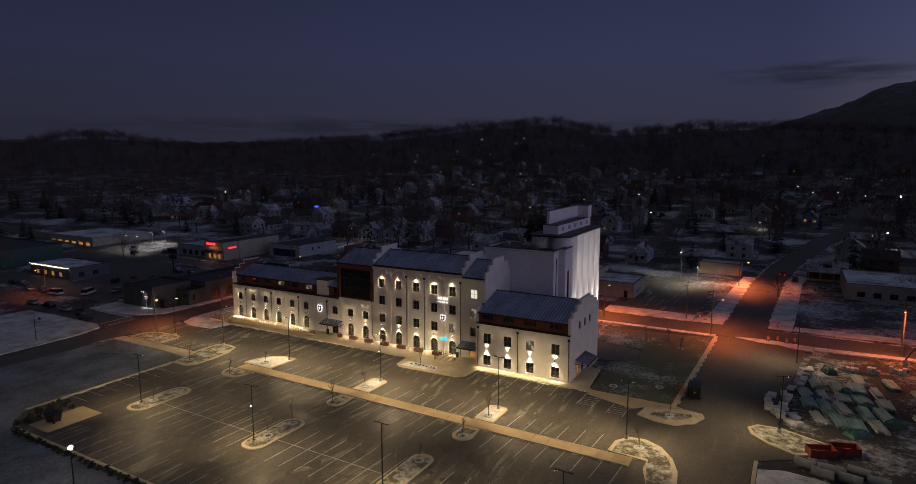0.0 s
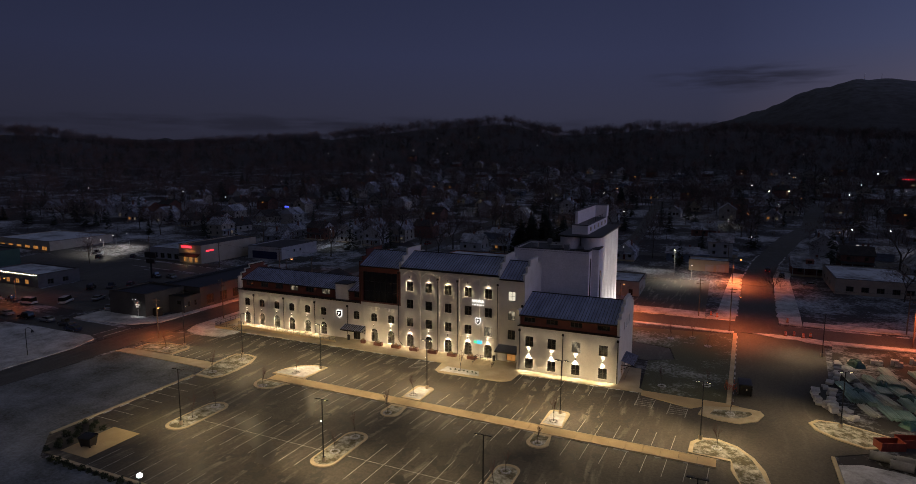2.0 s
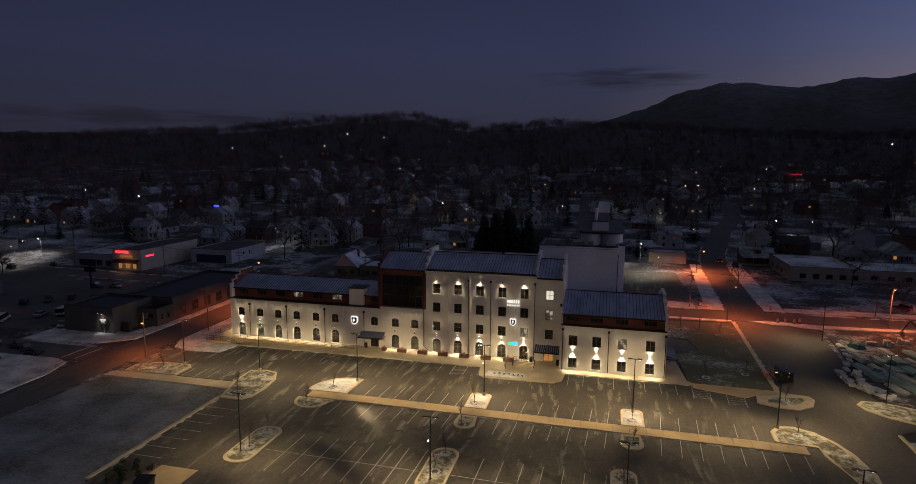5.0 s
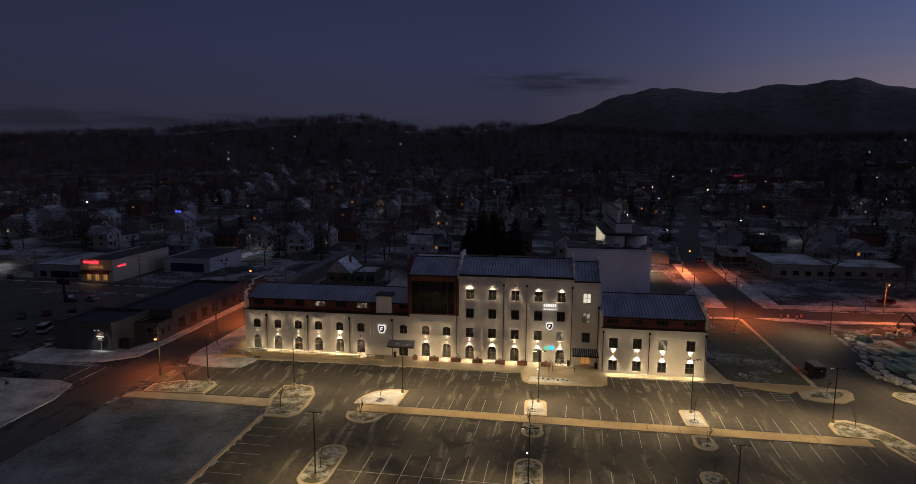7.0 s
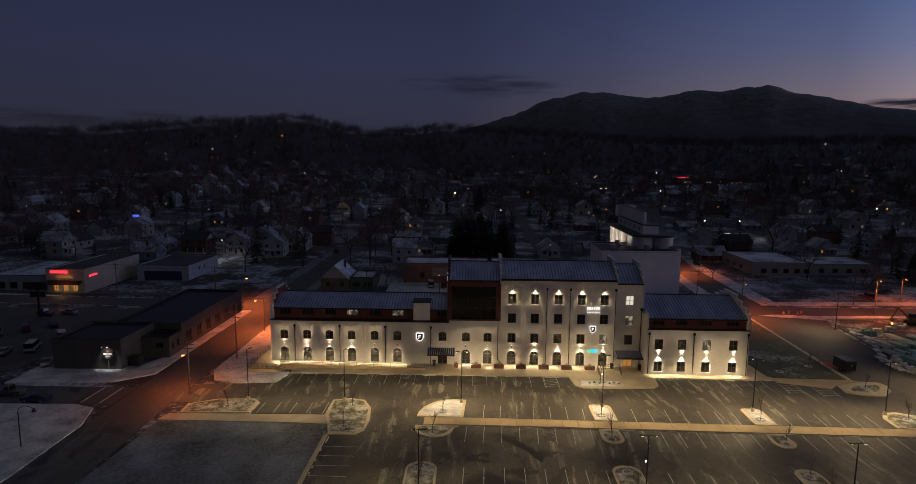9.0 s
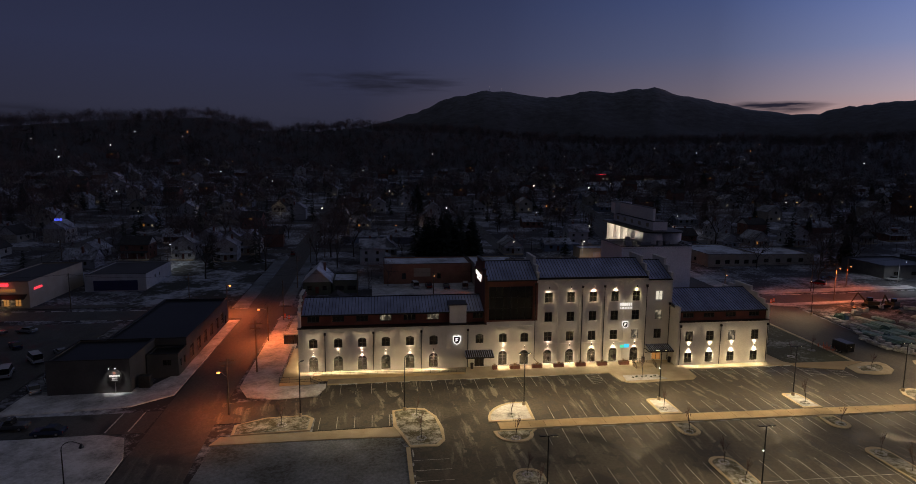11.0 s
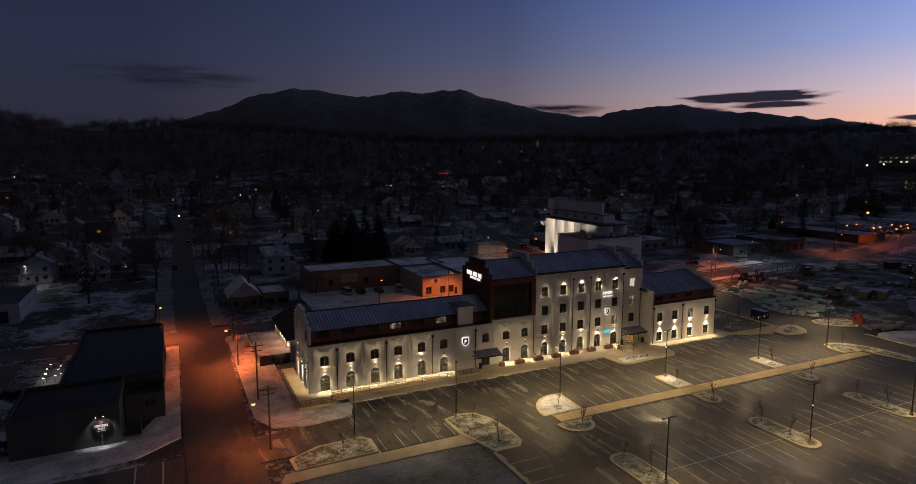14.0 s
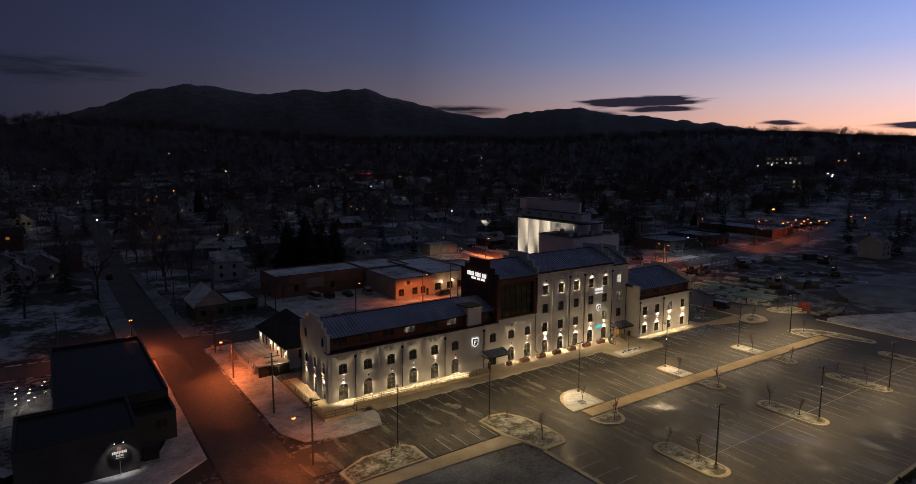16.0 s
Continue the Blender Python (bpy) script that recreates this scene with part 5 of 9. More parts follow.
seam_roof(-56.85, -38.0, 101.7, 110.4, 119.5, 11.35, 14.1, 11.35, "blue-grey standing seam metal roof with frost")

# ledges, cornices, gutters
bm = bmesh.new()
box(bm, -131.6, -95.5, 104.75, 106.2, 8.9, 9.12)
part("ledge", bm, "trim", mill, "dark metal coping over the parapet")
bm = bmesh.new()
box(bm, -57.0, -37.5, 101.2, 102.0, 9.1, 9.28)
part("ledge", bm, "trim", mill, "dark metal coping over the parapet")
bm = bmesh.new()
box(bm, -85.1, -62.3, 104.72, 105.07, 17.62, 17.9)
box(bm, -62.2, -57.1, 104.88, 105.22, 17.05, 17.3)
part("cornice", bm, "trim", mill, "dark metal eaves cornice")
# stair box on the west roof
bm = bmesh.new()
box(bm, -102.6, -99.3, 105.6, 109.0, 9.1, 12.7)
part("stair_box", bm, "white", mill, "small white roof exit")
bm = bmesh.new()
box(bm, -102.8, -99.1, 105.4, 109.2, 12.7, 12.86)
part("stair_box_roof", bm, "trim", mill)


# corbelled brickwork, pilasters and string courses
def corbel(xc, z, parent, y=FRONT):
    bm = bmesh.new()
    for r in range(3):
        n = 9 - 2 * r
        for i in range(n):
            x = xc + (i - (n - 1) / 2) * 0.34
            box(bm, x - 0.1, x + 0.1, y - 0.24 + 0.05 * r, y + 0.02, z - r * 0.3 - 0.2, z - r * 0.3)
    tagged(part("corbel", bm, "white", parent), kind="stuff")


for x in W_X[:5] + T_X:
    corbel(x, 8.35, mill)
for x in W_X + [-101.2, -96.7]:
    bm = bmesh.new()
    box(bm, x - 2.05, x + 2.05, FRONT - 0.07, FRONT + 0.02, 8.45, 8.72)
    for k in (-1, 1):
        box(bm, x + k * 1.95 - 0.14, x + k * 1.95 + 0.14, FRONT - 0.07, FRONT + 0.02, 4.2, 8.45)
    part("recessed_panel", bm, "white", mill)
bm = bmesh.new()
box(bm, -84.9, -62.4, FRONT - 0.11, FRONT, 4.25, 4.45)
part("string_course", bm, "white", mill)
for x in (-80.6, -76.0, -71.4, -66.85):
    bm = bmesh.new()
    box(bm, x - 0.35, x + 0.35, FRONT - 0.14, FRONT, 0.25, 16.8)
    part("pilaster", bm, "white", mill)
for x in C_X:
    bm = bmesh.new()
    for o in arch_points(x, 3.3, 16.2, 0.9, 12)[:-1]:
        box(bm, o[0], o[0] + 0.24, FRONT - 0.13, FRONT, o[1], o[1] + 0.2)
    tagged(part("relief_arch", bm, "white", mill), kind="stuff")



def downpipe(x, y, z1, z0=0.3, kick=0.0):
    root_bm = bmesh.new()
    tube(root_bm, (x, y, z0 + (1.2 if kick else 0)), (x, y, z1), 0.07, n=8)
    if kick:
        tube(root_bm, (x, y, z0 + 1.2), (x + kick, y, z0 + 0.3), 0.07, n=8)
    pipe = part("downpipe", root_bm, "trim", mill, "dark metal downpipe")
    b2 = bmesh.new()
    box(b2, x - 0.2, x + 0.2, y - 0.16, y + 0.14, z1 - 0.1, z1 + 0.35)
    part("rain_head", b2, "trim", pipe)


for x in (-126.55, -117.4, -108.2, -99.05):
    downpipe(x, FRONT - 0.12, 7.7)
downpipe(-85.6, FRONT - 0.14, 16.6, kick=0.9)
for x in (-76.0, -71.4, -62.5):
    downpipe(x, FRONT - 0.28, 15.9)
downpipe(-57.3, FRONT - 0.02, 12.0)
for x in (-56.6, -48.0, -37.75):
    downpipe(x, FRONT_E - 0.12, 8.2)


def canopy(m, w, z, out, label):
    """A sloping ribbed metal canopy on a dark frame, at local x 0 along a wall."""
    bm = bmesh.new()
    for i in range(int(w / 0.4) + 1):
        x = -w / 2 + i * w / int(w / 0.4)
        v = [bm.verts.new(m @ Vector(c)) for c in ((x - 0.05, 0, z + 0.75), (x + 0.05, 0, z + 0.75), (x + 0.05, -out, z + 0.06), (x - 0.05, -out, z + 0.06))]
        v2 = [bm.verts.new(p.co + Vector((0, 0, 0.06))) for p in v]
        bm.faces.new(v2)
        for k in range(4):
            bm.faces.new((v[k], v[(k + 1) % 4], v2[(k + 1) % 4], v2[k]))
    bmesh.ops.recalc_face_normals(bm, faces=bm.faces[:])
    ribs = bm
    bm = bmesh.new()
    v = [bm.verts.new(m @ Vector(c)) for c in ((-w / 2, 0, z + 0.7), (w / 2, 0, z + 0.7), (w / 2, -out, z), (-w / 2, -out, z), (-w / 2, 0, z + 0.75), (w / 2, 0, z + 0.75), (w / 2, -out, z + 0.06), (-w / 2, -out, z + 0.06))]
    for f in BOX:
        bm.faces.new([v[i] for i in f])
    bmesh.ops.recalc_face_normals(bm, faces=bm.faces[:])
    ob = part("canopy", bm, "trim", mill, label)
    part("ribs", ribs, "roof", ob)
    bm = bmesh.new()
    box(bm, -w / 2 - 0.05, w / 2 + 0.05, -out - 0.08, -out + 0.04, z - 0.22, z + 0.08, m)
    for k in (-1, 1):
        box(bm, k * w / 2 - 0.05, k * w / 2 + 0.05, -out, 0, z - 0.18, z - 0.05, m)
        tube(bm, m @ Vector((k * (w / 2 - 0.2), 0, z - 1.1)), m @ Vector((k * (w / 2 - 0.2), -out * 0.75, z - 0.1)), 0.05, n=6)
    part("frame", bm, "trim", ob)
    return ob


canopy(pose(-96.9, FRONT, 0), 5.4, 2.9, 2.3, "dark ribbed metal canopy over a door")
canopy(pose(-59.7, FRONT + 0.12, 0), 5.0, 2.9, 2.6, "dark ribbed metal canopy over the entrance")
canopy(Matrix.Translation((-37.55, 107.8, 0)) @ Matrix.Rotation(radians(90), 4, "Z"), 6.2, 3.0, 2.4, "dark ribbed metal canopy over a side door")

# wall lamps that throw light up and down
WARM, WARM2 = (1.0, 0.79, 0.50), (1.0, 0.70, 0.38)


def wall_lamp(x, y, z, dx, dy, up, down, spread=62, off=0.17):
    bm = bmesh.new()
    cx, cy = x + dx * off, y + dy * off
    tube(bm, (cx, cy, z - 0.22), (cx, cy, z + 0.22), 0.085, n=10)
    box(bm, min(x, cx) - 0.05, max(x, cx) + 0.05, min(y, cy) - 0.05, max(y, cy) + 0.05, z - 0.06, z + 0.06)
    ob = part("wall_lamp", bm, "trim", mill, "dark cylinder wall lamp")
    bm = bmesh.new()
    if up:
        tube(bm, (cx, cy, z + 0.2), (cx, cy, z + 0.235), 0.065, n=8)
    if down:
        tube(bm, (cx, cy, z - 0.235), (cx, cy, z - 0.2), 0.065, n=8)
    part("lens", bm, "bulb_warm", ob)
    if up:
        lamp("wall_lamp_up", "SPOT", (cx, cy, z + 0.27), up, WARM, (cx - dx * 0.05, cy - dy * 0.05, z + 2), spread, 0.55, 0.05)
    if down:
        lamp("wall_lamp_down", "SPOT", (cx, cy, z - 0.27), down, WARM, (cx - dx * 0.02, cy - dy * 0.02, z - 3), spread + 8, 0.75, 0.05)


for i, x in enumerate(W_X + T_X + C_X):
    wall_lamp(x, FRONT, 4.15, 0, -1, 0 if x == -105.8 else 1500, 2800, 74)
for x in C_X:
    wall_lamp(x, FRONT, 15.95, 0, -1, 0, 1300, 78, 0.2)
for x in E_X:
    wall_lamp(x, FRONT_E, 4.05, 0, -1, 1400, 2500, 74)
for y in (107.0, 110.9, 114.9):
    wall_lamp(-131.5, y, 4.3, -1, 0, 800, 1150, 74)


# ---- silos and head house behind the mill ----
silo = thing("grain_silos", (0, 0, 0), "tall white concrete grain silos with a stepped head house", "silo")
bm = bmesh.new()
box(bm, -63.1, -46.7, 116.9, 129.2, 0, 21.7)
part("head_block", bm, "concrete_white", silo, "plain white concrete block")
bm = bmesh.new()
box(bm, -62.8, -47.0, 117.2, 128.9, 21.7, 21.78)
part("block_roof", bm, "roof_flat", silo, "dark flat roof")
bm = bmesh.new()
for x0, x1, y0, y1 in ((-63.1, -46.7, 116.9, 117.2), (-63.1, -46.7, 128.9, 129.2), (-63.1, -62.8, 117.2, 128.9), (-47.0, -46.7, 117.2, 128.9)):
    box(bm, x0, x1, y0, y1, 21.78, 22.15)
part("parapet", bm, "concrete_white", silo)
bm = bmesh.new()
for x0, x1, y0, y1 in ((-63.2, -46.6, 116.8, 117.25), (-63.2, -46.6, 128.85, 129.3), (-63.2, -62.75, 117.25, 128.85), (-47.05, -46.6, 117.25, 128.85)):
    box(bm, x0, x1, y0, y1, 22.15, 22.27)
part("coping", bm, "trim", silo)
for x, y, w, h in ((-60.5, 121.0, 1.5, 1.0), (-56.5, 122.0, 2.6, 0.7), (-53.0, 120.5, 1.2, 1.1), (-50.2, 122.5, 2.4, 0.6), (-58.2, 126.0, 1.0, 1.4)):
    bm = bmesh.new()
    box(bm, x, x + w, y, y + w * 0.7, 21.7, 21.78 + h)
    part("roof_unit", bevelled(bm, 0.05), "steel", silo, "grey roof ventilation unit")
# stair annex with tall slot window
bm = bmesh.new()
box(bm, -46.7, -45.2, 119.8, 124.4, 0, 22.3)
part("annex", bm, "concrete_white", silo, "white stair annex")
bm = bmesh.new()
box(bm, -46.6, -45.1, 119.7, 124.5, 22.3, 22.44)
part("annex_roof", bm, "roof_flat", silo)
bm = bmesh.new()
box(bm, -45.22, -45.16, 121.3, 122.3, 2.0, 17.5)
part("slot_window", bm, "glass", silo, "tall dark slot window")
bm = bmesh.new()
tube(bm, (-46.6, 118.2, 6), (-46.6, 118.2, 20.5), 0.09, n=8)
part("downpipe", bm, "trim", silo)
# cylinders, two abreast
SX, SR = (-52.45, -47.85), 2.24
Y_S = [124.4 + 4.46 * i for i in range(6)]
for sx in SX:
    for y in Y_S:
        bm = bmesh.new()
        tube(bm, (sx, y, 0), (sx, y, 24.4), SR, n=40)
        part("cylinder", bm, "concrete_white", silo, smooth=False)
bm = bmesh.new()
ring = [(-52.50 - 2.7 * math.sin(radians(a)), 124.4 - 2.7 * math.cos(radians(a))) for a in range(0, 91, 15)] + [(-55.20, 148.9), (-45.30, 148.9)] + [(-48.00 + 2.7 * math.cos(radians(a)), 124.4 - 2.7 * math.sin(radians(a))) for a in range(0, 91, 15)]
prism(bm, ring, 24.4, 24.75)
part("silo_roof", bm, "roof_flat", silo, "dark flat roof edge")
bm = bmesh.new()
box(bm, -52.30, -48.75, 124.8, 148.6, 24.75, 26.75)
part("penthouse", bm, "concrete_white", silo, "long white roof house")
bm = bmesh.new()
box(bm, -52.45, -48.60, 124.65, 148.7, 26.75, 26.89)
part("penthouse_roof", bm, "roof_flat", silo)
for i in range(5):
    for x in (-52.35, -48.77):
        bm = bmesh.new()
        box(bm, x, x + 0.07, 127.2 + 4.4 * i, 128.6 + 4.4 * i, 25.3, 26.2)
        part("vent", bm, "stucco_tan", silo)
bm = bmesh.new()
box(bm, -51.90, -51.30, 126.0, 148.5, 26.89, 29.8)
box(bm, -53.20, -48.50, 145.8, 148.5, 26.89, 29.8)
part("top_house", bm, "concrete_white", silo, "tall white upper house")
bm = bmesh.new()
box(bm, -52.00, -51.20, 125.9, 145.7, 29.8, 29.9)
box(bm, -53.30, -48.40, 145.7, 148.6, 29.8, 29.9)
part("top_coping", bm, "trim", silo)
for i in range(9):
    bm = bmesh.new()
    tube(bm, (-49.20, 127 + 2.1 * i, 26.85), (-49.20, 127 + 2.1 * i, 27.7), 0.05, n=5)
    tube(bm, (-49.20, 127 + 2.1 * i, 27.7), (-49.20, min(146, 129.1 + 2.1 * i), 27.7), 0.04, n=5)
    part("roof_rail", bm, "trim", silo)
# flood lamps at the feet of the cylinders
for i, y in enumerate(Y_S[1:]):
    for sx, k in ((-44.4, 1), (-55.7, -1)):
        bm = bmesh.new()
        box(bm, sx - 0.2, sx + 0.2, y - 0.2, y + 0.2, 0.05, 0.3)
        fl = part("flood_lamp", bm, "trim", silo, "small ground flood lamp")
        lamp("silo_flood", "SPOT", (sx, y, 0.4), 26000 if k > 0 else 210000, (1.0, 0.93, 0.80) if k > 0 else (1.0, 0.86, 0.62), (sx - k * 0.9, y, 14 if k > 0 else 20), 34 if k > 0 else 22, 0.9, 0.12)
# flood lamps on the block's roof light the upper cylinders
for y in (126.4, 128.2):
    bm = bmesh.new()
    box(bm, -56.9, -56.5, y, y + 0.4, 21.78, 22.0)
    part("roof_flood_lamp", bm, "trim", silo)
    lamp("silo_roof_flood", "SPOT", (-56.7, y + 0.2, 22.1), 160, (1.0, 0.9, 0.72), (-55.0, y + 0.2, 24.2), 100, 0.8, 0.1)

# ---- raised ramp and railings along the west wing ----
ramp_thing = thing("access_ramp", (0, 0, 0), "concrete access ramp with metal railings along the mill wall", "ramp")
bm = bmesh.new()
prism(bm, [(-134.4, 99.7), (-128.9, 99.7), (-128.9, 101.6), (-131.6, 101.6), (-131.6, 120.0), (-134.4, 120.0)], -1.2, 0.42)
part("landing", bm, "walk", ramp_thing, "tan concrete landing")
bm = bmesh.new()
v = [bm.verts.new(c) for c in ((-131.6, 101.7, -1), (-100.0, 101.7, -1), (-100.0, 105.05, -1), (-131.6, 105.05, -1), (-131.6, 101.7, 0.42), (-100.0, 101.7, 0.27), (-100.0, 105.05, 0.27), (-131.6, 105.05, 0.42))]
for f in BOX:
    bm.faces.new([v[i] for i in f])
part("ramp_slab", bm, "pave", ramp_thing)
bm = bmesh.new()
v = [bm.verts.new(c) for c in ((-128.6, 101.4, -1), (-100.0, 101.4, -1), (-100.0, 101.65, -1), (-128.6, 101.65, -1), (-128.6, 101.4, 1.0), (-100.0, 101.4, 0.55), (-100.0, 101.65, 0.55), (-128.6, 101.65, 1.0))]
for f in BOX:
    bm.faces.new([v[i] for i in f])
part("low_wall", bm, "walk", ramp_thing, "low tan concrete wall")
for i in range(6):
    bm = bmesh.new()
    box(bm, -128.8 + 0.32 * i, -128.5 + 0.32 * i, 99.8, 101.3, -1, 0.42 - 0.15 * i)
    part("step", bm, "pave", ramp_thing)


def railing(pts, parent, height=1.05, gap=1.6, mat="trim"):
    """Posts with two rails along a line of (x, y, z)."""
    for (x0, y0, z0), (x1, y1, z1) in zip(pts, pts[1:]):
        d = math.hypot(x1 - x0, y1 - y0)
        n = max(1, int(d / gap))
        for i in range(n + 1):
            k = i / n
            x, y, z = x0 + (x1 - x0) * k, y0 + (y1 - y0) * k, z0 + (z1 - z0) * k
            bm = bmesh.new()
            tube(bm, (x, y, z - 0.05), (x, y, z + height), 0.03, n=6)
            part("post", bm, mat, parent)
        for h in (height, height * 0.55, 0.15):
            bm = bmesh.new()
            tube(bm, (x0, y0, z0 + h), (x1, y1, z1 + h), 0.028, n=6)
            part("rail", bm, mat, parent)


railing([(-128.9, 99.8, 0.42), (-134.3, 99.8, 0.42), (-134.3, 119.9, 0.42)], ramp_thing)
railing([(-126.8, 99.8, -0.4), (-128.8, 99.8, 0.42)], ramp_thing)
railing([(-128.5, 101.5, 1.0), (-100.0, 101.5, 0.55)], ramp_thing, 0.8)


# ---- lamp posts ----
HEAD = (1.0, 0.73, 0.39)


def lamp_post(x, y, twin, rz, watts, label="black car park lamp post with flat shielded heads"):
    z = land(x, y) + 0.1
    root = thing("lamp_post", (x, y, z), label, "street lamp", "lamp posts of the car park", rz=rz)
    bm = bmesh.new()
    tube(bm, (0, 0, -0.4), (0, 0, 0.75), 0.30, 0.28, 16)
    part("foot", bm, "kerb", root, "round concrete foot")
    bm = bmesh.new()
    tube(bm, (0, 0, 0.7), (0, 0, 9.1), 0.095, 0.07, 12)
    box(bm, -0.19, 0.19, -0.19, 0.19, 0.75, 0.8)
    part("pole", bm, "black", root)
    for k in ((-1, 1) if twin else (1,)):
        bm = bmesh.new()
        tube(bm, (0, 0, 9.0), (k * 0.45, 0, 9.08), 0.05, n=8)
        part("arm", bm, "black", root)
        bm = bmesh.new()
        box(bm, min(k * 0.4, k * 1.1), max(k * 0.4, k * 1.1), -0.2, 0.2, 9.03, 9.15)
        head = part("head", bevelled(bm, 0.03), "black", root, "flat black lamp head")
        bm = bmesh.new()
        box(bm, min(k * 0.5, k * 1.02), max(k * 0.5, k * 1.02), -0.14, 0.14, 9.012, 9.028)
        part("lens", bm, "bulb_warm", head)
    if watts:
        for k in (-1, 1):
            lamp("post_light", "SPOT", (x + 0.75 * k, y, z + 8.95), watts * (1.2 if x > -5 and k > 0 else 1.55), HEAD, (x + 10.5 * k, y - 1.0, 0), 136, 1.0, 0.3)
        if 84 < y < 90:
            # the northern half of the heads reaches the foot of the mill
            lamp("post_light", "SPOT", (x, y + 0.2, z + 8.95), watts * (1.25 if twin else 2.2), HEAD, (x, 100.0, -1.0), 66, 1.0, 0.3)
    return root


POSTS = [(-129.0, 85.8, False, 60, 1500), (-112.4, 85.8, False, 60, 2600), (-92.4, 85.8, True, 0, 6500), (-68.7, 85.2, True, 0, 7500), (-44.0, 84.5, True, 0, 6500), (-22.7, 84.0, True, 0, 5000), (-97.0, 56.2, True, 0, 3100), (-69.7, 55.7, True, 0, 4200), (-45.9, 54.8, True, 0, 3600), (-22.3, 54.6, True, 0, 2600), (-2.9, 97.4, True, 20, 2900), (-0.7, 135.7, False, 80, 2700)]
for spec in POSTS:
    lamp_post(*spec)
# one lower white lamp on the fronts of two posts
for x, y in ((-69.7, 55.7), (-68.7, 85.2)):
    bm = bmesh.new()
    bmesh.ops.create_uvsphere(bm, u_segments=10, v_segments=6, radius=0.085)
    bmesh.ops.translate(bm, verts=bm.verts, vec=(x - 0.22, y - 0.1, 6.0))
    ob = part("beacon", bm, "bulb_white")
    tagged(ob, "small white lamp fixed on a black post", "lamp")

# ---- signs on the mill ----
def lit_sign(name, boxes, mat, label, m=None, category="sign"):
    root = thing(name, (0, 0, 0), label, category)
    for b in boxes:
        bm = bmesh.new()
        box(bm, *b, m)
        part("letter_bar", bm, mat, root)
    return root


y = FRONT - 0.3
# two lines of white letters, a shield with halo, a cyan sign
lit_sign("wall_sign", [(-68.05 + i * 0.44, -67.80 + i * 0.44, y, y + 0.08, 11.98, 12.5) for i in range(6)] + [(-68.05 + i * 0.335, -67.87 + i * 0.335, y, y + 0.08, 11.33, 11.58) for i in range(8)], "halo_white", "two lines of lit white letters on the wall")


def shield(name, xc, zc, w, h, yy, label, inner):
    root = thing(name, (0, 0, 0), label, "sign")
    prof = [(-0.5, 0.42), (-0.25, 0.5), (0, 0.44), (0.25, 0.5), (0.5, 0.42), (0.48, -0.1), (0.32, -0.36), (0, -0.5), (-0.32, -0.36), (-0.48, -0.1)]
    for nm, k, dy, mt in (("rim", 1.0, 0.0, "halo_white"), ("field", 0.78, 0.03, inner)):
        bm = bmesh.new()
        a = [bm.verts.new((xc + px * w * k, yy - dy, zc + pz * h * k)) for px, pz in prof]
        b = [bm.verts.new((xc + px * w * k, yy + 0.12, zc + pz * h * k)) for px, pz in prof]
        bm.faces.new(a)
        bm.faces.new(b[::-1])
        for i in range(len(prof)):
            bm.faces.new((a[i], b[i], b[(i + 1) % len(prof)], a[(i + 1) % len(prof)]))
        bmesh.ops.recalc_face_normals(bm, faces=bm.faces[:])
        part(nm, bm, mt, root)
    bm = bmesh.new()
    box(bm, xc - w * 0.16, xc + w * 0.16, yy - 0.07, yy - 0.03, zc + h * 0.12, zc + h * 0.2)
    box(bm, xc - w * 0.16, xc - w * 0.06, yy - 0.07, yy - 0.03, zc - h * 0.2, zc + h * 0.12)
    box(bm, xc - w * 0.06, xc + w * 0.12, yy - 0.07, yy - 0.03, zc - h * 0.03, zc + h * 0.04)
    part("mark", bm, "halo_white", root)
    return root


shield("wall_sign", -101.25, 5.85, 1.55, 1.85, FRONT - 0.2, "white-edged shield sign lit on the wall", "panel_room_dark")
shield("wall_sign", -66.8, 8.0, 1.25, 1.5, FRONT - 0.3, "dark shield sign with a warm white halo", "panel_room_dark")
lamp("shield_halo", "POINT", (-66.8, FRONT - 0.6, 8.0), 14, (1.0, 0.9, 0.75), size=0.4)
lit_sign("wall_sign", [(-67.7, -66.9, y, y + 0.1, 3.2, 3.78)], "sign_green", "small green and blue lit sign")
lit_sign("wall_sign", [(-66.85, -65.8, y, y + 0.1, 3.2, 3.9)], "sign_cyan", "small cyan lit sign on the wall")
# white letters on the brick gable that faces west
rows = [(111.9, 6.6, 17.6, 0.85, ((0, 5), (6, 4), (11, 3))), (111.4, 4.6, 16.75, 0.45, ((0, 5), (6, 3), (10, 4)))]
boxes = []
for yc, w, z, h, words in rows:
    step = w / 14
    for start, count in words:
        for i in range(count):
            y0 = yc + w / 2 - (start + i + 1) * step
            boxes.append((-95.95, -95.85, y0 + step * 0.2, y0 + step * 0.8, z - h / 2, z + h / 2))
lit_sign("gable_sign", boxes, "halo_white", "two rows of lit white letters on red brick")

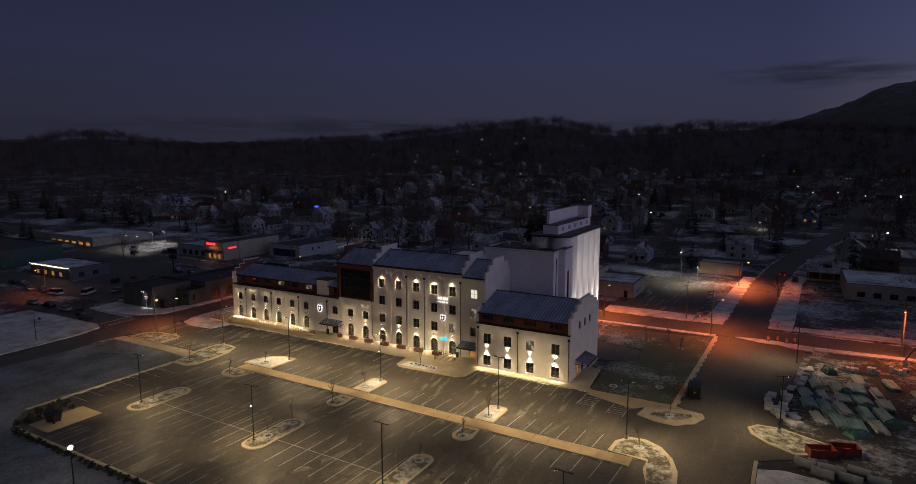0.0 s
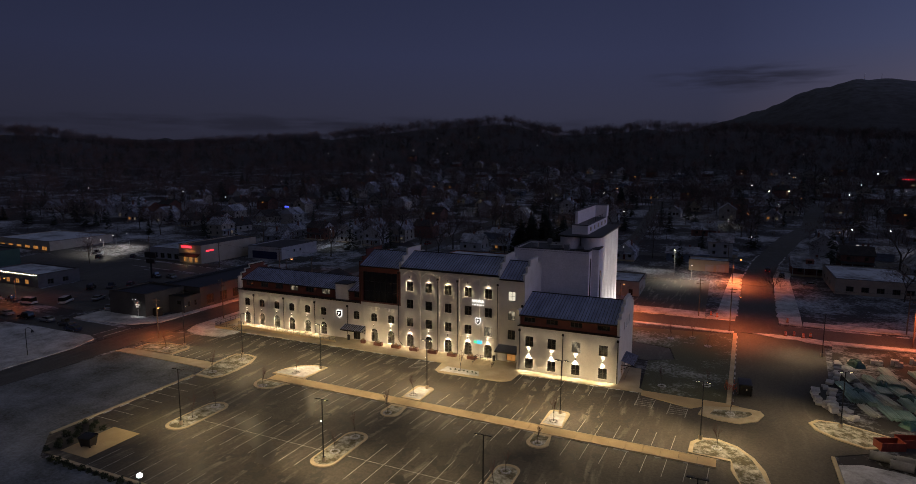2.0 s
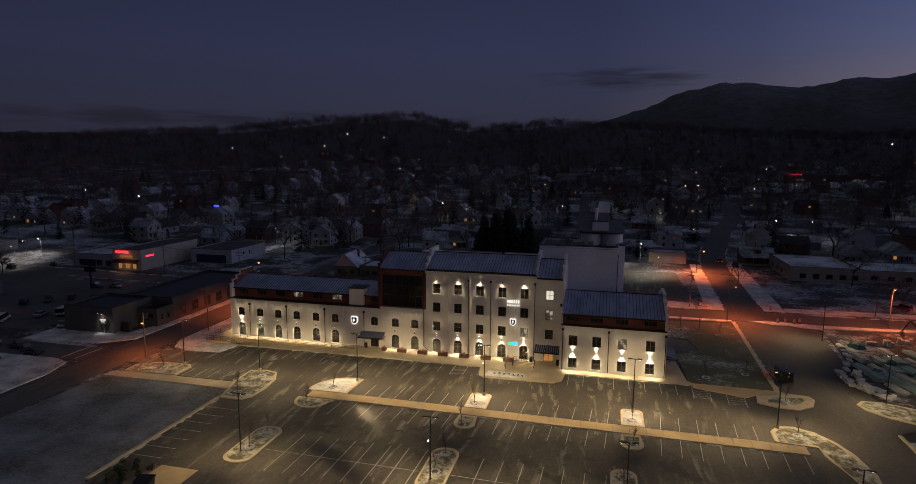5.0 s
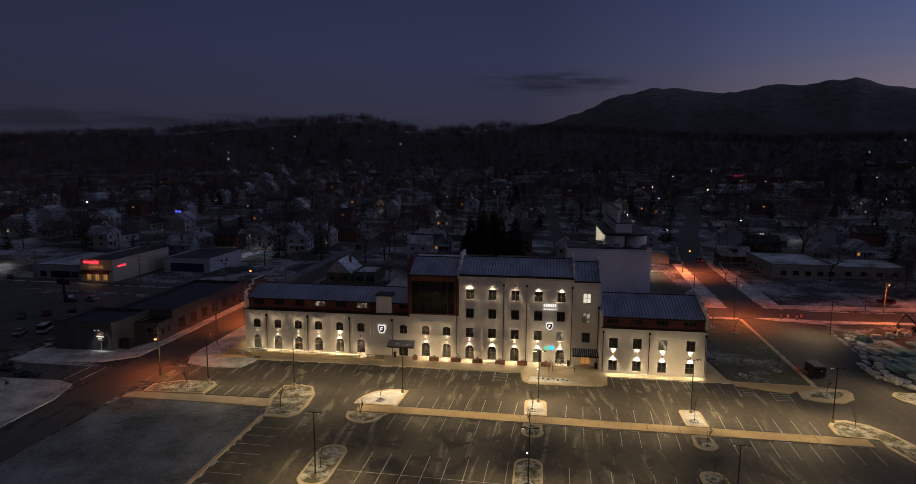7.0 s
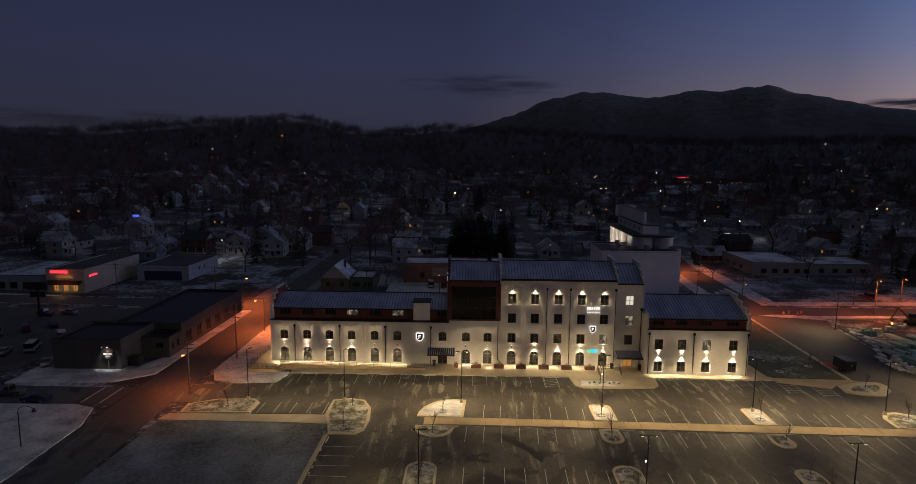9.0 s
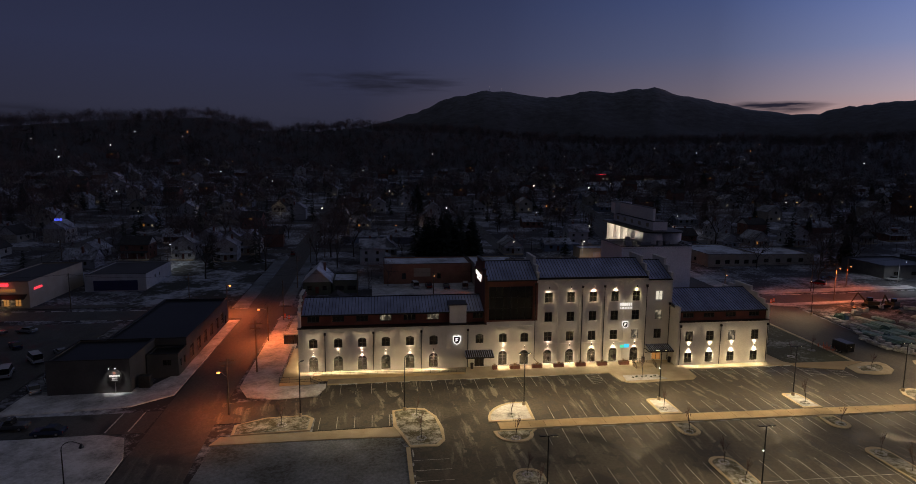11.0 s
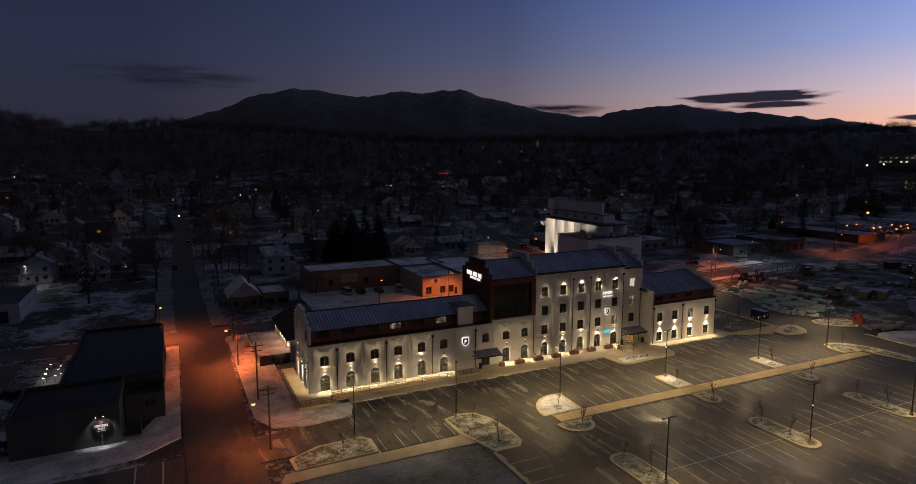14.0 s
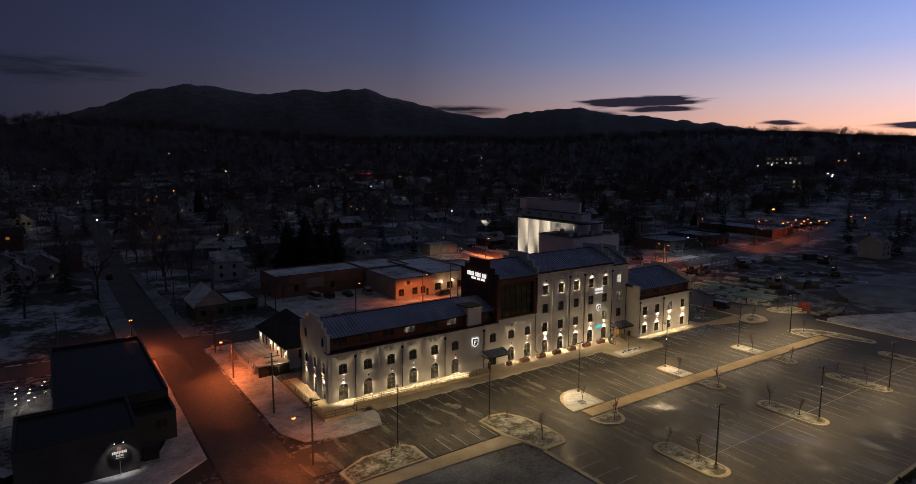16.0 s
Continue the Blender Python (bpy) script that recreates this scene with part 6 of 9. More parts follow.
# ---- planters, bins, bushes and small trees by the mill ----
def planter(x, y, w=2.0):
    root = thing("planter", (x, y, 0.25), "rust-brown metal planter with dry winter grass", "planter", "planters before the mill")
    bm = bmesh.new()
    for a in ((-w / 2, w / 2, -0.4, -0.35), (-w / 2, w / 2, 0.35, 0.4), (-w / 2, -w / 2 + 0.05, -0.35, 0.35), (w / 2 - 0.05, w / 2, -0.35, 0.35)):
        box(bm, *a, 0, 0.7)
    part("trough", bm, "planter", root)
    bm = bmesh.new()
    box(bm, -w / 2 + 0.05, w / 2 - 0.05, -0.35, 0.35, 0.0, 0.6)
    part("soil", bm, "bark", root)
    bm = bmesh.new()
    rnd = random.Random(int(x * 10))
    for i in range(90):
        a, r = rnd.uniform(0, 6.28), rnd.uniform(0.0, 0.3)
        p = Vector((r * math.cos(a), r * math.sin(a) * 0.8, 0.55))
        q = p + Vector((math.cos(a) * rnd.uniform(0.05, 0.35), math.sin(a) * rnd.uniform(0.05, 0.3), rnd.uniform(0.35, 0.75)))
        s = Vector((-math.sin(a), math.cos(a), 0)) * 0.035
        bm.faces.new([bm.verts.new(v) for v in (p - s, p + s, q)])
    tagged(part("grass", bm, "dry_grass", root), kind="stuff")


for x in (-89.9, -85.4, -81.0, -76.5, -72.0, -67.4):
    planter(x, 103.3)
planter(-93.9, 103.4, 0.9)


def litter_bin(x, y):
    root = thing("litter_bin", (x, y, 0.25), "dark metal litter bin beside a door", "bin")
    bm = bmesh.new()
    tube(bm, (0, 0, 0), (0, 0, 1.0), 0.3, 0.33, 14)
    part("drum", bm, "black", root)
    bm = bmesh.new()
    tube(bm, (0, 0, 1.0), (0, 0, 1.12), 0.36, 0.28, 14)
    part("lid", bm, "trim", root)


litter_bin(-98.3, 104.2)
litter_bin(-62.9, 104.2)
litter_bin(-56.0 - 1.6, 103.5)
stairs = thing("entrance_steps", (0, 0, 0), "concrete steps with dark metal handrails", "steps")
for i in range(5):
    bm = bmesh.new()
    box(bm, -66.0, -62.0, 100.4 + 0.35 * i, 100.75 + 0.35 * i, 0.1, 0.3 + 0.14 * i)
    part("step", bm, "pave", stairs)
railing([(-66.1, 100.2, 0.25), (-66.1, 102.2, 0.8), (-63.0, 102.2, 0.8)], stairs, 0.95, 0.5)
railing([(-61.9, 100.2, 0.25), (-61.9, 102.2, 0.8)], stairs, 0.95, 0.5)


def shrub_mesh(seed, r=0.5, h=0.8, n=160):
    rnd = random.Random(seed)
    bm = bmesh.new()
    for i in range(n):
        a, b = rnd.uniform(0, 6.283), math.acos(rnd.uniform(-0.2, 1))
        k = rnd.uniform(0.55, 1.0) * (0.85 + 0.3 * noise.noise(Vector((math.cos(a) * 2, math.sin(a) * 2, seed))))
        p = Vector((math.cos(a) * math.sin(b) * r * k, math.sin(a) * math.sin(b) * r * k, max(0.04, math.cos(b) * h * k + 0.1)))
        s = rnd.uniform(0.10, 0.2)
        q = [p + Vector((rnd.uniform(-s, s), rnd.uniform(-s, s), rnd.uniform(-s, s))) for _ in range(3)]
        bm.faces.new([bm.verts.new(v) for v in q])
    tube(bm, (0, 0, -0.1), (0, 0, h * 0.5), 0.05, n=5)
    me = bpy.data.meshes.new("shrub")
    bm.to_mesh(me)
    bm.free()
    me.materials.append(M["shrub"])
    return me


SHRUBS = [shrub_mesh(s) for s in range(4)]


def shrub(x, y, s=1.0, label="dark evergreen shrub in a row on snow", group="hedge shrubs"):
    ob = new("shrub", SHRUBS[int(abs(x * 7 + y * 3)) % 4])
    ob.matrix_world = Matrix.Translation((x, y, land(x, y) + 0.12)) @ Matrix.Rotation(x * 3.1, 4, "Z") @ Matrix.Diagonal((s, s, s, 1))
    return tagged(ob, label, "shrub", group)


rnd = random.Random(5)
for i in range(60):
    shrub(-104.0 + 1.55 * i, 40.55 + rnd.uniform(-0.15, 0.15), rnd.uniform(0.8, 1.2))
for x, y in ((-107.6, 42.3), (-107.0, 43.6), (-108.4, 44.6), (-106.9, 45.2), (-109.4, 46.4), (-107.9, 46.9), (-109.0, 48.0), (-106.8, 48.4), (-110.4, 48.9), (-108.2, 49.6), (-106.4, 50.0), (-111.0, 50.4), (-109.3, 51.0)):
    shrub(x, y, rnd.uniform(0.9, 1.25), "dark evergreen shrub in a snowed bed", "shrubs of the corner bed")
for i in range(7):
    shrub(-68.8 + 0.9 * i, 95.7 + 0.3 * (i % 2), 0.55, "small green shrub in a snowed bed", "shrubs before the entrance")


def twig_cloud(r, n, base, h, wide, w0, w1, lobes=6):
    """Corners of n thin twigs that fill an uneven crown of rounded lobes: an array of n x 3 x 3."""
    up = r.uniform(0.42, 0.8, lobes)
    ang = r.uniform(0, 2 * np.pi, lobes)
    out = r.uniform(0.2, 0.62, lobes) * (1.15 - 0.6 * up)
    mid = np.stack([np.cos(ang) * out * h * wide * 1.6, np.sin(ang) * out * h * wide * 1.6, up * h], 1)
    size = r.uniform(0.45, 0.75, lobes) * h * wide
    k = r.integers(0, lobes, n)
    d = r.normal(size=(n, 3))
    d /= np.linalg.norm(d, axis=1)[:, None]
    p = mid[k] + d * (size[k] * r.uniform(0.12, 1.0, n) ** 0.6)[:, None] * (1, 1, 1.1)
    p[:, 2] = np.clip(p[:, 2], 0.24 * h, 0.97 * h)
    way = p - (0, 0, 0.3 * h)
    way = way / np.linalg.norm(way, axis=1)[:, None] + r.normal(scale=0.45, size=(n, 3)) + (0, 0, 0.15)
    way /= np.linalg.norm(way, axis=1)[:, None]
    side = np.cross(way, r.normal(size=(n, 3)))
    side /= np.linalg.norm(side, axis=1)[:, None] + 1e-9
    side *= r.uniform(w0, w1, n)[:, None]
    tip = p + way * (r.uniform(0.07, 0.15, n) * h)[:, None]
    return np.stack([p - side, p + side, tip], 1) + base


def mesh_of(name, tris, mat):
    """One mesh from an array of triangles."""
    n = len(tris)
    me = bpy.data.meshes.new(name)
    me.vertices.add(n * 3)
    me.vertices.foreach_set("co", np.ascontiguousarray(tris, dtype=np.float32).ravel())
    me.loops.add(n * 3)
    me.loops.foreach_set("vertex_index", np.arange(n * 3, dtype=np.int32))
    me.polygons.add(n)
    me.polygons.foreach_set("loop_start", np.arange(0, n * 3, 3, dtype=np.int32))
    me.update(calc_edges=True)
    me.materials.append(M[mat])
    return me


def branch(bm_t, bm_c, p, d, length, r, depth, rnd, spread, bits):
    q = p + d * length
    tube(bm_t if depth > bits else bm_c, p, q, r, r * 0.62, 6 if depth > 2 else (4 if depth > 1 else 3), False)
    if depth == 0:
        return
    n = rnd.choice((3, 4)) if depth > 1 else 4
    for i in range(n):
        a = rnd.uniform(0, 6.283)
        o = d.orthogonal().normalized()
        o.rotate(Matrix.Rotation(a, 3, d))
        nd = (d + o * rnd.uniform(0.35, spread) + Vector((0, 0, 0.16))).normalized()
        k = rnd.uniform(0.55, 1.0)
        branch(bm_t, bm_c, p + d * length * k, nd, length * rnd.uniform(0.58, 0.8), r * 0.58, depth - 1, rnd, spread, bits)


def tree_proto(name, seed, height, depth, label, category="tree", trunk_mat="bark", crown_mat="twig", spread=0.85, group="bare trees", r=None, fine=0):
    rnd = random.Random(seed)
    a, b = bmesh.new(), bmesh.new()
    branch(a, a if fine else b, Vector((0, 0, -0.3)), Vector((rnd.uniform(-0.05, 0.05), rnd.uniform(-0.05, 0.05), 1)).normalized(), height * 0.36, r or height * 0.017, depth, rnd, spread, depth - 2)
    root = part(name, a, trunk_mat)
    tagged(root, label, category, group)
    if not fine:
        part("crown", b, crown_mat, root)
    else:
        b.free()
        crown = new("crown", mesh_of("crown", twig_cloud(np.random.default_rng(seed), fine, (0, 0, 0), height, 0.42, 0.012, 0.035, 8), crown_mat))
        crown.parent = root
    return root


def conifer_proto(seed, height, label):
    rnd = random.Random(seed)
    bm = bmesh.new()
    tube(bm, (0, 0, -0.3), (0, 0, height * 0.97), height * 0.02, 0.02, 7)
    root = part("conifer", bm, "bark")
    tagged(root, label, "tree", "conifers")
    bm = bmesh.new()
    n = int(height * 46)
    for i in range(n):
        k = rnd.uniform(0.06, 1.0)
        z = height * k
        rr = (1 - k) ** 0.8 * height * 0.24 * rnd.uniform(0.55, 1.1) + 0.12
        a = rnd.uniform(0, 6.283)
        d = Vector((math.cos(a), math.sin(a), -0.28))
        s = Vector((-math.sin(a), math.cos(a), 0)) * rr * rnd.uniform(0.12, 0.24)
        p = Vector((0, 0, z)) + d * rr * 0.15
        q = Vector((0, 0, z)) + d * rr
        bm.faces.new([bm.verts.new(v) for v in (p - s * 0.5, p + s * 0.5, q + s * 0.35, q - s * 0.35)])
        bm.faces.new([bm.verts.new(v) for v in (p + Vector((0, 0, -0.12)) * rr, q + s * 0.8, q + Vector((0, 0, -0.2 * rr)) - s * 0.8)])
    part("crown", bm, "conifer", root)
    return root


small_tree = tree_proto("young_tree", 3, 3.6, 3, "young bare tree in a snowed island", spread=0.55, group="young trees of the car park", r=0.05)
spots = [(-96.5, 74.0), (-95.4, 82.0), (-69.8, 73.0), (-69.6, 81.6), (-44.4, 72.8), (-44.2, 81.2), (-20.4, 82.0), (-97.4, 63.6), (-97.2, 58.6), (-69.8, 63.6), (-69.9, 58.6), (-46.0, 63.4), (-45.9, 58.4), (-22.4, 63.2), (-110.6, 83.6), (-110.4, 75.6), (-131.5, 83.0), (-18.6, 95.6), (-66.8, 96.0), (-30.0, 104.0), (-22.5, 107.5), (-23.0, 133.0), (-31.0, 136.0), (-26.5, 138.5)]
copies = [small_tree] + [None] * (len(spots) - 1)
small_tree.matrix_world = Matrix.Translation((*spots[0], 0.24))
for i, (x, y) in enumerate(spots[1:]):
    s = 0.85 + 0.35 * ((i * 37) % 10) / 10
    c = copy_thing(small_tree, Matrix.Translation((x, y, land(x, y) + 0.2)) @ Matrix.Rotation(i * 1.9, 4, "Z"))
    c.scale = (s * 0.85, s * 0.85, s * 1.45)
small_tree.scale = (0.85, 0.85, 1.45)
for x, y in spots:
    bm = bmesh.new()
    n, m_ring = 22, 5
    ring = []
    for i in range(n):
        a = 6.283 * i / n
        rr = 0.62 + 0.1 * math.sin(i * 2.7 + x)
        ring.append([bm.verts.new(((rr + 0.12 * math.cos(6.283 * q / m_ring)) * math.cos(a), (rr + 0.12 * math.cos(6.283 * q / m_ring)) * math.sin(a), 0.1 * math.sin(6.283 * q / m_ring))) for q in range(m_ring)])
    for i in range(n):
        for q in range(m_ring):
            bm.faces.new((ring[i][q], ring[(i + 1) % n][q], ring[(i + 1) % n][(q + 1) % m_ring], ring[i][(q + 1) % m_ring]))
    ob = part("mulch_ring", bm, "snow")
    ob.matrix_world = Matrix.Translation((x, y, land(x, y) + 0.27))
    tagged(ob, "ring of packed snow round a young tree", "snow ring", "snow rings of young trees")

# globe lamp by the south bank
root = thing("globe_lamp", (-81.2, 36.6, 0.1), "dark post lamp with a lit white globe", "street lamp")
bm = bmesh.new()
tube(bm, (0, 0, -0.2), (0, 0, 4.8), 0.09, 0.06, 10)
part("post", bm, "black", root)
bm = bmesh.new()
bmesh.ops.create_uvsphere(bm, u_segments=14, v_segments=9, radius=0.3)
bmesh.ops.translate(bm, verts=bm.verts, vec=(0, 0, 5.1))
part("globe", bm, "bulb_white", root)
lamp("globe_light", "POINT", (-81.2, 36.6, 5.6), 160, (0.95, 0.97, 1.0), size=0.3)


# bin, trailer, safety fence, barrels
def trailer(x, y, rz, label):
    root = thing("cargo_trailer", (x, y, 0.1), label, "trailer", rz=rz)
    bm = bmesh.new()
    box(bm, -1.1, 1.1, -1.9, 1.9, 0.55, 2.5)
    part("body", bevelled(bm, 0.08, 2), "black", root)
    bm = bmesh.new()
    box(bm, -0.95, 0.95, -1.96, -1.89, 0.65, 2.35)
    part("rear_door", bevelled(bm, 0.02), "car_black", root)
    for sx in (-1.0, 1.0):
        for sy in (-0.45, 0.45):
            bm = bmesh.new()
            tube(bm, (sx - 0.1, sy, 0.36), (sx + 0.1, sy, 0.36), 0.36, n=16)
            wheel = part("wheel", bm, "rubber", root)
            bm = bmesh.new()
            tube(bm, (sx - 0.12, sy, 0.36), (sx + 0.12, sy, 0.36), 0.2, n=12)
            part("rim", bm, "steel", wheel)
    bm = bmesh.new()
    tube(bm, (-0.5, 1.9, 0.6), (0, 3.1, 0.5), 0.05, n=6)
    tube(bm, (0.5, 1.9, 0.6), (0, 3.1, 0.5), 0.05, n=6)
    part("drawbar", bm, "steel", root)
    bm = bmesh.new()
    box(bm, 0.05, 0.25, -1.99, -1.95, 1.55, 1.75)
    part("label_plate", bm, "block", root)


trailer(-16.3, 105.9, 4, "black enclosed cargo trailer parked on asphalt")
root = thing("waste_container", (-103.4, 45.6, 0.13), "black wheeled waste container on a concrete pad", "container", rz=12)
bm = bmesh.new()
v = [bm.verts.new(c) for c in ((-0.85, -0.6, 0.2), (0.85, -0.6, 0.2), (0.85, 0.6, 0.2), (-0.85, 0.6, 0.2), (-1.0, -0.8, 1.45), (1.0, -0.8, 1.45), (1.0, 0.8, 1.45), (-1.0, 0.8, 1.45))]
for f in BOX:
    bm.faces.new([v[i] for i in f])
part("body", bevelled(bm, 0.04), "black", root)
bm = bmesh.new()
extrude_x(bm, [(-0.85, 1.45), (0.85, 1.45), (0.8, 1.7), (-0.4, 1.62)], -1.03, 1.03)
part("lid", bm, "car_black", root)
for sx in (-0.7, 0.7):
    for sy in (-0.5, 0.5):
        bm = bmesh.new()
        tube(bm, (sx - 0.05, sy, 0.1), (sx + 0.05, sy, 0.1), 0.1, n=10)
        part("wheel", bm, "rubber", root)
fence = thing("safety_fence", (0, 0, 0), "loose heap of orange safety netting beside a trailer", "fence")
rnd = random.Random(8)
for i in range(34):
    bm = bmesh.new()
    x, y = -19.4 + rnd.uniform(0, 2.2), 107.6 + rnd.uniform(-1.0, 2.2)
    tube(bm, (x, y, 0.1), (x + rnd.uniform(-0.5, 0.5), y + rnd.uniform(-0.4, 0.4), rnd.uniform(0.6, 1.3)), 0.035, n=4)
    part("strand", bm, "orange", fence)


def barrel(x, y):
    root = thing("traffic_barrel", (x, y, land(x, y) + 0.2), "orange traffic barrel with pale bands", "barrel", "traffic barrels by the street")
    bm = bmesh.new()
    tube(bm, (0, 0, 0), (0, 0, 1.0), 0.3, 0.22, 12)
    part("drum", bm, "orange", root)
    for z in (0.35, 0.65):
        bm = bmesh.new()
        tube(bm, (0, 0, z), (0, 0, z + 0.13), 0.3 - 0.08 * z + 0.01, 0.3 - 0.08 * (z + 0.13) + 0.01, 12)
        part("band", bm, "block", root)
    bm = bmesh.new()
    tube(bm, (0, 0, -0.05), (0, 0, 0.06), 0.42, n=12)
    part("base", bm, "rubber", root)


for x, y in ((-6.5, 149.6), (-4.6, 150.4), (-2.8, 149.4), (-1.2, 150.6), (-5.0, 163.0), (-140.2, 148.5), (-139.0, 147.0), (-21.5, 161.5), (-23.0, 162.6)):
    barrel(x, y)

# ---- storage yard ----
rnd = random.Random(21)


def pipe_stack(x, y, rz, count, rows_n, length, r, mat, label):
    root = thing("pipe_stack", (x, y, land(x, y) + 0.13), label, "pipes", "pipe stacks of the yard", rz=rz)
    bm = bmesh.new()
    n = 10
    ra = [[bm.verts.new((k * length / 2, math.cos(6.283 * i / n) * r * s, math.sin(6.283 * i / n) * r * s)) for i in range(n)] for k in (-1, 1) for s in (1, 0.86)]
    for i in range(n):
        j = (i + 1) % n
        bm.faces.new((ra[0][i], ra[0][j], ra[2][j], ra[2][i]))
        bm.faces.new((ra[1][j], ra[1][i], ra[3][i], ra[3][j]))
        bm.faces.new((ra[0][j], ra[0][i], ra[1][i], ra[1][j]))
        bm.faces.new((ra[2][i], ra[2][j], ra[3][j], ra[3][i]))
    me = bpy.data.meshes.new("pipe")
    bm.to_mesh(me)
    bm.free()
    me.materials.append(M[mat])
    for row in range(rows_n):
        for i in range(count - row):
            shared("pipe", me, root, Matrix.Translation((rnd.uniform(-0.25, 0.25), (i - (count - row - 1) / 2) * r * 2.05, r + row * r * 1.75)))


for row, (y, xs) in enumerate(((106.0, (2.6, 5.2, 7.8, 10.6)), (111.6, (1.2, 3.6, 6.4, 9.2, 12.0)), (117.2, (0.8, 3.4, 6.2, 9.0, 12.4)), (122.8, (2.4, 5.4, 8.6, 12.0)))):
    for k, x in enumerate(xs):
        mt = "teal_pipe" if (row + k) % 3 else "pale_pipe"
        pipe_stack(x + rnd.uniform(-0.3, 0.3), y + rnd.uniform(-0.6, 0.6), 102 + rnd.uniform(-7, 7), 6 + (k + row) % 3, 2 + (k * 2 + row) % 2, rnd.uniform(4.2, 5.2), rnd.choice((0.13, 0.16, 0.19)), mt, "stack of teal plastic pipes on snowy ground" if mt == "teal_pipe" else "stack of pale pipes on snowy ground")
for x, y, rz, c, rr, r in ((60.0, 144.5, 10, 6, 3, 0.45), (66.5, 143.5, 5, 6, 2, 0.4), (76.0, 141.0, -8, 5, 3, 0.45), (84.0, 138.5, -4, 6, 2, 0.4), (36.5, 118.0, 30, 5, 2, 0.35)):
    pipe_stack(x, y, rz, c, rr, 5.6, r, "pale_pipe", "stack of wide pale pipes in the back of the yard")


for x, y, rz, c, rr, r, mt in ((14.5, 128.5, 100, 6, 2, 0.16, "teal_pipe"), (18.5, 124.0, 104, 6, 2, 0.18, "pale_pipe"), (9.5, 128.8, 98, 6, 2, 0.15, "pale_pipe"), (21.0, 117.0, 96, 5, 2, 0.19, "teal_pipe"), (17.0, 111.5, 101, 6, 2, 0.17, "pale_pipe"), (25.5, 128.0, 92, 5, 2, 0.2, "pale_pipe"), (30.5, 122.0, 99, 5, 2, 0.2, "teal_pipe")):
    pipe_stack(x, y, rz, c, rr, 5.0, r, mt, "stack of teal plastic pipes on snowy ground" if mt == "teal_pipe" else "stack of pale pipes on snowy ground")


def tarp_heap(x, y, sx, sy, h, seed):
    bm = bmesh.new()
    n = 12
    g = {}
    for i in range(n + 1):
        for j in range(n + 1):
            u, w = i / n * 2 - 1, j / n * 2 - 1
            k = max(0.0, (1 - u ** 4) * (1 - w ** 4)) ** 0.6
            g[i, j] = bm.verts.new((u * sx, w * sy, k * h * (0.85 + 0.35 * noise.noise(Vector((u * 2.2 + seed, w * 2.2, seed)))) - 0.1))
    for i in range(n):
        for j in range(n):
            bm.faces.new((g[i, j], g[i + 1, j], g[i + 1, j + 1], g[i, j + 1]))
    ring = [g[i, 0] for i in range(n + 1)] + [g[n, j] for j in range(1, n + 1)] + [g[i, n] for i in range(n - 1, -1, -1)] + [g[0, j] for j in range(n - 1, 0, -1)]
    bm.faces.new(ring[::-1])
    ob = part("tarpaulin", bm, "tarp")
    ob.matrix_world = pose(x, y, 0.14, 0, 0, seed * 37)
    tagged(ob, "dark green tarpaulin over stacked goods", "tarpaulin", "tarpaulins of the yard")


for k, (x, y, sx, sy, h) in enumerate(((2.2, 114.4, 1.1, 0.8, 1.3), (6.8, 120.0, 1.3, 1.0, 1.5), (4.8, 131.6, 1.6, 1.1, 1.6), (9.6, 114.6, 1.2, 0.9, 1.2), (13.0, 109.2, 1.6, 1.2, 1.1), (7.5, 102.4, 2.0, 1.2, 0.9))):
    tarp_heap(x, y, sx, sy, h, k + 1)


def digger(x, y, rz, label):
    """A tracked excavator at rest with its arm folded."""
    root = thing("excavator", (x, y, 0.13), label, "machine", "machines of the yard", rz=rz)
    for s in (-1, 1):
        bm = bmesh.new()
        extrude_x(bm, [(-1.8, 0.35), (-1.5, 0.0), (1.5, 0.0), (1.8, 0.35), (1.5, 0.8), (-1.5, 0.8)], s * 1.1 - 0.28, s * 1.1 + 0.28)
        part("track", bevelled(bm, 0.06), "rubber", root)
    bm = bmesh.new()
    box(bm, -1.25, 1.25, -2.0, 1.1, 0.95, 1.95)
    part("house", bevelled(bm, 0.12, 2), "machine", root)
    bm = bmesh.new()
    box(bm, -1.2, -0.25, -0.3, 1.2, 1.95, 2.95)
    part("cab", bevelled(bm, 0.1), "glass_car", root)
    bm = bmesh.new()
    tube(bm, (0.35, 1.0, 1.7), (0.35, 3.2, 4.0), 0.28, 0.2, 8)
    boom = part("boom", bm, "machine", root)
    bm = bmesh.new()
    tube(bm, (0.35, 3.2, 4.0), (0.35, 4.6, 1.2), 0.2, 0.14, 8)
    part("stick", bm, "machine", boom)
    bm = bmesh.new()
    extrude_x(bm, [(4.2, 1.3), (4.9, 1.2), (4.9, 0.4), (4.4, 0.05), (3.9, 0.4)], -0.1, 0.8)
    part("bucket", bm, "steel", boom)


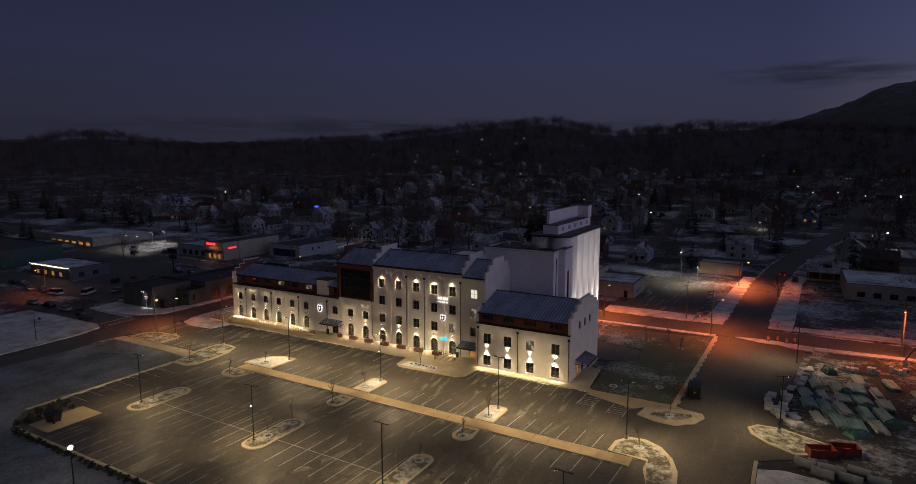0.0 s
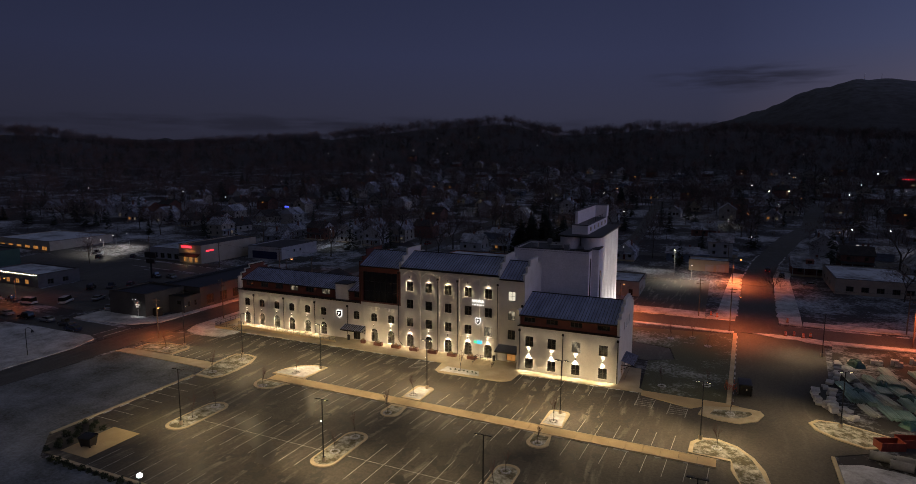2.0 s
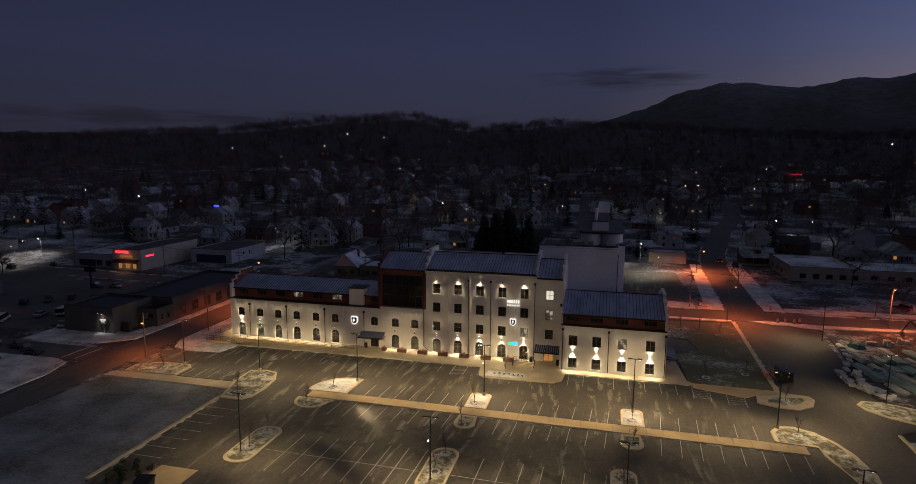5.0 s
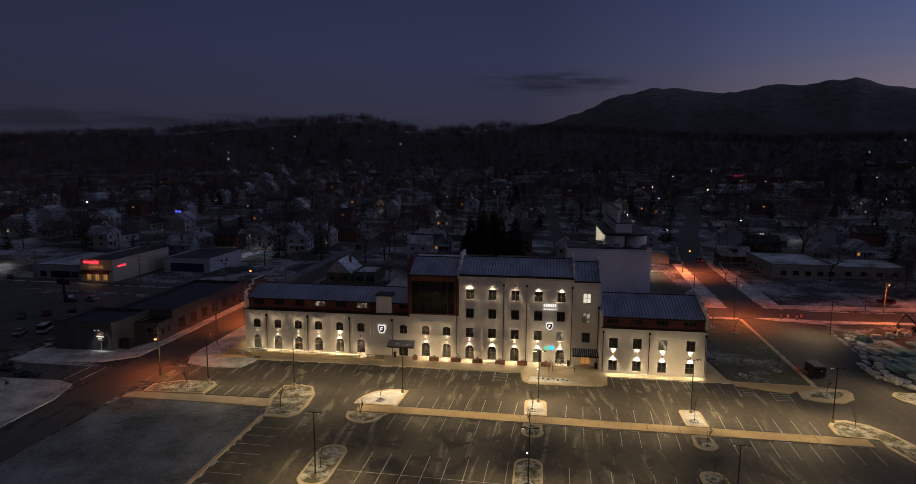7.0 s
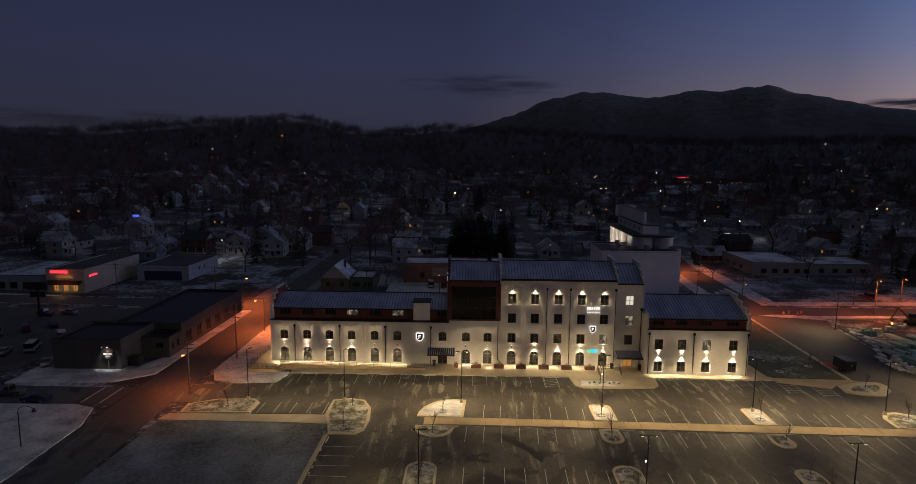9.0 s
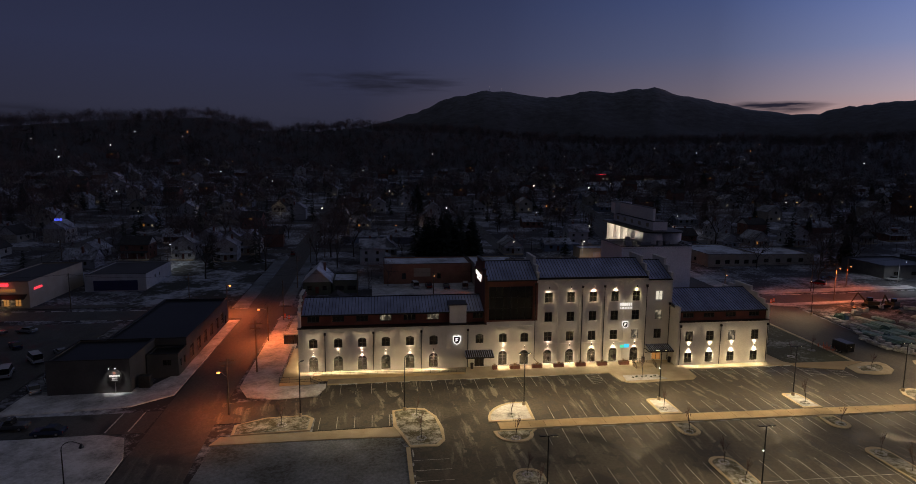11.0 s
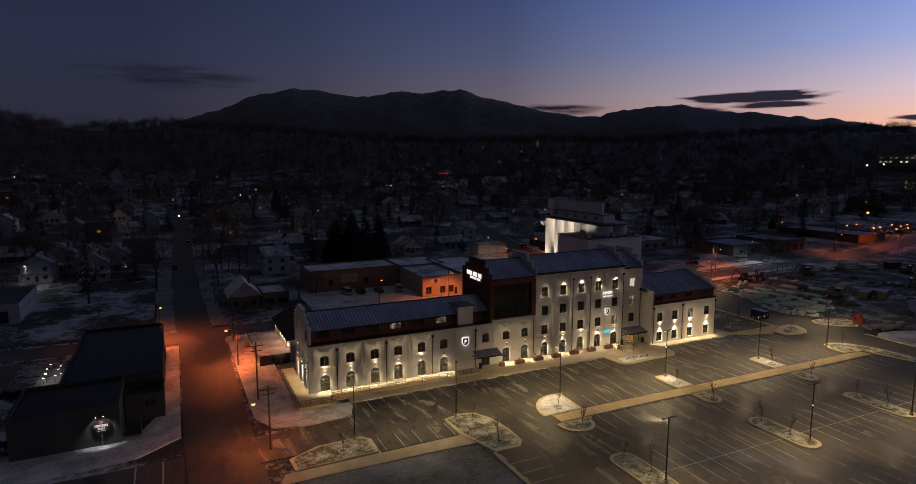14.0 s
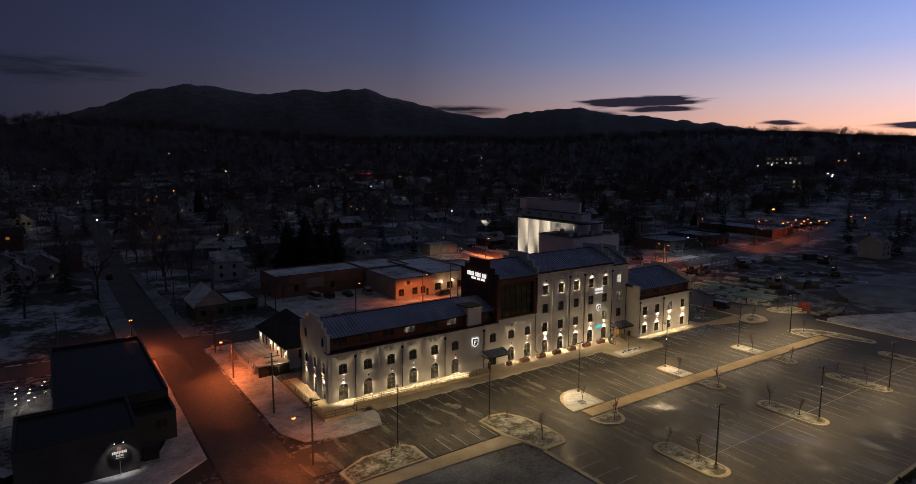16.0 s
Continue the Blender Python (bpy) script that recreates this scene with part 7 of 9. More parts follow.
for x, y, rz, lb in ((22.5, 142.0, 70, "dirty yellow excavator parked in a yard"), (28.0, 140.5, 110, "dirty yellow excavator parked in a yard"), (24.5, 112.5, 200, "dirty excavator beside stacked goods"), (62.0, 111.0, 300, "dirty excavator on snowy ground"), (50.5, 138.5, 40, "dirty excavator beside a steel frame"), (86.0, 126.0, 160, "dirty excavator beside pipe stacks")):
    digger(x, y, rz, lb)
shelter = thing("steel_frame", (46.0, 144.5, 0.13), "bare steel frame of an open shelter in the yard", "frame", rz=-25)
for px in (-3.6, 0.0, 3.6):
    for py in (-1.5, 1.5):
        bm = bmesh.new()
        box(bm, px - 0.1, px + 0.1, py - 0.1, py + 0.1, -0.1, 3.4)
        part("post", bm, "steel", shelter)
for py in (-1.5, 1.5):
    bm = bmesh.new()
    box(bm, -3.8, 3.8, py - 0.12, py + 0.12, 3.4, 3.65)
    part("beam", bm, "steel", shelter)
for x, y, rz, mt, lb in ((31.5, 108.0, 20, "panel_room_dark", "dark covered trailer box standing in a yard"), (36.5, 106.0, 24, "panel_room_dark", "dark covered trailer box standing in a yard"), (37.0, 117.5, 10, "siding_grey", "pale storage box standing in a yard"), (92.0, 134.0, -12, "panel_room_dark", "dark storage box beside pipe stacks")):
    root = thing("storage_box", (x, y, 0.13), lb, "container", "storage boxes of the yard", rz=rz)
    bm = bmesh.new()
    box(bm, -2.9, 2.9, -1.2, 1.2, 0.12, 2.5)
    part("shell", bevelled(bm, 0.05), mt, root)
    for s in (-1, 1):
        bm = bmesh.new()
        box(bm, 2.9, 2.96, s * 0.58 - 0.52, s * 0.58 + 0.52, 0.25, 2.4)
        part("door", bm, mt, root)
    bm = bmesh.new()
    box(bm, -2.8, 2.8, -1.1, 1.1, 0, 0.14)
    part("skids", bm, "wood_pole", root)
for x, y, rz in ((0.4, 87.4, -12), (3.5, 87.2, -9), (6.6, 88.2, -14), (2.4, 85.5, -10), (5.5, 85.6, -13), (8.6, 86.4, -8)):
    bm = bmesh.new()
    n, r, ln = 20, 0.62, 2.6
    ra = [[bm.verts.new((k * ln / 2, math.cos(6.283 * i / n) * s, math.sin(6.283 * i / n) * s + r)) for i in range(n)] for k in (-1, 1) for s in (r, r * 0.78)]
    for i in range(n):
        j = (i + 1) % n
        for a, b in ((0, 2), (3, 1), (1, 0), (2, 3)):
            bm.faces.new((ra[a][i], ra[a][j], ra[b][j], ra[b][i]))
    bmesh.ops.recalc_face_normals(bm, faces=bm.faces[:])
    ob = part("concrete_pipe", bm, "pipe_concrete", smooth=False)
    ob.matrix_world = pose(x, y, 0.13, 0, 0, rz)
    tagged(ob, "large grey concrete pipe lying on snow", "pipe", "concrete pipes of the yard")


def block_stack(x, y, rz, nx, nz):
    root = thing("block_stack", (x, y, 0.13), "stack of pale stone blocks dusted with snow", "stone blocks", "block stacks of the yard", rz=rz)
    for i in range(nx):
        half_l = rnd.uniform(0.42, 0.72)
        for k in range(max(1, nz - rnd.randint(0, 1))):
            bm = bmesh.new()
            box(bm, -half_l, half_l, i * 0.72 - 0.31, i * 0.72 + 0.31, k * 0.42, k * 0.42 + 0.4)
            ob = part("block", bevelled(bm, 0.03), "block", root)
            ob.matrix_basis = pose(rnd.uniform(-0.15, 0.15), 0, 0, 0, 0, rnd.uniform(-3, 3))


for i, (x, y, rz) in enumerate(((-4.6, 106.2, 4), (-4.9, 109.4, 2), (-4.4, 112.6, -6), (-2.4, 107.4, 6), (-2.2, 110.8, -4), (-2.6, 114.6, 5), (-2.9, 103.4, 20), (-0.6, 104.6, 30), (-1.6, 118.0, -10), (-0.2, 121.2, -12), (0.2, 124.4, -14), (0.9, 127.6, -8), (1.4, 130.6, -5), (0.8, 115.5, 12), (-0.4, 101.2, 40), (6.0, 133.5, 80), (9.5, 134.5, 84), (13.0, 135.0, 78), (17.5, 137.5, 75), (33.0, 138.0, 60), (38.0, 134.0, 95))):
    block_stack(x, y, rz, rnd.randint(3, 4), rnd.randint(1, 3))


def skip(x, y, rz):
    root = thing("skip_container", (x, y, 0.13), "red-orange steel skip container in the yard", "container", "skip containers", rz=rz)
    bm = bmesh.new()
    extrude_x(bm, [(-1.2, 0), (1.2, 0), (1.2, 1.5), (1.15, 1.5), (1.15, 0.08), (-1.15, 0.08), (-1.15, 1.5), (-1.2, 1.5)], -2.2, 2.2)
    box(bm, -2.25, -2.2, -1.2, 1.2, 0, 1.5)
    box(bm, 2.2, 2.25, -1.2, 1.2, 0, 1.5)
    part("tub", bm, "red_bin", root)
    for i in range(6):
        for sy in (-1.26, 1.2):
            bm = bmesh.new()
            box(bm, -2.0 + i * 0.78, -1.9 + i * 0.78, sy, sy + 0.06, 0.05, 1.45)
            part("rib", bm, "red_bin", root)
    bm = bmesh.new()
    for sy in (-1.25, 1.15):
        box(bm, -2.28, 2.28, sy, sy + 0.1, 1.44, 1.56)
    part("rim", bm, "red_bin", root)
    root.scale = (0.78, 0.78, 0.8)


skip(2.4, 92.3, 22)
skip(5.4, 94.6, 18)
# heaps of dark scrap and vehicles under snow in the yard
for i in range(46):
    x, y = rnd.uniform(9, 62), rnd.uniform(92, 142)
    if x < 14 and y > 98:
        continue
    # noise-shaped lumps stand in for vague dark heaps of scrap
    bm = bmesh.new()
    s = rnd.uniform(0.8, 2.4)
    bmesh.ops.create_icosphere(bm, subdivisions=2, radius=s)
    for v in bm.verts:
        v.co *= 1 + 0.5 * noise.noise(v.co * 1.3 + Vector((i, 0, 0)))
        v.co.z = max(-0.2, v.co.z * 0.5)
    ob = part("scrap_mound", bm, rnd.choice(("yard", "black", "yard", "black")))
    ob.matrix_world = pose(x, y, 0.15, 0, 0, rnd.uniform(0, 360))
    tagged(ob, "low dark mound of scrap with patchy snow", "mound", "mounds of the yard")
# snowed spoil mound
bm = bmesh.new()
n = 40
grid = {}
for i in range(n + 1):
    for j in range(n + 1):
        u, w = i / n * 2 - 1, j / n * 2 - 1
        x, y = 62 + u * 40, 84 + w * 22
        k = max(0.0, 1 - (u * u + w * w)) ** 0.8
        z = -0.3 + k * 3.0 * (0.75 + 0.5 * noise.fractal(Vector((x * 0.06, y * 0.06, 2)), 1.0, 2.0, 4)) + 0.4 * noise.noise(Vector((x * 0.4, y * 0.4, 5))) * k
        grid[i, j] = bm.verts.new((x, y, z))
for i in range(n):
    for j in range(n):
        bm.faces.new((grid[i, j], grid[i + 1, j], grid[i + 1, j + 1], grid[i, j + 1]))
tagged(part("spoil_mound", bm, "lawn_snow", smooth=True), "long earth mound under snow", "mound")


# ---- street lamps, poles and cables ----
SODIUM = (1.0, 0.20, 0.045)


def street_lamp(x, y, head, watts, label="wooden pole with a lit orange street lamp", pole_h=None, wood=True, big=1.0, colour=SODIUM, bulb="bulb_sodium", arms=False):
    z = land(x, y)
    root = thing("street_lamp", (x, y, z), label, "street lamp", "street lamps")
    h = pole_h or head[2] - z + 0.6
    bm = bmesh.new()
    tube(bm, (0, 0, -0.3), (0, 0, h), 0.15 if wood else 0.1, 0.11 if wood else 0.07, 9)
    part("pole", bm, "wood_pole" if wood else "steel", root)
    hx, hy, hz = head[0] - x, head[1] - y, head[2] - z
    bm = bmesh.new()
    tube(bm, (0, 0, hz - 0.3), (hx * 0.6, hy * 0.6, hz + 0.15), 0.035, n=6)
    tube(bm, (hx * 0.6, hy * 0.6, hz + 0.15), (hx, hy, hz + 0.12), 0.035, n=6)
    part("arm", bm, "steel", root)
    bm = bmesh.new()
    bmesh.ops.create_uvsphere(bm, u_segments=10, v_segments=6, radius=0.2)
    for v in bm.verts:
        v.co = Vector((v.co.x * 1.5 + hx, v.co.y * 1.5 + hy, max(v.co.z, -0.02) * 0.9 + hz + 0.02))
    hd = part("head", bm, "steel", root)
    bm = bmesh.new()
    bmesh.ops.create_uvsphere(bm, u_segments=10, v_segments=6, radius=0.17)
    for v in bm.verts:
        v.co = Vector((v.co.x * 1.2 * big + hx, v.co.y * 1.2 * big + hy, v.co.z * 0.8 * big + hz - 0.06 * big))
    part("glass", bm, bulb, hd)
    if arms:
        bm = bmesh.new()
        box(bm, -1.2, 1.2, -0.06, 0.06, h - 0.5, h - 0.38)
        box(bm, -0.9, 0.9, -0.06, 0.06, h - 1.2, h - 1.08)
        part("crossarm", bm, "wood_pole", root)
    if watts >= 400:
        lamp("street_light", "SPOT", (head[0], head[1], head[2] - 0.35), watts * 2.6, colour, (head[0], head[1], 0), 156, 0.35, 0.25)
    return root


street_lamp(-155.2, 151.8, (-155.0, 154.4, 7.3), 5600, big=1.5)
street_lamp(-141.0, 128.3, (-143.0, 128.3, 7.2), 3800, big=1.5)
street_lamp(-140.6, 88.7, (-142.5, 90.6, 6.2), 1500, pole_h=9.6, arms=True, big=1.5)
street_lamp(-17.6, 211.6, (-15.3, 212.8, 8.1), 6500, big=1.5)
street_lamp(-45.2, 151.6, (-44.6, 153.6, 8.5), 3600)
street_lamp(-18.6, 148.0, (-16.6, 150.6, 8.4), 3400, pole_h=11.0, arms=True)
street_lamp(18.6, 151.0, (18.2, 149.0, 10.1), 3000, pole_h=11.5, arms=True)
street_lamp(-76.0, 147.6, (-76.0, 150.2, 8.2), 1800)
street_lamp(-79.5, 160.2, (-79.5, 158.0, 8.4), 2600)
street_lamp(-100.5, 160.6, (-100.5, 158.2, 8.2), 200)
street_lamp(-211.0, 98.6, (-211.0, 96.0, 6.6), 700)
street_lamp(-36.5, 216.9, (-36.5, 215.0, 9.6), 1500, "tall pole with a pale lamp", wood=False, colour=(1.0, 0.9, 0.7), bulb="bulb_far")
street_lamp(-30.5, 213.0, (-30.5, 211.0, 5.4), 900, "car park pole with a warm lamp", wood=False, colour=(1.0, 0.85, 0.6), bulb="bulb_far")
street_lamp(60.0, 172.0, (60.0, 169.5, 8.0), 900, "pole with a white lamp before a building", wood=False, colour=(0.9, 0.95, 1.0), bulb="bulb_white")
street_lamp(201.0, 209.6, (201.0, 208.0, 11.0), 1800, "tall pole with a lit orange lamp", wood=False, big=3.4)
for x, y in ((171, 197), (146, 221), (160, 195), (169, 184), (162, 183), (183, 182), (168, 176), (178, 176), (186, 188), (185, 171), (192, 178), (196, 186), (236, 180), (235, 172)):
    street_lamp(x, y, (x, y - 1.2, 7.0), 1500 if x in (160, 183, 168, 196, 236) else 0, "car park pole with a small orange lamp", wood=False, big=2.1)
for x, y, z in ((422, 276, 9.2), (425, 273, 9.0), (428, 266, 7.0), (431, 258, 7.0)):
    street_lamp(x, y, (x, y - 1.2, z + 2.0), 300, "pole with a bright white lamp on the hillside", wood=False, colour=(0.95, 0.97, 1.0), bulb="bulb_white", big=2.0)
street_lamp(-229.0, 224.0, (-228.9, 222.4, 10.2), 350, "pole with a green-tinged street lamp", wood=True, colour=(0.5, 1.0, 0.7), bulb="bulb_green")
street_lamp(-212.0, 556.0, (-212.0, 555.0, 19.5), 500, "tall pole with a bright white lamp", wood=False, colour=(0.92, 0.97, 1.0), bulb="bulb_white")
street_lamp(-66.0, 412.0, (-66.0, 411.0, 13.0), 250, "pole with a small orange lamp")
street_lamp(-26.0, 482.0, (-26.0, 481.0, 15.5), 250, "pole with a small orange lamp")
street_lamp(-172.0, 562.0, (-172.0, 561.0, 20.0), 200, "pole with a small white lamp", wood=False, bulb="bulb_white", colour=(0.95, 0.97, 1.0))
street_lamp(-19.0, 352.0, (-19.0, 351.0, 8.5), 500, "pole with a white lamp before a house", wood=False, bulb="bulb_white", colour=(1.0, 0.95, 0.85))
street_lamp(38.4, 169.6, (38.3, 168.0, 6.9), 900, "wooden pole with a lit orange street lamp before a workshop", pole_h=9.5)
street_lamp(300.4, 293.0, (300.4, 292.0, 10.5), 300, "pole with a white lamp among houses", wood=False, colour=(0.95, 0.97, 1.0), bulb="bulb_white", big=1.6)
street_lamp(-193.8, 231.5, (-193.8, 230.5, 7.6), 420, "pole with a white lamp between houses", wood=False, colour=(0.95, 0.97, 1.0), bulb="bulb_white")
street_lamp(110.0, 167.4, (109.6, 164.8, 8.6), 1500, pole_h=10.5, arms=True)
street_lamp(142.0, 169.6, (141.6, 167.0, 8.6), 1300, pole_h=10.5, arms=True)
for x, y, z in ((-277, 168.5, 6.0), (-267, 167.3, 6.0), (-275.4, 179.5, 6.0), (-275.8, 186.4, 6.0)):
    street_lamp(x, y, (x, y - 1.2, z), 520, "car park pole with a pale lamp", wood=False, colour=(1.0, 0.9, 0.75), bulb="bulb_far")


def utility_pole(x, y, h, rz=0):
    z = land(x, y)
    root = thing("utility_pole", (x, y, z), "weathered wooden utility pole with crossarms", "utility pole", "utility poles", rz=rz)
    bm = bmesh.new()
    tube(bm, (0, 0, -0.3), (0, 0, h), 0.16, 0.11, 8)
    part("pole", bm, "wood_pole", root)
    for k, w in ((0.6, 1.3), (1.5, 1.0)):
        bm = bmesh.new()
        box(bm, -w, w, -0.06, 0.06, h - k - 0.12, h - k)
        part("crossarm", bm, "wood_pole", root)
    for dx in (-1.1, 0.0, 1.1):
        bm = bmesh.new()
        tube(bm, (dx, 0, h - 0.6), (dx, 0, h - 0.35), 0.05, n=6)
        part("insulator", bm, "steel", root)
    return (x, y, z + h - 0.4)


def cable(a, b, sag, off):
    bm = bmesh.new()
    prev = None
    for i in range(15):
        k = i / 14
        p = Vector(a).lerp(Vector(b), k) + Vector((off, 0, -sag * 4 * k * (1 - k)))
        ring = [bm.verts.new(p + Vector(o)) for o in ((0.02, 0.012, 0), (-0.02, 0.012, 0), (0, -0.012, 0.02))]
        if prev:
            for j in range(3):
                bm.faces.new((prev[j], prev[(j + 1) % 3], ring[(j + 1) % 3], ring[j]))
        prev = ring
    tagged(part("overhead_cable", bm, "rubber"), "thin dark overhead cable between poles", "cable", "overhead cables")


lines = [[(-139.8, 108.0, 10.5), (-140.2, 146.0, 10.5), (-141.5, 185.0, 10.5), (-142.0, 230.0, 10.5), (-142.5, 280.0, 10.5)], [(-240, 168.0, 10.0), (-200, 166.5, 10.0), (-168, 163.5, 10.0), (-122, 161.5, 10.0), (-70, 160.0, 10.0), (-26, 160.4, 10.5), (20, 162.5, 10.5), (62, 166.5, 10.5), (110, 168.0, 10.5)], [(-19.0, 240.0, 10.5), (-8, 285.0, 10.5), (2, 325.0, 10.5)]]
for line in lines:
    tops = [utility_pole(x, y, h, 90 if i == 1 else 0) for i, (x, y, h) in enumerate(line)]
    for a, b in zip(tops, tops[1:]):
        for off in (-1.0, 0.0, 1.0):
            cable(a, b, 0.9, off)


# ---- vehicles ----
def car_proto(colour, kind, label):
    ln, w = (4.6, 1.8) if kind != "van" else (5.2, 1.95)
    h = {"sedan": 1.42, "suv": 1.72, "van": 2.05, "pickup": 1.78}[kind]
    root = thing("parked_car", (0, 0, -50), label, "car", "parked cars")
    hl = ln / 2
    body = [(-hl, 0.35), (hl, 0.35), (hl, 0.72), (hl - 0.15, 0.85), (hl * 0.42, 0.98), (-hl * 0.9, 0.98), (-hl, 0.85)]
    turn = Matrix.Rotation(radians(-90), 4, "Z")
    bm = bmesh.new()
    extrude_x(bm, body, -w / 2, w / 2)
    part("body", bevelled(bm, 0.07, 2), colour, root)
    cab = {"sedan": [(hl * 0.42, 0.96), (hl * 0.1, h), (-hl * 0.5, h), (-hl * 0.82, 0.96)], "suv": [(hl * 0.44, 0.96), (hl * 0.2, h), (-hl * 0.86, h), (-hl * 0.96, 0.96)], "van": [(hl * 0.72, 0.96), (hl * 0.45, h), (-hl * 0.96, h), (-hl * 0.99, 0.96)], "pickup": [(hl * 0.44, 0.96), (hl * 0.2, h), (-hl * 0.12, h), (-hl * 0.2, 0.96)]}[kind]
    bm = bmesh.new()
    extrude_x(bm, cab, -w / 2 + 0.1, w / 2 - 0.1)
    part("cabin_glass", bevelled(bm, 0.06), "glass_car", root)
    bm = bmesh.new()
    box(bm, -w / 2 + 0.14, w / 2 - 0.14, min(p[0] for p in cab[1:3]) + 0.08, max(p[0] for p in cab[1:3]) - 0.05, h - 0.05, h + 0.03)
    part("roof", bevelled(bm, 0.02), colour, root)
    for sx in (-1, 1):
        for sy in (-hl * 0.62, hl * 0.62):
            bm = bmesh.new()
            tube(bm, (sx * (w / 2 - 0.2), sy, 0.33), (sx * (w / 2 + 0.01), sy, 0.33), 0.33, n=14)
            wheel = part("wheel", bm, "rubber", root)
            bm = bmesh.new()
            tube(bm, (sx * (w / 2 - 0.1), sy, 0.33), (sx * (w / 2 + 0.025), sy, 0.33), 0.2, n=10)
            part("rim", bm, "steel", wheel)
    for sx in (-1, 1):
        bm = bmesh.new()
        box(bm, sx * w * 0.38 - 0.16, sx * w * 0.38 + 0.16, hl - 0.06, hl + 0.02, 0.6, 0.74)
        part("headlight", bm, "steel", root)
        bm = bmesh.new()
        box(bm, sx * w * 0.4 - 0.12, sx * w * 0.4 + 0.12, -hl - 0.02, -hl + 0.06, 0.68, 0.84)
        part("tail_light", bm, "car_red", root)
    return root


CARS = [car_proto("car_white", "van", "white van parked in the snow"), car_proto("car_silver", "sedan", "silver saloon car parked in the snow"), car_proto("car_black", "suv", "black off-road car parked on asphalt"), car_proto("car_red", "suv", "dark red car parked in the snow"), car_proto("car_grey", "pickup", "grey pickup truck parked at the kerb"), car_proto("car_blue", "sedan", "dark blue car parked at the kerb")]


def park(i, x, y, rz):
    return copy_thing(CARS[i % 6], pose(x, y, land(x, y) + 0.14, 0, 0, rz))


for i, x, y, rz in ((0, -104.5, 180.5, 8), (3, -100.2, 179.8, 5), (5, -94.6, 179.0, 0), (0, -88.6, 178.0, -10), (2, -70.5, 163.4, 88), (1, -197, 88.0, 86), (2, -188.5, 87.9, 92), (1, -180.5, 88.2, 90), (4, -172.5, 88.0, 90), (1, -219, 97.6, 80), (4, -212, 98.2, 90), (0, -204.5, 98.0, 95), (0, -196, 103.5, 30), (2, -207, 119, 40), (4, -203, 123, 40), (3, -199, 127, 40), (5, -195, 131, 40), (1, -191, 110, 20), (0, -187, 113, 20), (4, -205, 142, 70), (1, -199, 143, 75), (5, -166.0, 85.4, 90), (1, -177.5, 103.8, 35), (0, -175.8, 106.8, 35), (4, -178.2, 111.0, 20), (2, -1.6, 228, 175), (1, 5.5, 216, 80), (5, 40, 180, 90), (1, 62, 176, 80), (3, -151.2, 250, 2), (0, -145.0, 300, 2), (2, -260, 160, 30), (4, -270, 166, 30), (5, -250, 168, 40)) + tuple((k, 158 + 7 * (k % 9) + 3 * (k // 9), 180 + 8 * (k // 9), 10 * k) for k in range(12)):
    park(i, x, y, rz)
tail_car = park(2, -5.4, 238.5, -5)
for dx in (-0.7, 0.7):
    bm = bmesh.new()
    box(bm, dx - 0.12, dx + 0.12, -2.38, -2.3, 0.66, 0.86)
    part("lit_tail_light", bm, "tail", tail_car)
for i, (p, spot) in enumerate(zip(CARS, ((-186, 121), (-183, 125), (-179, 129), (30, 172), (-229, 100.5), (-236, 101)))):
    p.matrix_world = pose(*spot, land(*spot) + 0.14, 0, 0, 40 if i < 4 else 90)


# ---- flat-roofed buildings ----
def flat_building(name, x0, x1, y0, y1, h, wall_mat, label, roof_mat="roof_flat", wins=(), doors=(), parapet=0.35, base=None, rz=0.0, lit=None):
    """A low building with parapets; wins: (side, along, width, low, high, pane)."""
    z = base if base is not None else min(land(x0, y0), land(x1, y0), land(x0, y1), land(x1, y1))
    root = thing(name, (x0, y0, z), label, "building", rz=rz)
    w, d = x1 - x0, y1 - y0
    t = 0.3
    sides = {"s": (pose(0, 0, 0), w), "n": (pose(w, d, 0, 0, 0, 180), w), "w": (pose(0, d, 0, 0, 0, -90), d), "e": (pose(w, 0, 0, 0, 0, 90), d)}
    for key, (m, length) in sides.items():
        op = [(a, ww, lo, hi, 0.0) for s, a, ww, lo, hi, p in wins if s == key]
        wall_with_openings("wall", m, 0 if key in "sn" else t, length if key in "sn" else length - t, -0.6, h, op, wall_mat, root, t)
        for s, a, ww, lo, hi, p in wins:
            if s == key:
                window(m, a, ww, lo, hi, 0.0, max(1, round(ww / 1.0)), 1 if hi - lo < 1.4 else 2, p, root, sill=False, depth=0.1)
                # dark sheet behind each window stands in for the room's shade
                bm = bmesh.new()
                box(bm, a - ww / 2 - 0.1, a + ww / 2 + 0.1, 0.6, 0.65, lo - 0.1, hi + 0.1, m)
                part("unlit_room_backing", bm, "panel_room_dark", root)
    bm = bmesh.new()
    box(bm, t, w - t, t, d - t, h - parapet - 0.15, h - parapet)
    part("roof", bm, roof_mat, root)
    bm = bmesh.new()
    for a in ((-0.05, w + 0.05, -0.05, t + 0.03), (-0.05, w + 0.05, d - t - 0.03, d + 0.05), (-0.05, t + 0.03, t + 0.03, d - t - 0.03), (w - t - 0.03, w + 0.05, t + 0.03, d - t - 0.03)):
        box(bm, *a, h, h + 0.1)
    part("coping", bm, "trim", root)
    return root


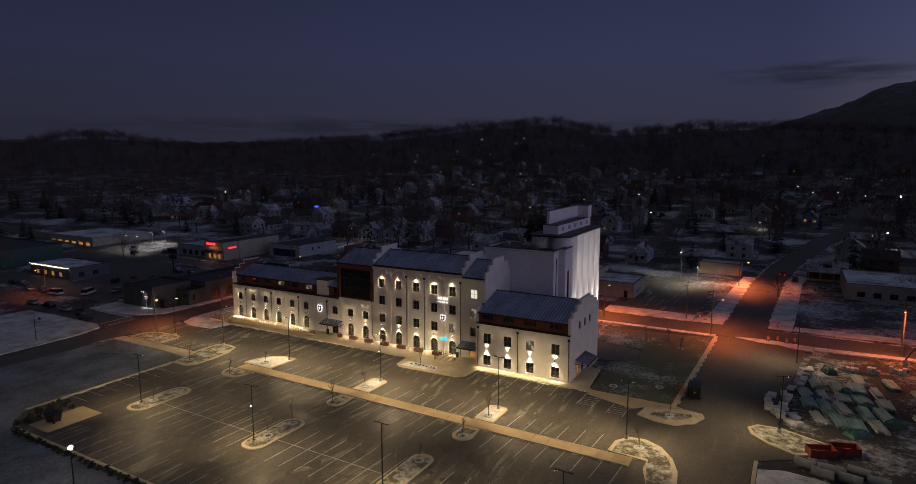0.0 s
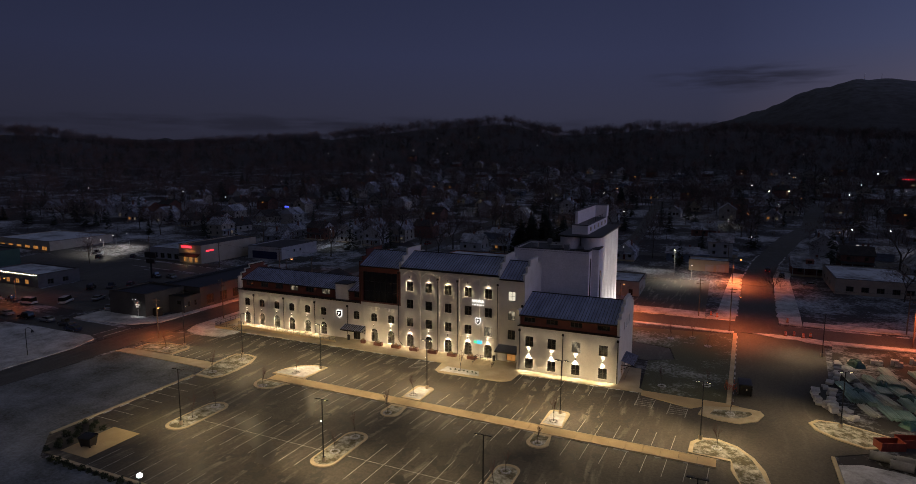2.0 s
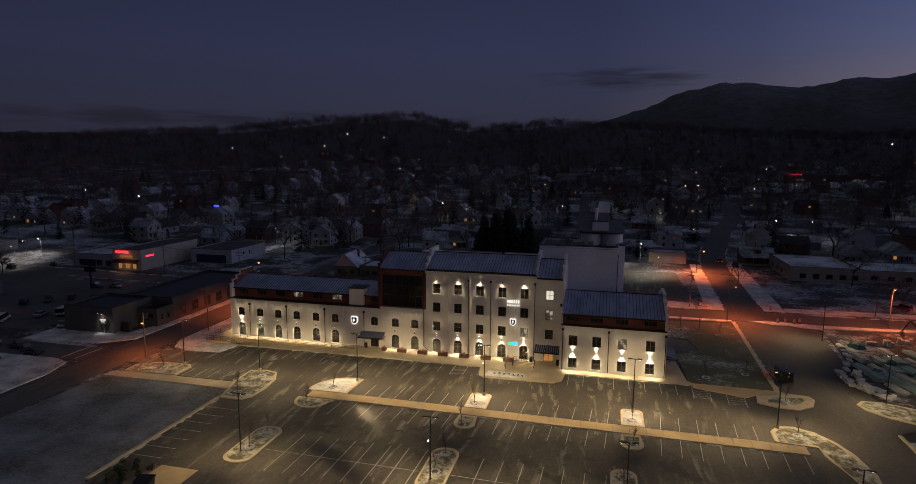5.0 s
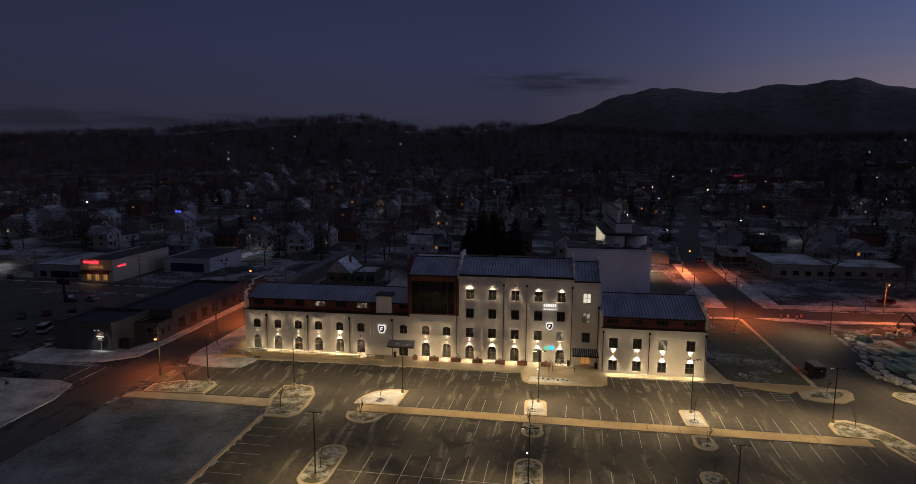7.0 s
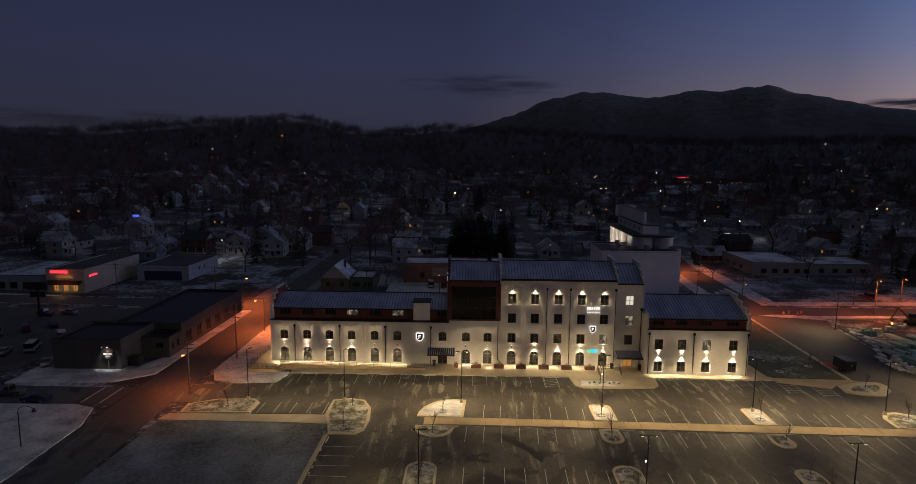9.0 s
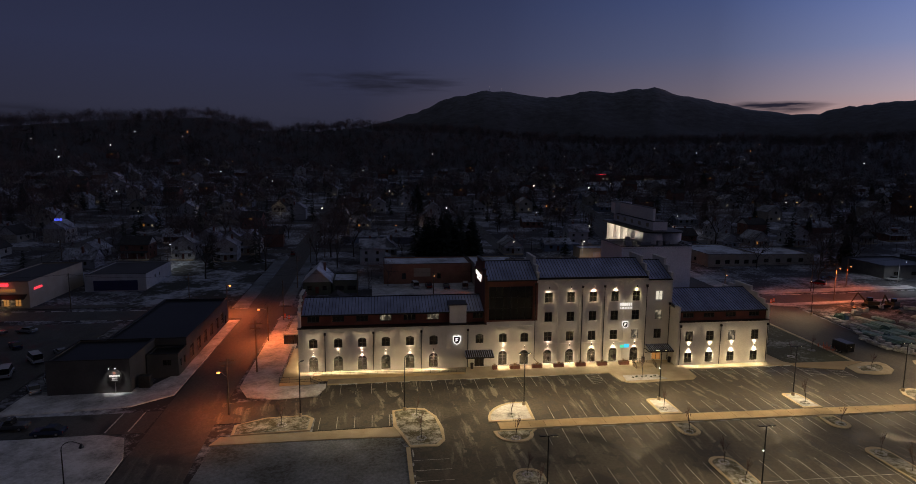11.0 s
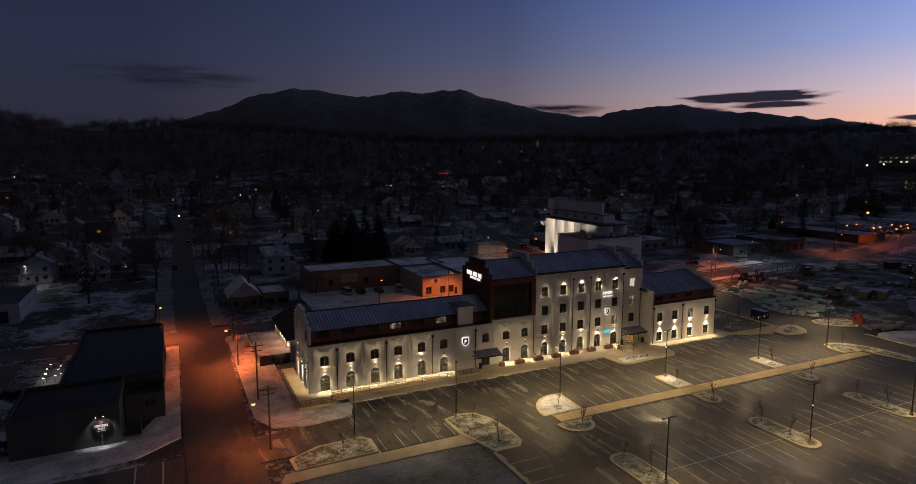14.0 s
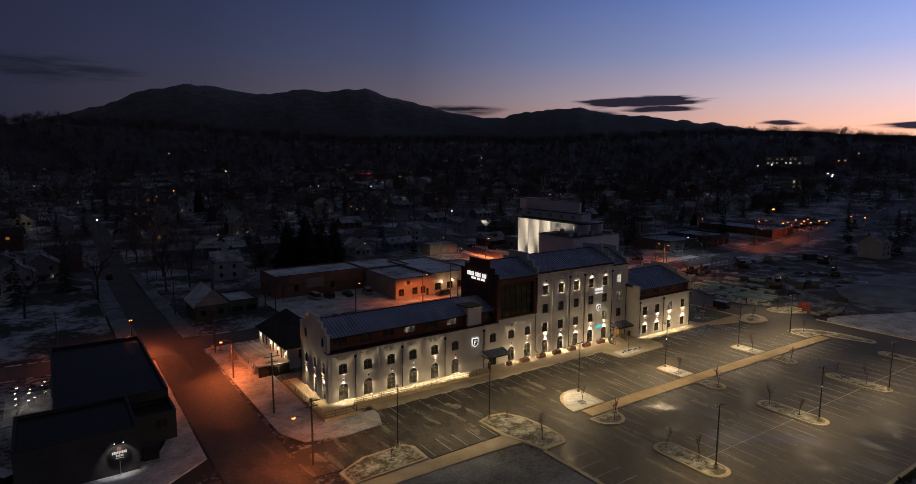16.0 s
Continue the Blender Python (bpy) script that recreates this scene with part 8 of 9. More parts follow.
def on_side(key, positions, w, lo, hi, pane="glass"):
    return [(key, p, w, lo, hi, pane) for p in positions]


# brewery at the corner: a front hall, a long hall behind, a low link
flat_building("corner_hall", -174.0, -160.2, 101.3, 114.0, 6.4, "block_dark", "dark grey block hall with a wet black roof", "roof_wet", wins=on_side("w", (4, 8), 1.2, 1.0, 2.2))
flat_building("long_hall", -169.4, -154.4, 114.3, 148.4, 6.2, "block_dark", "long dark grey hall with large dark windows", "roof_wet", wins=on_side("e", (3.5, 8.5, 13.5, 18.5, 23.5, 28.5), 2.6, 1.0, 3.8) + on_side("e", (31.8,), 1.2, 0.1, 2.4))
flat_building("link_building", -160.0, -154.3, 108.6, 114.1, 4.6, "block_dark", "low grey link building with a dark roof", "roof_wet", wins=on_side("s", (3.6,), 1.6, 2.3, 3.5) + on_side("e", (1.7, 3.9), 0.9, 1.6, 3.2))
sign = thing("round_sign", (-162.6, 100.9, -0.6), "round dark sign with pale lettering on a post", "sign")
bm = bmesh.new()
tube(bm, (0, 0, 0), (0, 0, 2.1), 0.06, n=8)
part("post", bm, "steel", sign)
bm = bmesh.new()
tube(bm, (0, -0.12, 3.15), (0, 0.05, 3.15), 1.15, n=32)
disc = part("disc", bm, "panel_room_dark", sign)
bars = [(-0.86 + i * 0.195, -0.71 + i * 0.195, 3.0 + 0.03 * (i % 2), 3.36) for i in range(9)] + [(-0.44 + i * 0.185, -0.3 + i * 0.185, 2.58, 2.88) for i in range(5)] + [(-0.5, 0.5, 2.36, 2.44)]
for x0, x1, z0, z1 in bars:
    bm = bmesh.new()
    box(bm, x0, x1, -0.15, -0.11, z0, z1)
    part("letter_bar", bm, "block", disc)
bm = bmesh.new()
tube(bm, (0, -0.15, 3.72), (0, -0.11, 3.72), 0.26, n=14)
part("emblem", bm, "planter", disc)
for dx in (-0.55, 0.45):
    bm = bmesh.new()
    tube(bm, (dx, -0.95, 4.95), (dx, -0.8, 4.8), 0.1, n=8)
    tube(bm, (dx, 0.4, 5.0), (dx, -0.85, 4.92), 0.03, n=5)
    hood = part("sign_lamp", bm, "trim", sign)
    bm = bmesh.new()
    bmesh.ops.create_uvsphere(bm, u_segments=8, v_segments=6, radius=0.07)
    bmesh.ops.translate(bm, verts=bm.verts, vec=(dx, -0.93, 4.84))
    part("bulb", bm, "bulb_white", hood)
    lamp("sign_light", "SPOT", (-162.6 + dx, 99.9, 4.15), 330, (1.0, 0.96, 0.9), (-162.6 + dx, 100.9, 2.3), 74, 0.6, 0.06)
bm = bmesh.new()
box(bm, -159.6, -157.6, 103.0, 104.4, -1, 1.5)
tagged(part("utility_cabinet", bevelled(bm, 0.05), "panel_room_dark"), "dark metal utility cabinet beside a hall", "cabinet")
# unlit gooseneck lamp at the corner
goose = thing("gooseneck_lamp", (-156.1, 68.8, land(-156.1, 68.8)), "dark unlit gooseneck street lamp on a snowed corner", "street lamp", rz=0)
bm = bmesh.new()
tube(bm, (0, 0, -0.2), (0, 0, 5.4), 0.09, 0.07, 10)
part("pole", bm, "black", goose)
bm = bmesh.new()
arc_pts = [(1.2 - 1.2 * math.cos(radians(a)), 0, 5.4 + 1.0 * math.sin(radians(a))) for a in range(0, 121, 20)] + [(2.4, 0, 6.0)]
for p, q in zip(arc_pts, arc_pts[1:]):
    tube(bm, p, q, 0.05, n=8)
part("arm", bm, "black", goose)
bm = bmesh.new()
tube(bm, (2.4, 0, 6.05), (2.4, 0, 5.55), 0.12, 0.34, 12)
part("head", bm, "black", goose)
# stop lines across the side street
stop = thing("stop_line", (0, 0, 0), "worn white lines across a side street", "road marking", kind="structure")
for x in (-154.6, -158.0):
    bm = bmesh.new()
    prism(bm, [(x - 0.11, 85.0), (x + 0.11, 85.0), (x + 0.11, 92.2), (x - 0.11, 92.2)], lambda px, py: land(px, py) + 0.02, lambda px, py: land(px, py) + 0.085)
    part("line", bm, "line", stop)
# snowed terrace with short lit bars on stakes beside the hall
pad("brew_terrace", rect(-176.4, -169.8, 128.0, 143.0), "snow", lambda x, y: land(x, y) - 0.2, lambda x, y: land(x, y) + 0.12, "snowed paved terrace beside a grey hall", "terrace")
rnd = random.Random(77)
for i in range(11):
    x, y = (-174.9 + rnd.uniform(0, 0.4) if i % 3 == 0 else -170.4 - rnd.uniform(0, 3.0)), 132.4 + i * 0.98
    z = land(x, y) + 0.12
    stake = bmesh.new()
    tube(stake, (x, y, z - 0.05), (x, y, z + 1.75), 0.025, n=5)
    root = part("terrace_lamp", stake, "trim")
    tagged(root, "small warm bar lamp on a thin stake", "lamp", "terrace lamps")
    a = rnd.uniform(-0.5, 0.5)
    bm = bmesh.new()
    ln = rnd.uniform(0.1, 0.2)
    tube(bm, (x - ln * math.cos(a), y - ln * math.sin(a), z + 1.8), (x + ln * math.cos(a), y + ln * math.sin(a), z + 1.8), 0.042, n=6)
    part("bulb", bm, "bulb_far", root)
lamp("terrace_light", "POINT", (-173.4, 135, 3.0), 110, (1.0, 0.82, 0.6), size=0.3)

# annex behind the west wing with lit porch
annex = thing("annex_building", (0, 0, 0), "low white annex with a black hipped roof and wall lamps", "building")
WEST_A = Matrix.Translation((-131.0, 0, 0)) @ Matrix.Rotation(radians(-90), 4, "Z")
SOUTH_A = Matrix.Translation((0, 126.9, 0))
op = [(-y, 0.95, 1.1, 3.3, 0.0) for y in (128.2, 130.6, 133.0, 135.4, 137.8, 140.2, 142.6)]
wall_with_openings("wall", WEST_A, -145.0, -127.2, -1, 4.2, op, "white", annex, 0.3)
for o in op:
    window(WEST_A, *o[:5], 1, 2, "glass", annex, sill=False, depth=0.1)
op = [(-127.4, 2.4, 1.6, 3.5, 0.0), (-127.2, 1.2, -0.3, 0.5, 0.0)]
wall_with_openings("wall", SOUTH_A, -131.0, -121.6, -1, 4.2, op, "white", annex, 0.3)
for o in op:
    window(SOUTH_A, *o[:5], 2, 1, "glass", annex, sill=False, depth=0.1)
for x0, x1, y0, y1 in ((-131.0, -121.6, 145.0, 145.3), (-121.9, -121.6, 127.2, 145.0)):
    bm = bmesh.new()
    box(bm, x0, x1, y0, y1, -1, 4.2)
    part("wall", bm, "white", annex)
# dark core behind the annex windows, painted in place of interior shade
bm = bmesh.new()
box(bm, -130.3, -122.3, 127.6, 144.4, -0.8, 4.1)
part("unlit_room_backing", bm, "panel_room_dark", annex)
bm = bmesh.new()
c = [(-131.7, 126.2, 4.2), (-120.9, 126.2, 4.2), (-120.9, 146.0, 4.2), (-131.7, 146.0, 4.2), (-126.2, 137.0, 8.6), (-126.2, 141.0, 8.6)]
v = [bm.verts.new(p) for p in c]
for f in ((0, 1, 4), (1, 2, 5, 4), (2, 3, 5), (3, 0, 4, 5), (3, 2, 1, 0)):
    bm.faces.new([v[i] for i in f])
part("roof", bm, "shingle_dark", annex, "black shingle hipped roof")
bm = bmesh.new()
for x0, x1, y0, y1 in ((-131.78, -131.7, 126.12, 146.0), (-131.7, -120.9, 126.12, 126.2)):
    box(bm, x0, x1, y0, y1, 4.08, 4.24)
part("gutter", bm, "trim", annex)
for y in (127.5, 131.8, 134.2, 136.6, 143.8):
    bm = bmesh.new()
    tube(bm, (-131.16, y, 2.75), (-131.16, y, 3.1), 0.09, n=8)
    part("wall_lamp", bm, "bulb_warm", annex, "lit warm wall lamp")
    lamp("annex_lamp", "POINT", (-131.5, y, 2.9), 75, WARM2, size=0.12)
bm = bmesh.new()
box(bm, -137.4, -131.05, 127.7, 145.0, -1.2, 0.9)
part("terrace", bm, "snow", annex, "raised snow-covered terrace with railings")
railing([(-131.2, 127.9, 0.9), (-137.3, 127.9, 0.9), (-137.3, 144.9, 0.9), (-131.2, 144.9, 0.9)], annex)
for k in range(5):
    bm = bmesh.new()
    box(bm, -139.2 + 0.36 * k, -137.42, 139.4, 142.2, -1.2, -0.75 + 0.33 * k)
    part("step", bm, "pave", annex)
# glazed porch below the terrace
bm = bmesh.new()
box(bm, -137.3, -131.1, 124.9, 127.6, 1.95, 2.15)
part("porch_roof", bm, "snow", annex, "flat porch roof under snow")
for x in (-137.1, -135.1, -133.2, -131.3):
    bm = bmesh.new()
    box(bm, x - 0.07, x + 0.07, 125.05, 125.19, -0.9, 1.95)
    part("porch_post", bm, "trim", annex)
for x0, x1 in ((-137.03, -135.17), (-135.03, -133.27), (-133.13, -131.37)):
    bm = bmesh.new()
    box(bm, x0, x1, 125.1, 125.14, -0.6, 1.9)
    part("glass_screen", bm, "glass", annex)
bm = bmesh.new()
box(bm, -137.2, -131.2, 127.45, 127.65, -0.9, 1.9)
part("porch_wall", bm, "white", annex)
lamp("porch_light", "POINT", (-133.4, 124.5, 1.9), 130, WARM2, size=0.1)

# buildings across the north street
flat_building("brick_hall", -114.2, -85.5, 186.5, 200.5, 6.6, "brick_old", "long old orange brick hall with a snowed roof", "roof_snow", wins=on_side("s", (6.5, 18.0), 1.3, 1.6, 3.6), base=0)
bm = bmesh.new()
box(bm, -104.5, -99.0, 186.38, 186.5, 2.4, 5.2)
tagged(part("blocked_opening", bm, "stucco_tan"), "bricked-up pale wall opening", "wall panel", kind="structure")
flat_building("shop_building", -84.5, -68.8, 186.8, 203.0, 6.2, "stucco_tan", "tan rear shop building with a snowed roof", "roof_snow", base=0)
flat_building("shop_building", -85.2, -72.4, 166.2, 186.4, 6.1, "stucco_tan", "tan shop with a snowed roof lit orange", "roof_snow", wins=on_side("s", (2.0, 6.6, 9.4), 1.7, 0.9, 3.0) + on_side("s", (11.0,), 0.9, 0.1, 2.3), base=0)
flat_building("shop_building", -72.0, -56.5, 167.2, 196, 6.3, "stucco_tan", "tan shop with warm wall lamps and snowed roof", "roof_snow", wins=on_side("s", (2.2, 6.6, 10.6), 2.2, 1.0, 3.2), base=0)
for x in (-68.6, -64.6):
    bm = bmesh.new()
    tube(bm, (x, 166.95, 3.2), (x, 166.95, 3.7), 0.1, n=8)
    tagged(part("shop_wall_lamp", bm, "bulb_warm"), "lit warm wall lamp on a shop", "lamp", "shop wall lamps")
    lamp("shop_lamp", "POINT", (x, 166.5, 3.5), 120, WARM2, size=0.12)
bm = bmesh.new()
box(bm, -82.4, -79.6, 166.0, 166.15, 4.1, 5.4)
sgn = part("shop_sign", bm, "block")
tagged(sgn, "pale framed sign board on a shop front", "sign")
bm = bmesh.new()
tube(bm, (-81.0, 165.9, 4.75), (-81.0, 166.0, 4.75), 0.6, n=20)
part("oval", bm, "panel_room_dark", sgn)
pad("shop_forecourt", rect(-118, -57, 160.8, 186.2), "snow", -0.2, 0.14, "snow-covered parking court before brick halls", "forecourt")
flat_building("pale_building", -66.0, -43.5, 177.5, 193.0, 4.6, "siding_cream", "pale low building with a grey roof", "roof_snow", wins=on_side("e", (3.0, 5.5, 8.0), 1.1, 1.0, 2.3) + on_side("s", (20.0,), 1.2, 0.1, 2.2), base=0)
flat_building("garage_block", -32.4, -18.6, 231.5, 240, 4.2, "stucco_tan", "low tan garage with white roller doors", "roof_snow", wins=(), base=0)
for x in (-25.2, -21.4):
    bm = bmesh.new()
    box(bm, x - 1.4, x + 1.4, 231.36, 231.48, 0.1, 2.6)
    tagged(part("roller_door", bm, "siding_white"), "white roller garage door", "garage door", "garage doors")
flat_building("office_block", 11.5, 33.0, 208.0, 236.0, 4.8, "siding_cream", "low cream office with a snowed flat roof", "roof_snow", wins=on_side("s", (4, 8, 12, 16, 19.5), 2.0, 1.0, 2.6) + on_side("w", (6, 12, 18), 1.6, 1.0, 2.4), base=0)
flat_building("office_block", 33.4, 58.0, 210.0, 230.0, 4.2, "siding_cream", "low pale office with a snowed flat roof", "roof_snow", wins=on_side("s", (4, 9, 14, 19), 2.0, 1.0, 2.5), base=0)
flat_building("workshop", 87.0, 106.0, 178.5, 200, 5.4, "block_grey", "dark grey workshop with roller doors", wins=on_side("s", (3, 7.5, 12, 16.5), 2.8, 0.1, 3.2), base=0)
flat_building("workshop", 62.0, 84.0, 180, 200, 4.6, "block_grey", "dark workshop with a lit wall lamp", wins=on_side("s", (5, 12), 2.0, 1.0, 2.4), base=0)
flat_building("brick_warehouse", 137.0, 158.0, 174.0, 216.0, 5.6, "house_brick", "long dark brick warehouse", wins=on_side("w", (6, 14, 22, 30), 2.0, 1.2, 2.8), base=0)
flat_building("lit_warehouse", 294.0, 344.0, 172.0, 204.0, 7.0, "stucco_tan", "long warehouse front lit by orange lamps", "roof_snow", wins=on_side("w", (6, 14), 3.0, 0.2, 3.4), base=0)
for y in (201.0, 190.0, 174.0):
    lamp("warehouse_lamp", "POINT", (291.6, y, 5.6), 1500, SODIUM, size=0.2)
    bm = bmesh.new()
    box(bm, 293.3, 293.95, y - 0.6, y + 0.6, 5.4, 5.9)
    tagged(part("warehouse_wall_lamp", bm, "bulb_sodium"), "lit orange wall lamp on a warehouse", "lamp", "warehouse lamps")
flat_building("depot", 320.0, 352.0, 140.0, 165.0, 7.5, "siding_grey", "large grey depot with a snowed roof", "roof_snow", base=0)
flat_building("store_front", -206.0, -188.0, 188.5, 212, 5.2, "siding_white", "white flat-roofed store with a dark blue front", wins=on_side("e", (8, 12), 0.9, 2.4, 3.6), base=-0.8)
bm = bmesh.new()
box(bm, -203.4, -190.5, 188.3, 188.45, -0.7, 2.4)
tagged(part("store_panel", bm, "navy_panel"), "dark blue store front panel", "wall panel", kind="structure")
cl = flat_building("dry_cleaner", -223.0, -211.0, 168.0, 199.0, 7.4, "stucco_tan", "tan building with red neon signs and an awning", wins=on_side("s", (3, 6, 9), 1.6, 0.4, 2.6, "lit_amber"), base=-0.8)
flat_building("shop_row", -243.0, -223.3, 170.0, 198.0, 4.8, "siding_grey", "pale low shop beside a dry cleaner", "roof_snow", wins=on_side("s", (4, 8, 12, 16), 2.4, 0.5, 2.6), base=-0.8)
bm = bmesh.new()
extrude_x(bm, [(168.0, 3.0), (166.2, 2.0), (166.2, 1.9), (168.0, 2.9)], -222.5, -211.5)
tagged(part("awning", bm, "trim"), "dark awning over a shop front", "awning")
lit_sign("neon_sign", [(-221.5 + 0.62 * i, -221.0 + 0.62 * i, 167.8, 167.9, 5.3, 6.1) for i in range(9)], "sign_red", "red neon letters on a tan wall")
txt = bpy.data.curves.new("shop_word", "FONT")
txt.body, txt.size, txt.extrude, txt.align_x = "CLEANERS", 1.15, 0.03, "CENTER"
ob = new("shop_word", txt)
ob.matrix_world = pose(-217.0, 167.85, 3.75, 90, 0, 0)
txt.materials.append(M["lit_amber"])
tagged(ob, "pale letters spelling CLEANERS on a wall", "sign")
lit_sign("neon_sign", [(-210.95, -210.85, 170.5 + 0.5 * i, 170.9 + 0.5 * i, 3.8, 4.3) for i in range(8)], "sign_red", "small red neon sign on a side wall")
lamp("neon_glow", "POINT", (-217, 166.8, 5.4), 60, (1.0, 0.1, 0.08), size=0.5)
lamp("awning_light", "POINT", (-217, 165.6, 1.6), 90, WARM2, size=0.2)
flat_building("shop_row", -330.0, -292.0, 160.0, 190.0, 5.2, "siding_cream", "long shop row with bright windows", "roof_snow", wins=on_side("s", (4, 10, 16, 22, 28, 34), 3.6, 0.4, 2.8, "lit_amber"), base=-0.8)
flat_building("green_hall", -330.0, -272.0, 113.0, 136.0, 7.0, "green_panel", "large dark green hall with a flat roof", base=-1.0)
flat_building("diner", -250.0, -224.0, 113.0, 127.0, 4.4, "block_grey", "small diner with string lights along the eaves", "roof_snow", wins=on_side("s", (5, 10, 15, 20), 2.0, 0.8, 2.4, "lit_amber") + on_side("e", (4, 9), 2.0, 0.8, 2.4), base=-1.0)
root = thing("string_lights", (0, 0, 0), "string of warm lights along a roof edge", "lights")
for i in range(26):
    bm = bmesh.new()
    bmesh.ops.create_icosphere(bm, subdivisions=1, radius=0.14)
    bmesh.ops.translate(bm, verts=bm.verts, vec=(-249.5 + i, 112.7, 3.3 - 0.25 * math.sin(i * 0.9) ** 2))
    part("bulb", bm, "bulb_far", root)
pyl = thing("pylon_sign", (-205.0, 140.0, -1.0), "unlit double-board sign on a tall pole", "sign")
for nm, a, mt in (("pole", (-0.2, 0.2, -0.2, 0.2, 0, 9.4), "black"), ("board", (-2.6, 2.6, -0.25, 0.25, 7.4, 9.4), "panel_room_dark"), ("board", (-2.0, 2.0, -0.25, 0.25, 5.4, 6.9), "panel_room_dark")):
    bm = bmesh.new()
    box(bm, *a)
    part(nm, bm, mt, pyl)

for nm, r in (("lot_west", rect(-262, -181, 99.5, 113)), ("lot_west_far", rect(-222, -181, 113, 150)), ("lot_cleaner", rect(-260, -184, 166.5, 170)), ("lot_diner", rect(-290, -222, 127.5, 156))):
    pad(nm, r, "road", lambda x, y: land(x, y) - 0.3, lambda x, y: land(x, y) + 0.08, "dark asphalt parking lot with slush", "car park")

flat_building("school", 112.0, 196.0, 600.0, 618.0, 7.5, "house_brick", "long low brick school with a snowed roof on the hillside", "roof_snow", wins=on_side("s", (8, 12, 30, 54, 58, 62), 2.6, 3.0, 4.6, "lit_window") + on_side("s", (20, 40, 72), 2.6, 3.0, 4.6), base=16.5)
lit_sign("festive_lights", [(112.0 + 1.9 * i, 113.0 + 1.9 * i, 599.4, 599.7, 24.6, 25.2) for i in range(6)], "sign_red", "row of red festive lights on a roof edge", category="lights")
pad("school_court", [(96, 540), (190, 552), (190, 596), (96, 592)], "roof_snow", lambda x, y: land(x, y) - 0.3, lambda x, y: land(x, y) + 0.15, "snowed open ground before a school", "field")

flat_building("hillside_block", 408.0, 420.0, 290.0, 304.0, 10.5, "stucco_tan", "tall pale block with lit windows on the slope", "roof_snow", wins=on_side("w", (4.5, 9.5), 2.2, 2.0, 4.2, "lit_bright") + on_side("w", (4.5, 9.5), 2.2, 6.2, 8.4, "lit_bright") + on_side("s", (4, 8), 2.0, 2.0, 4.2, "lit_window"), base=13.5)
flat_building("hillside_apartments", 526.0, 552.0, 350.0, 394.0, 11.0, "siding_cream", "long apartment house with many lit windows", "roof_snow", wins=on_side("w", (5, 10, 15, 25, 30, 40), 2.4, 2.0, 4.0, "lit_bright") + on_side("w", (5, 15, 20, 30, 35), 2.4, 6.4, 8.4, "lit_window") + on_side("s", (6, 12, 18), 2.4, 2.0, 4.0, "lit_window"), base=34.0)
for x, yy, up, mt in ((560, 330, 12, "bulb_sodium"), (566, 326, 12, "bulb_sodium"), (612, 332, 14, "bulb_sodium"), (500, 372, 11, "bulb_far"), (486, 380, 11, "bulb_white"), (470, 300, 10, "bulb_white"), (462, 292, 10, "bulb_white"), (448, 286, 10, "bulb_far")):
    street_lamp(x, yy, (x, yy - 1.2, land(x, yy) + up), 0, "pole with a lit lamp on the far slope", wood=False, big=3.2, bulb=mt)

# ---- houses ----
def far_house(root, w, d, h, rise, pitch, wall, roof_mat, front_gable, lit):
    """A plainer house for the far streets: walls with gables, roof, chimney, three windows."""
    over = 0.5
    turn = Matrix.Rotation(radians(90), 4, "Z") if front_gable else Matrix.Identity(4)
    half, ln = (w / 2, d / 2) if front_gable else (d / 2, w / 2)
    bm = bmesh.new()
    extrude_x(bm, [(-half, -0.8), (half, -0.8), (half, h), (0, h + rise - 0.02), (-half, h)], -ln, ln, turn)
    bmesh.ops.recalc_face_normals(bm, faces=bm.faces[:])
    part("wall", bm, wall, root)
    bm = bmesh.new()
    for s in (-1, 1):
        extrude_x(bm, [(0, h + rise), (s * (half + over), h - over * pitch), (s * (half + over), h - over * pitch + 0.2), (0, h + rise + 0.22)], -ln - over, ln + over, turn)
    bmesh.ops.remove_doubles(bm, verts=bm.verts[:], dist=0.0005)
    bmesh.ops.recalc_face_normals(bm, faces=bm.faces[:])
    part("roof", bm, roof_mat, root)
    bm = bmesh.new()
    box(bm, w * 0.18, w * 0.18 + 0.8, 0.6, 1.4, h * 0.7, h + rise + 0.9)
    part("chimney", bm, "house_brick", root)
    for k, (x, z) in enumerate(((-w * 0.27, 1.0), (w * 0.27, 1.0), (0.3, h - 1.3 if h > 4.5 else 1.1))):
        bm = bmesh.new()
        box(bm, x - 0.62, x + 0.62, -d / 2 - 0.05, -d / 2 + 0.02, z, z + 1.3)
        part("window", bm, lit.get(k, "glass"), root)
    return root


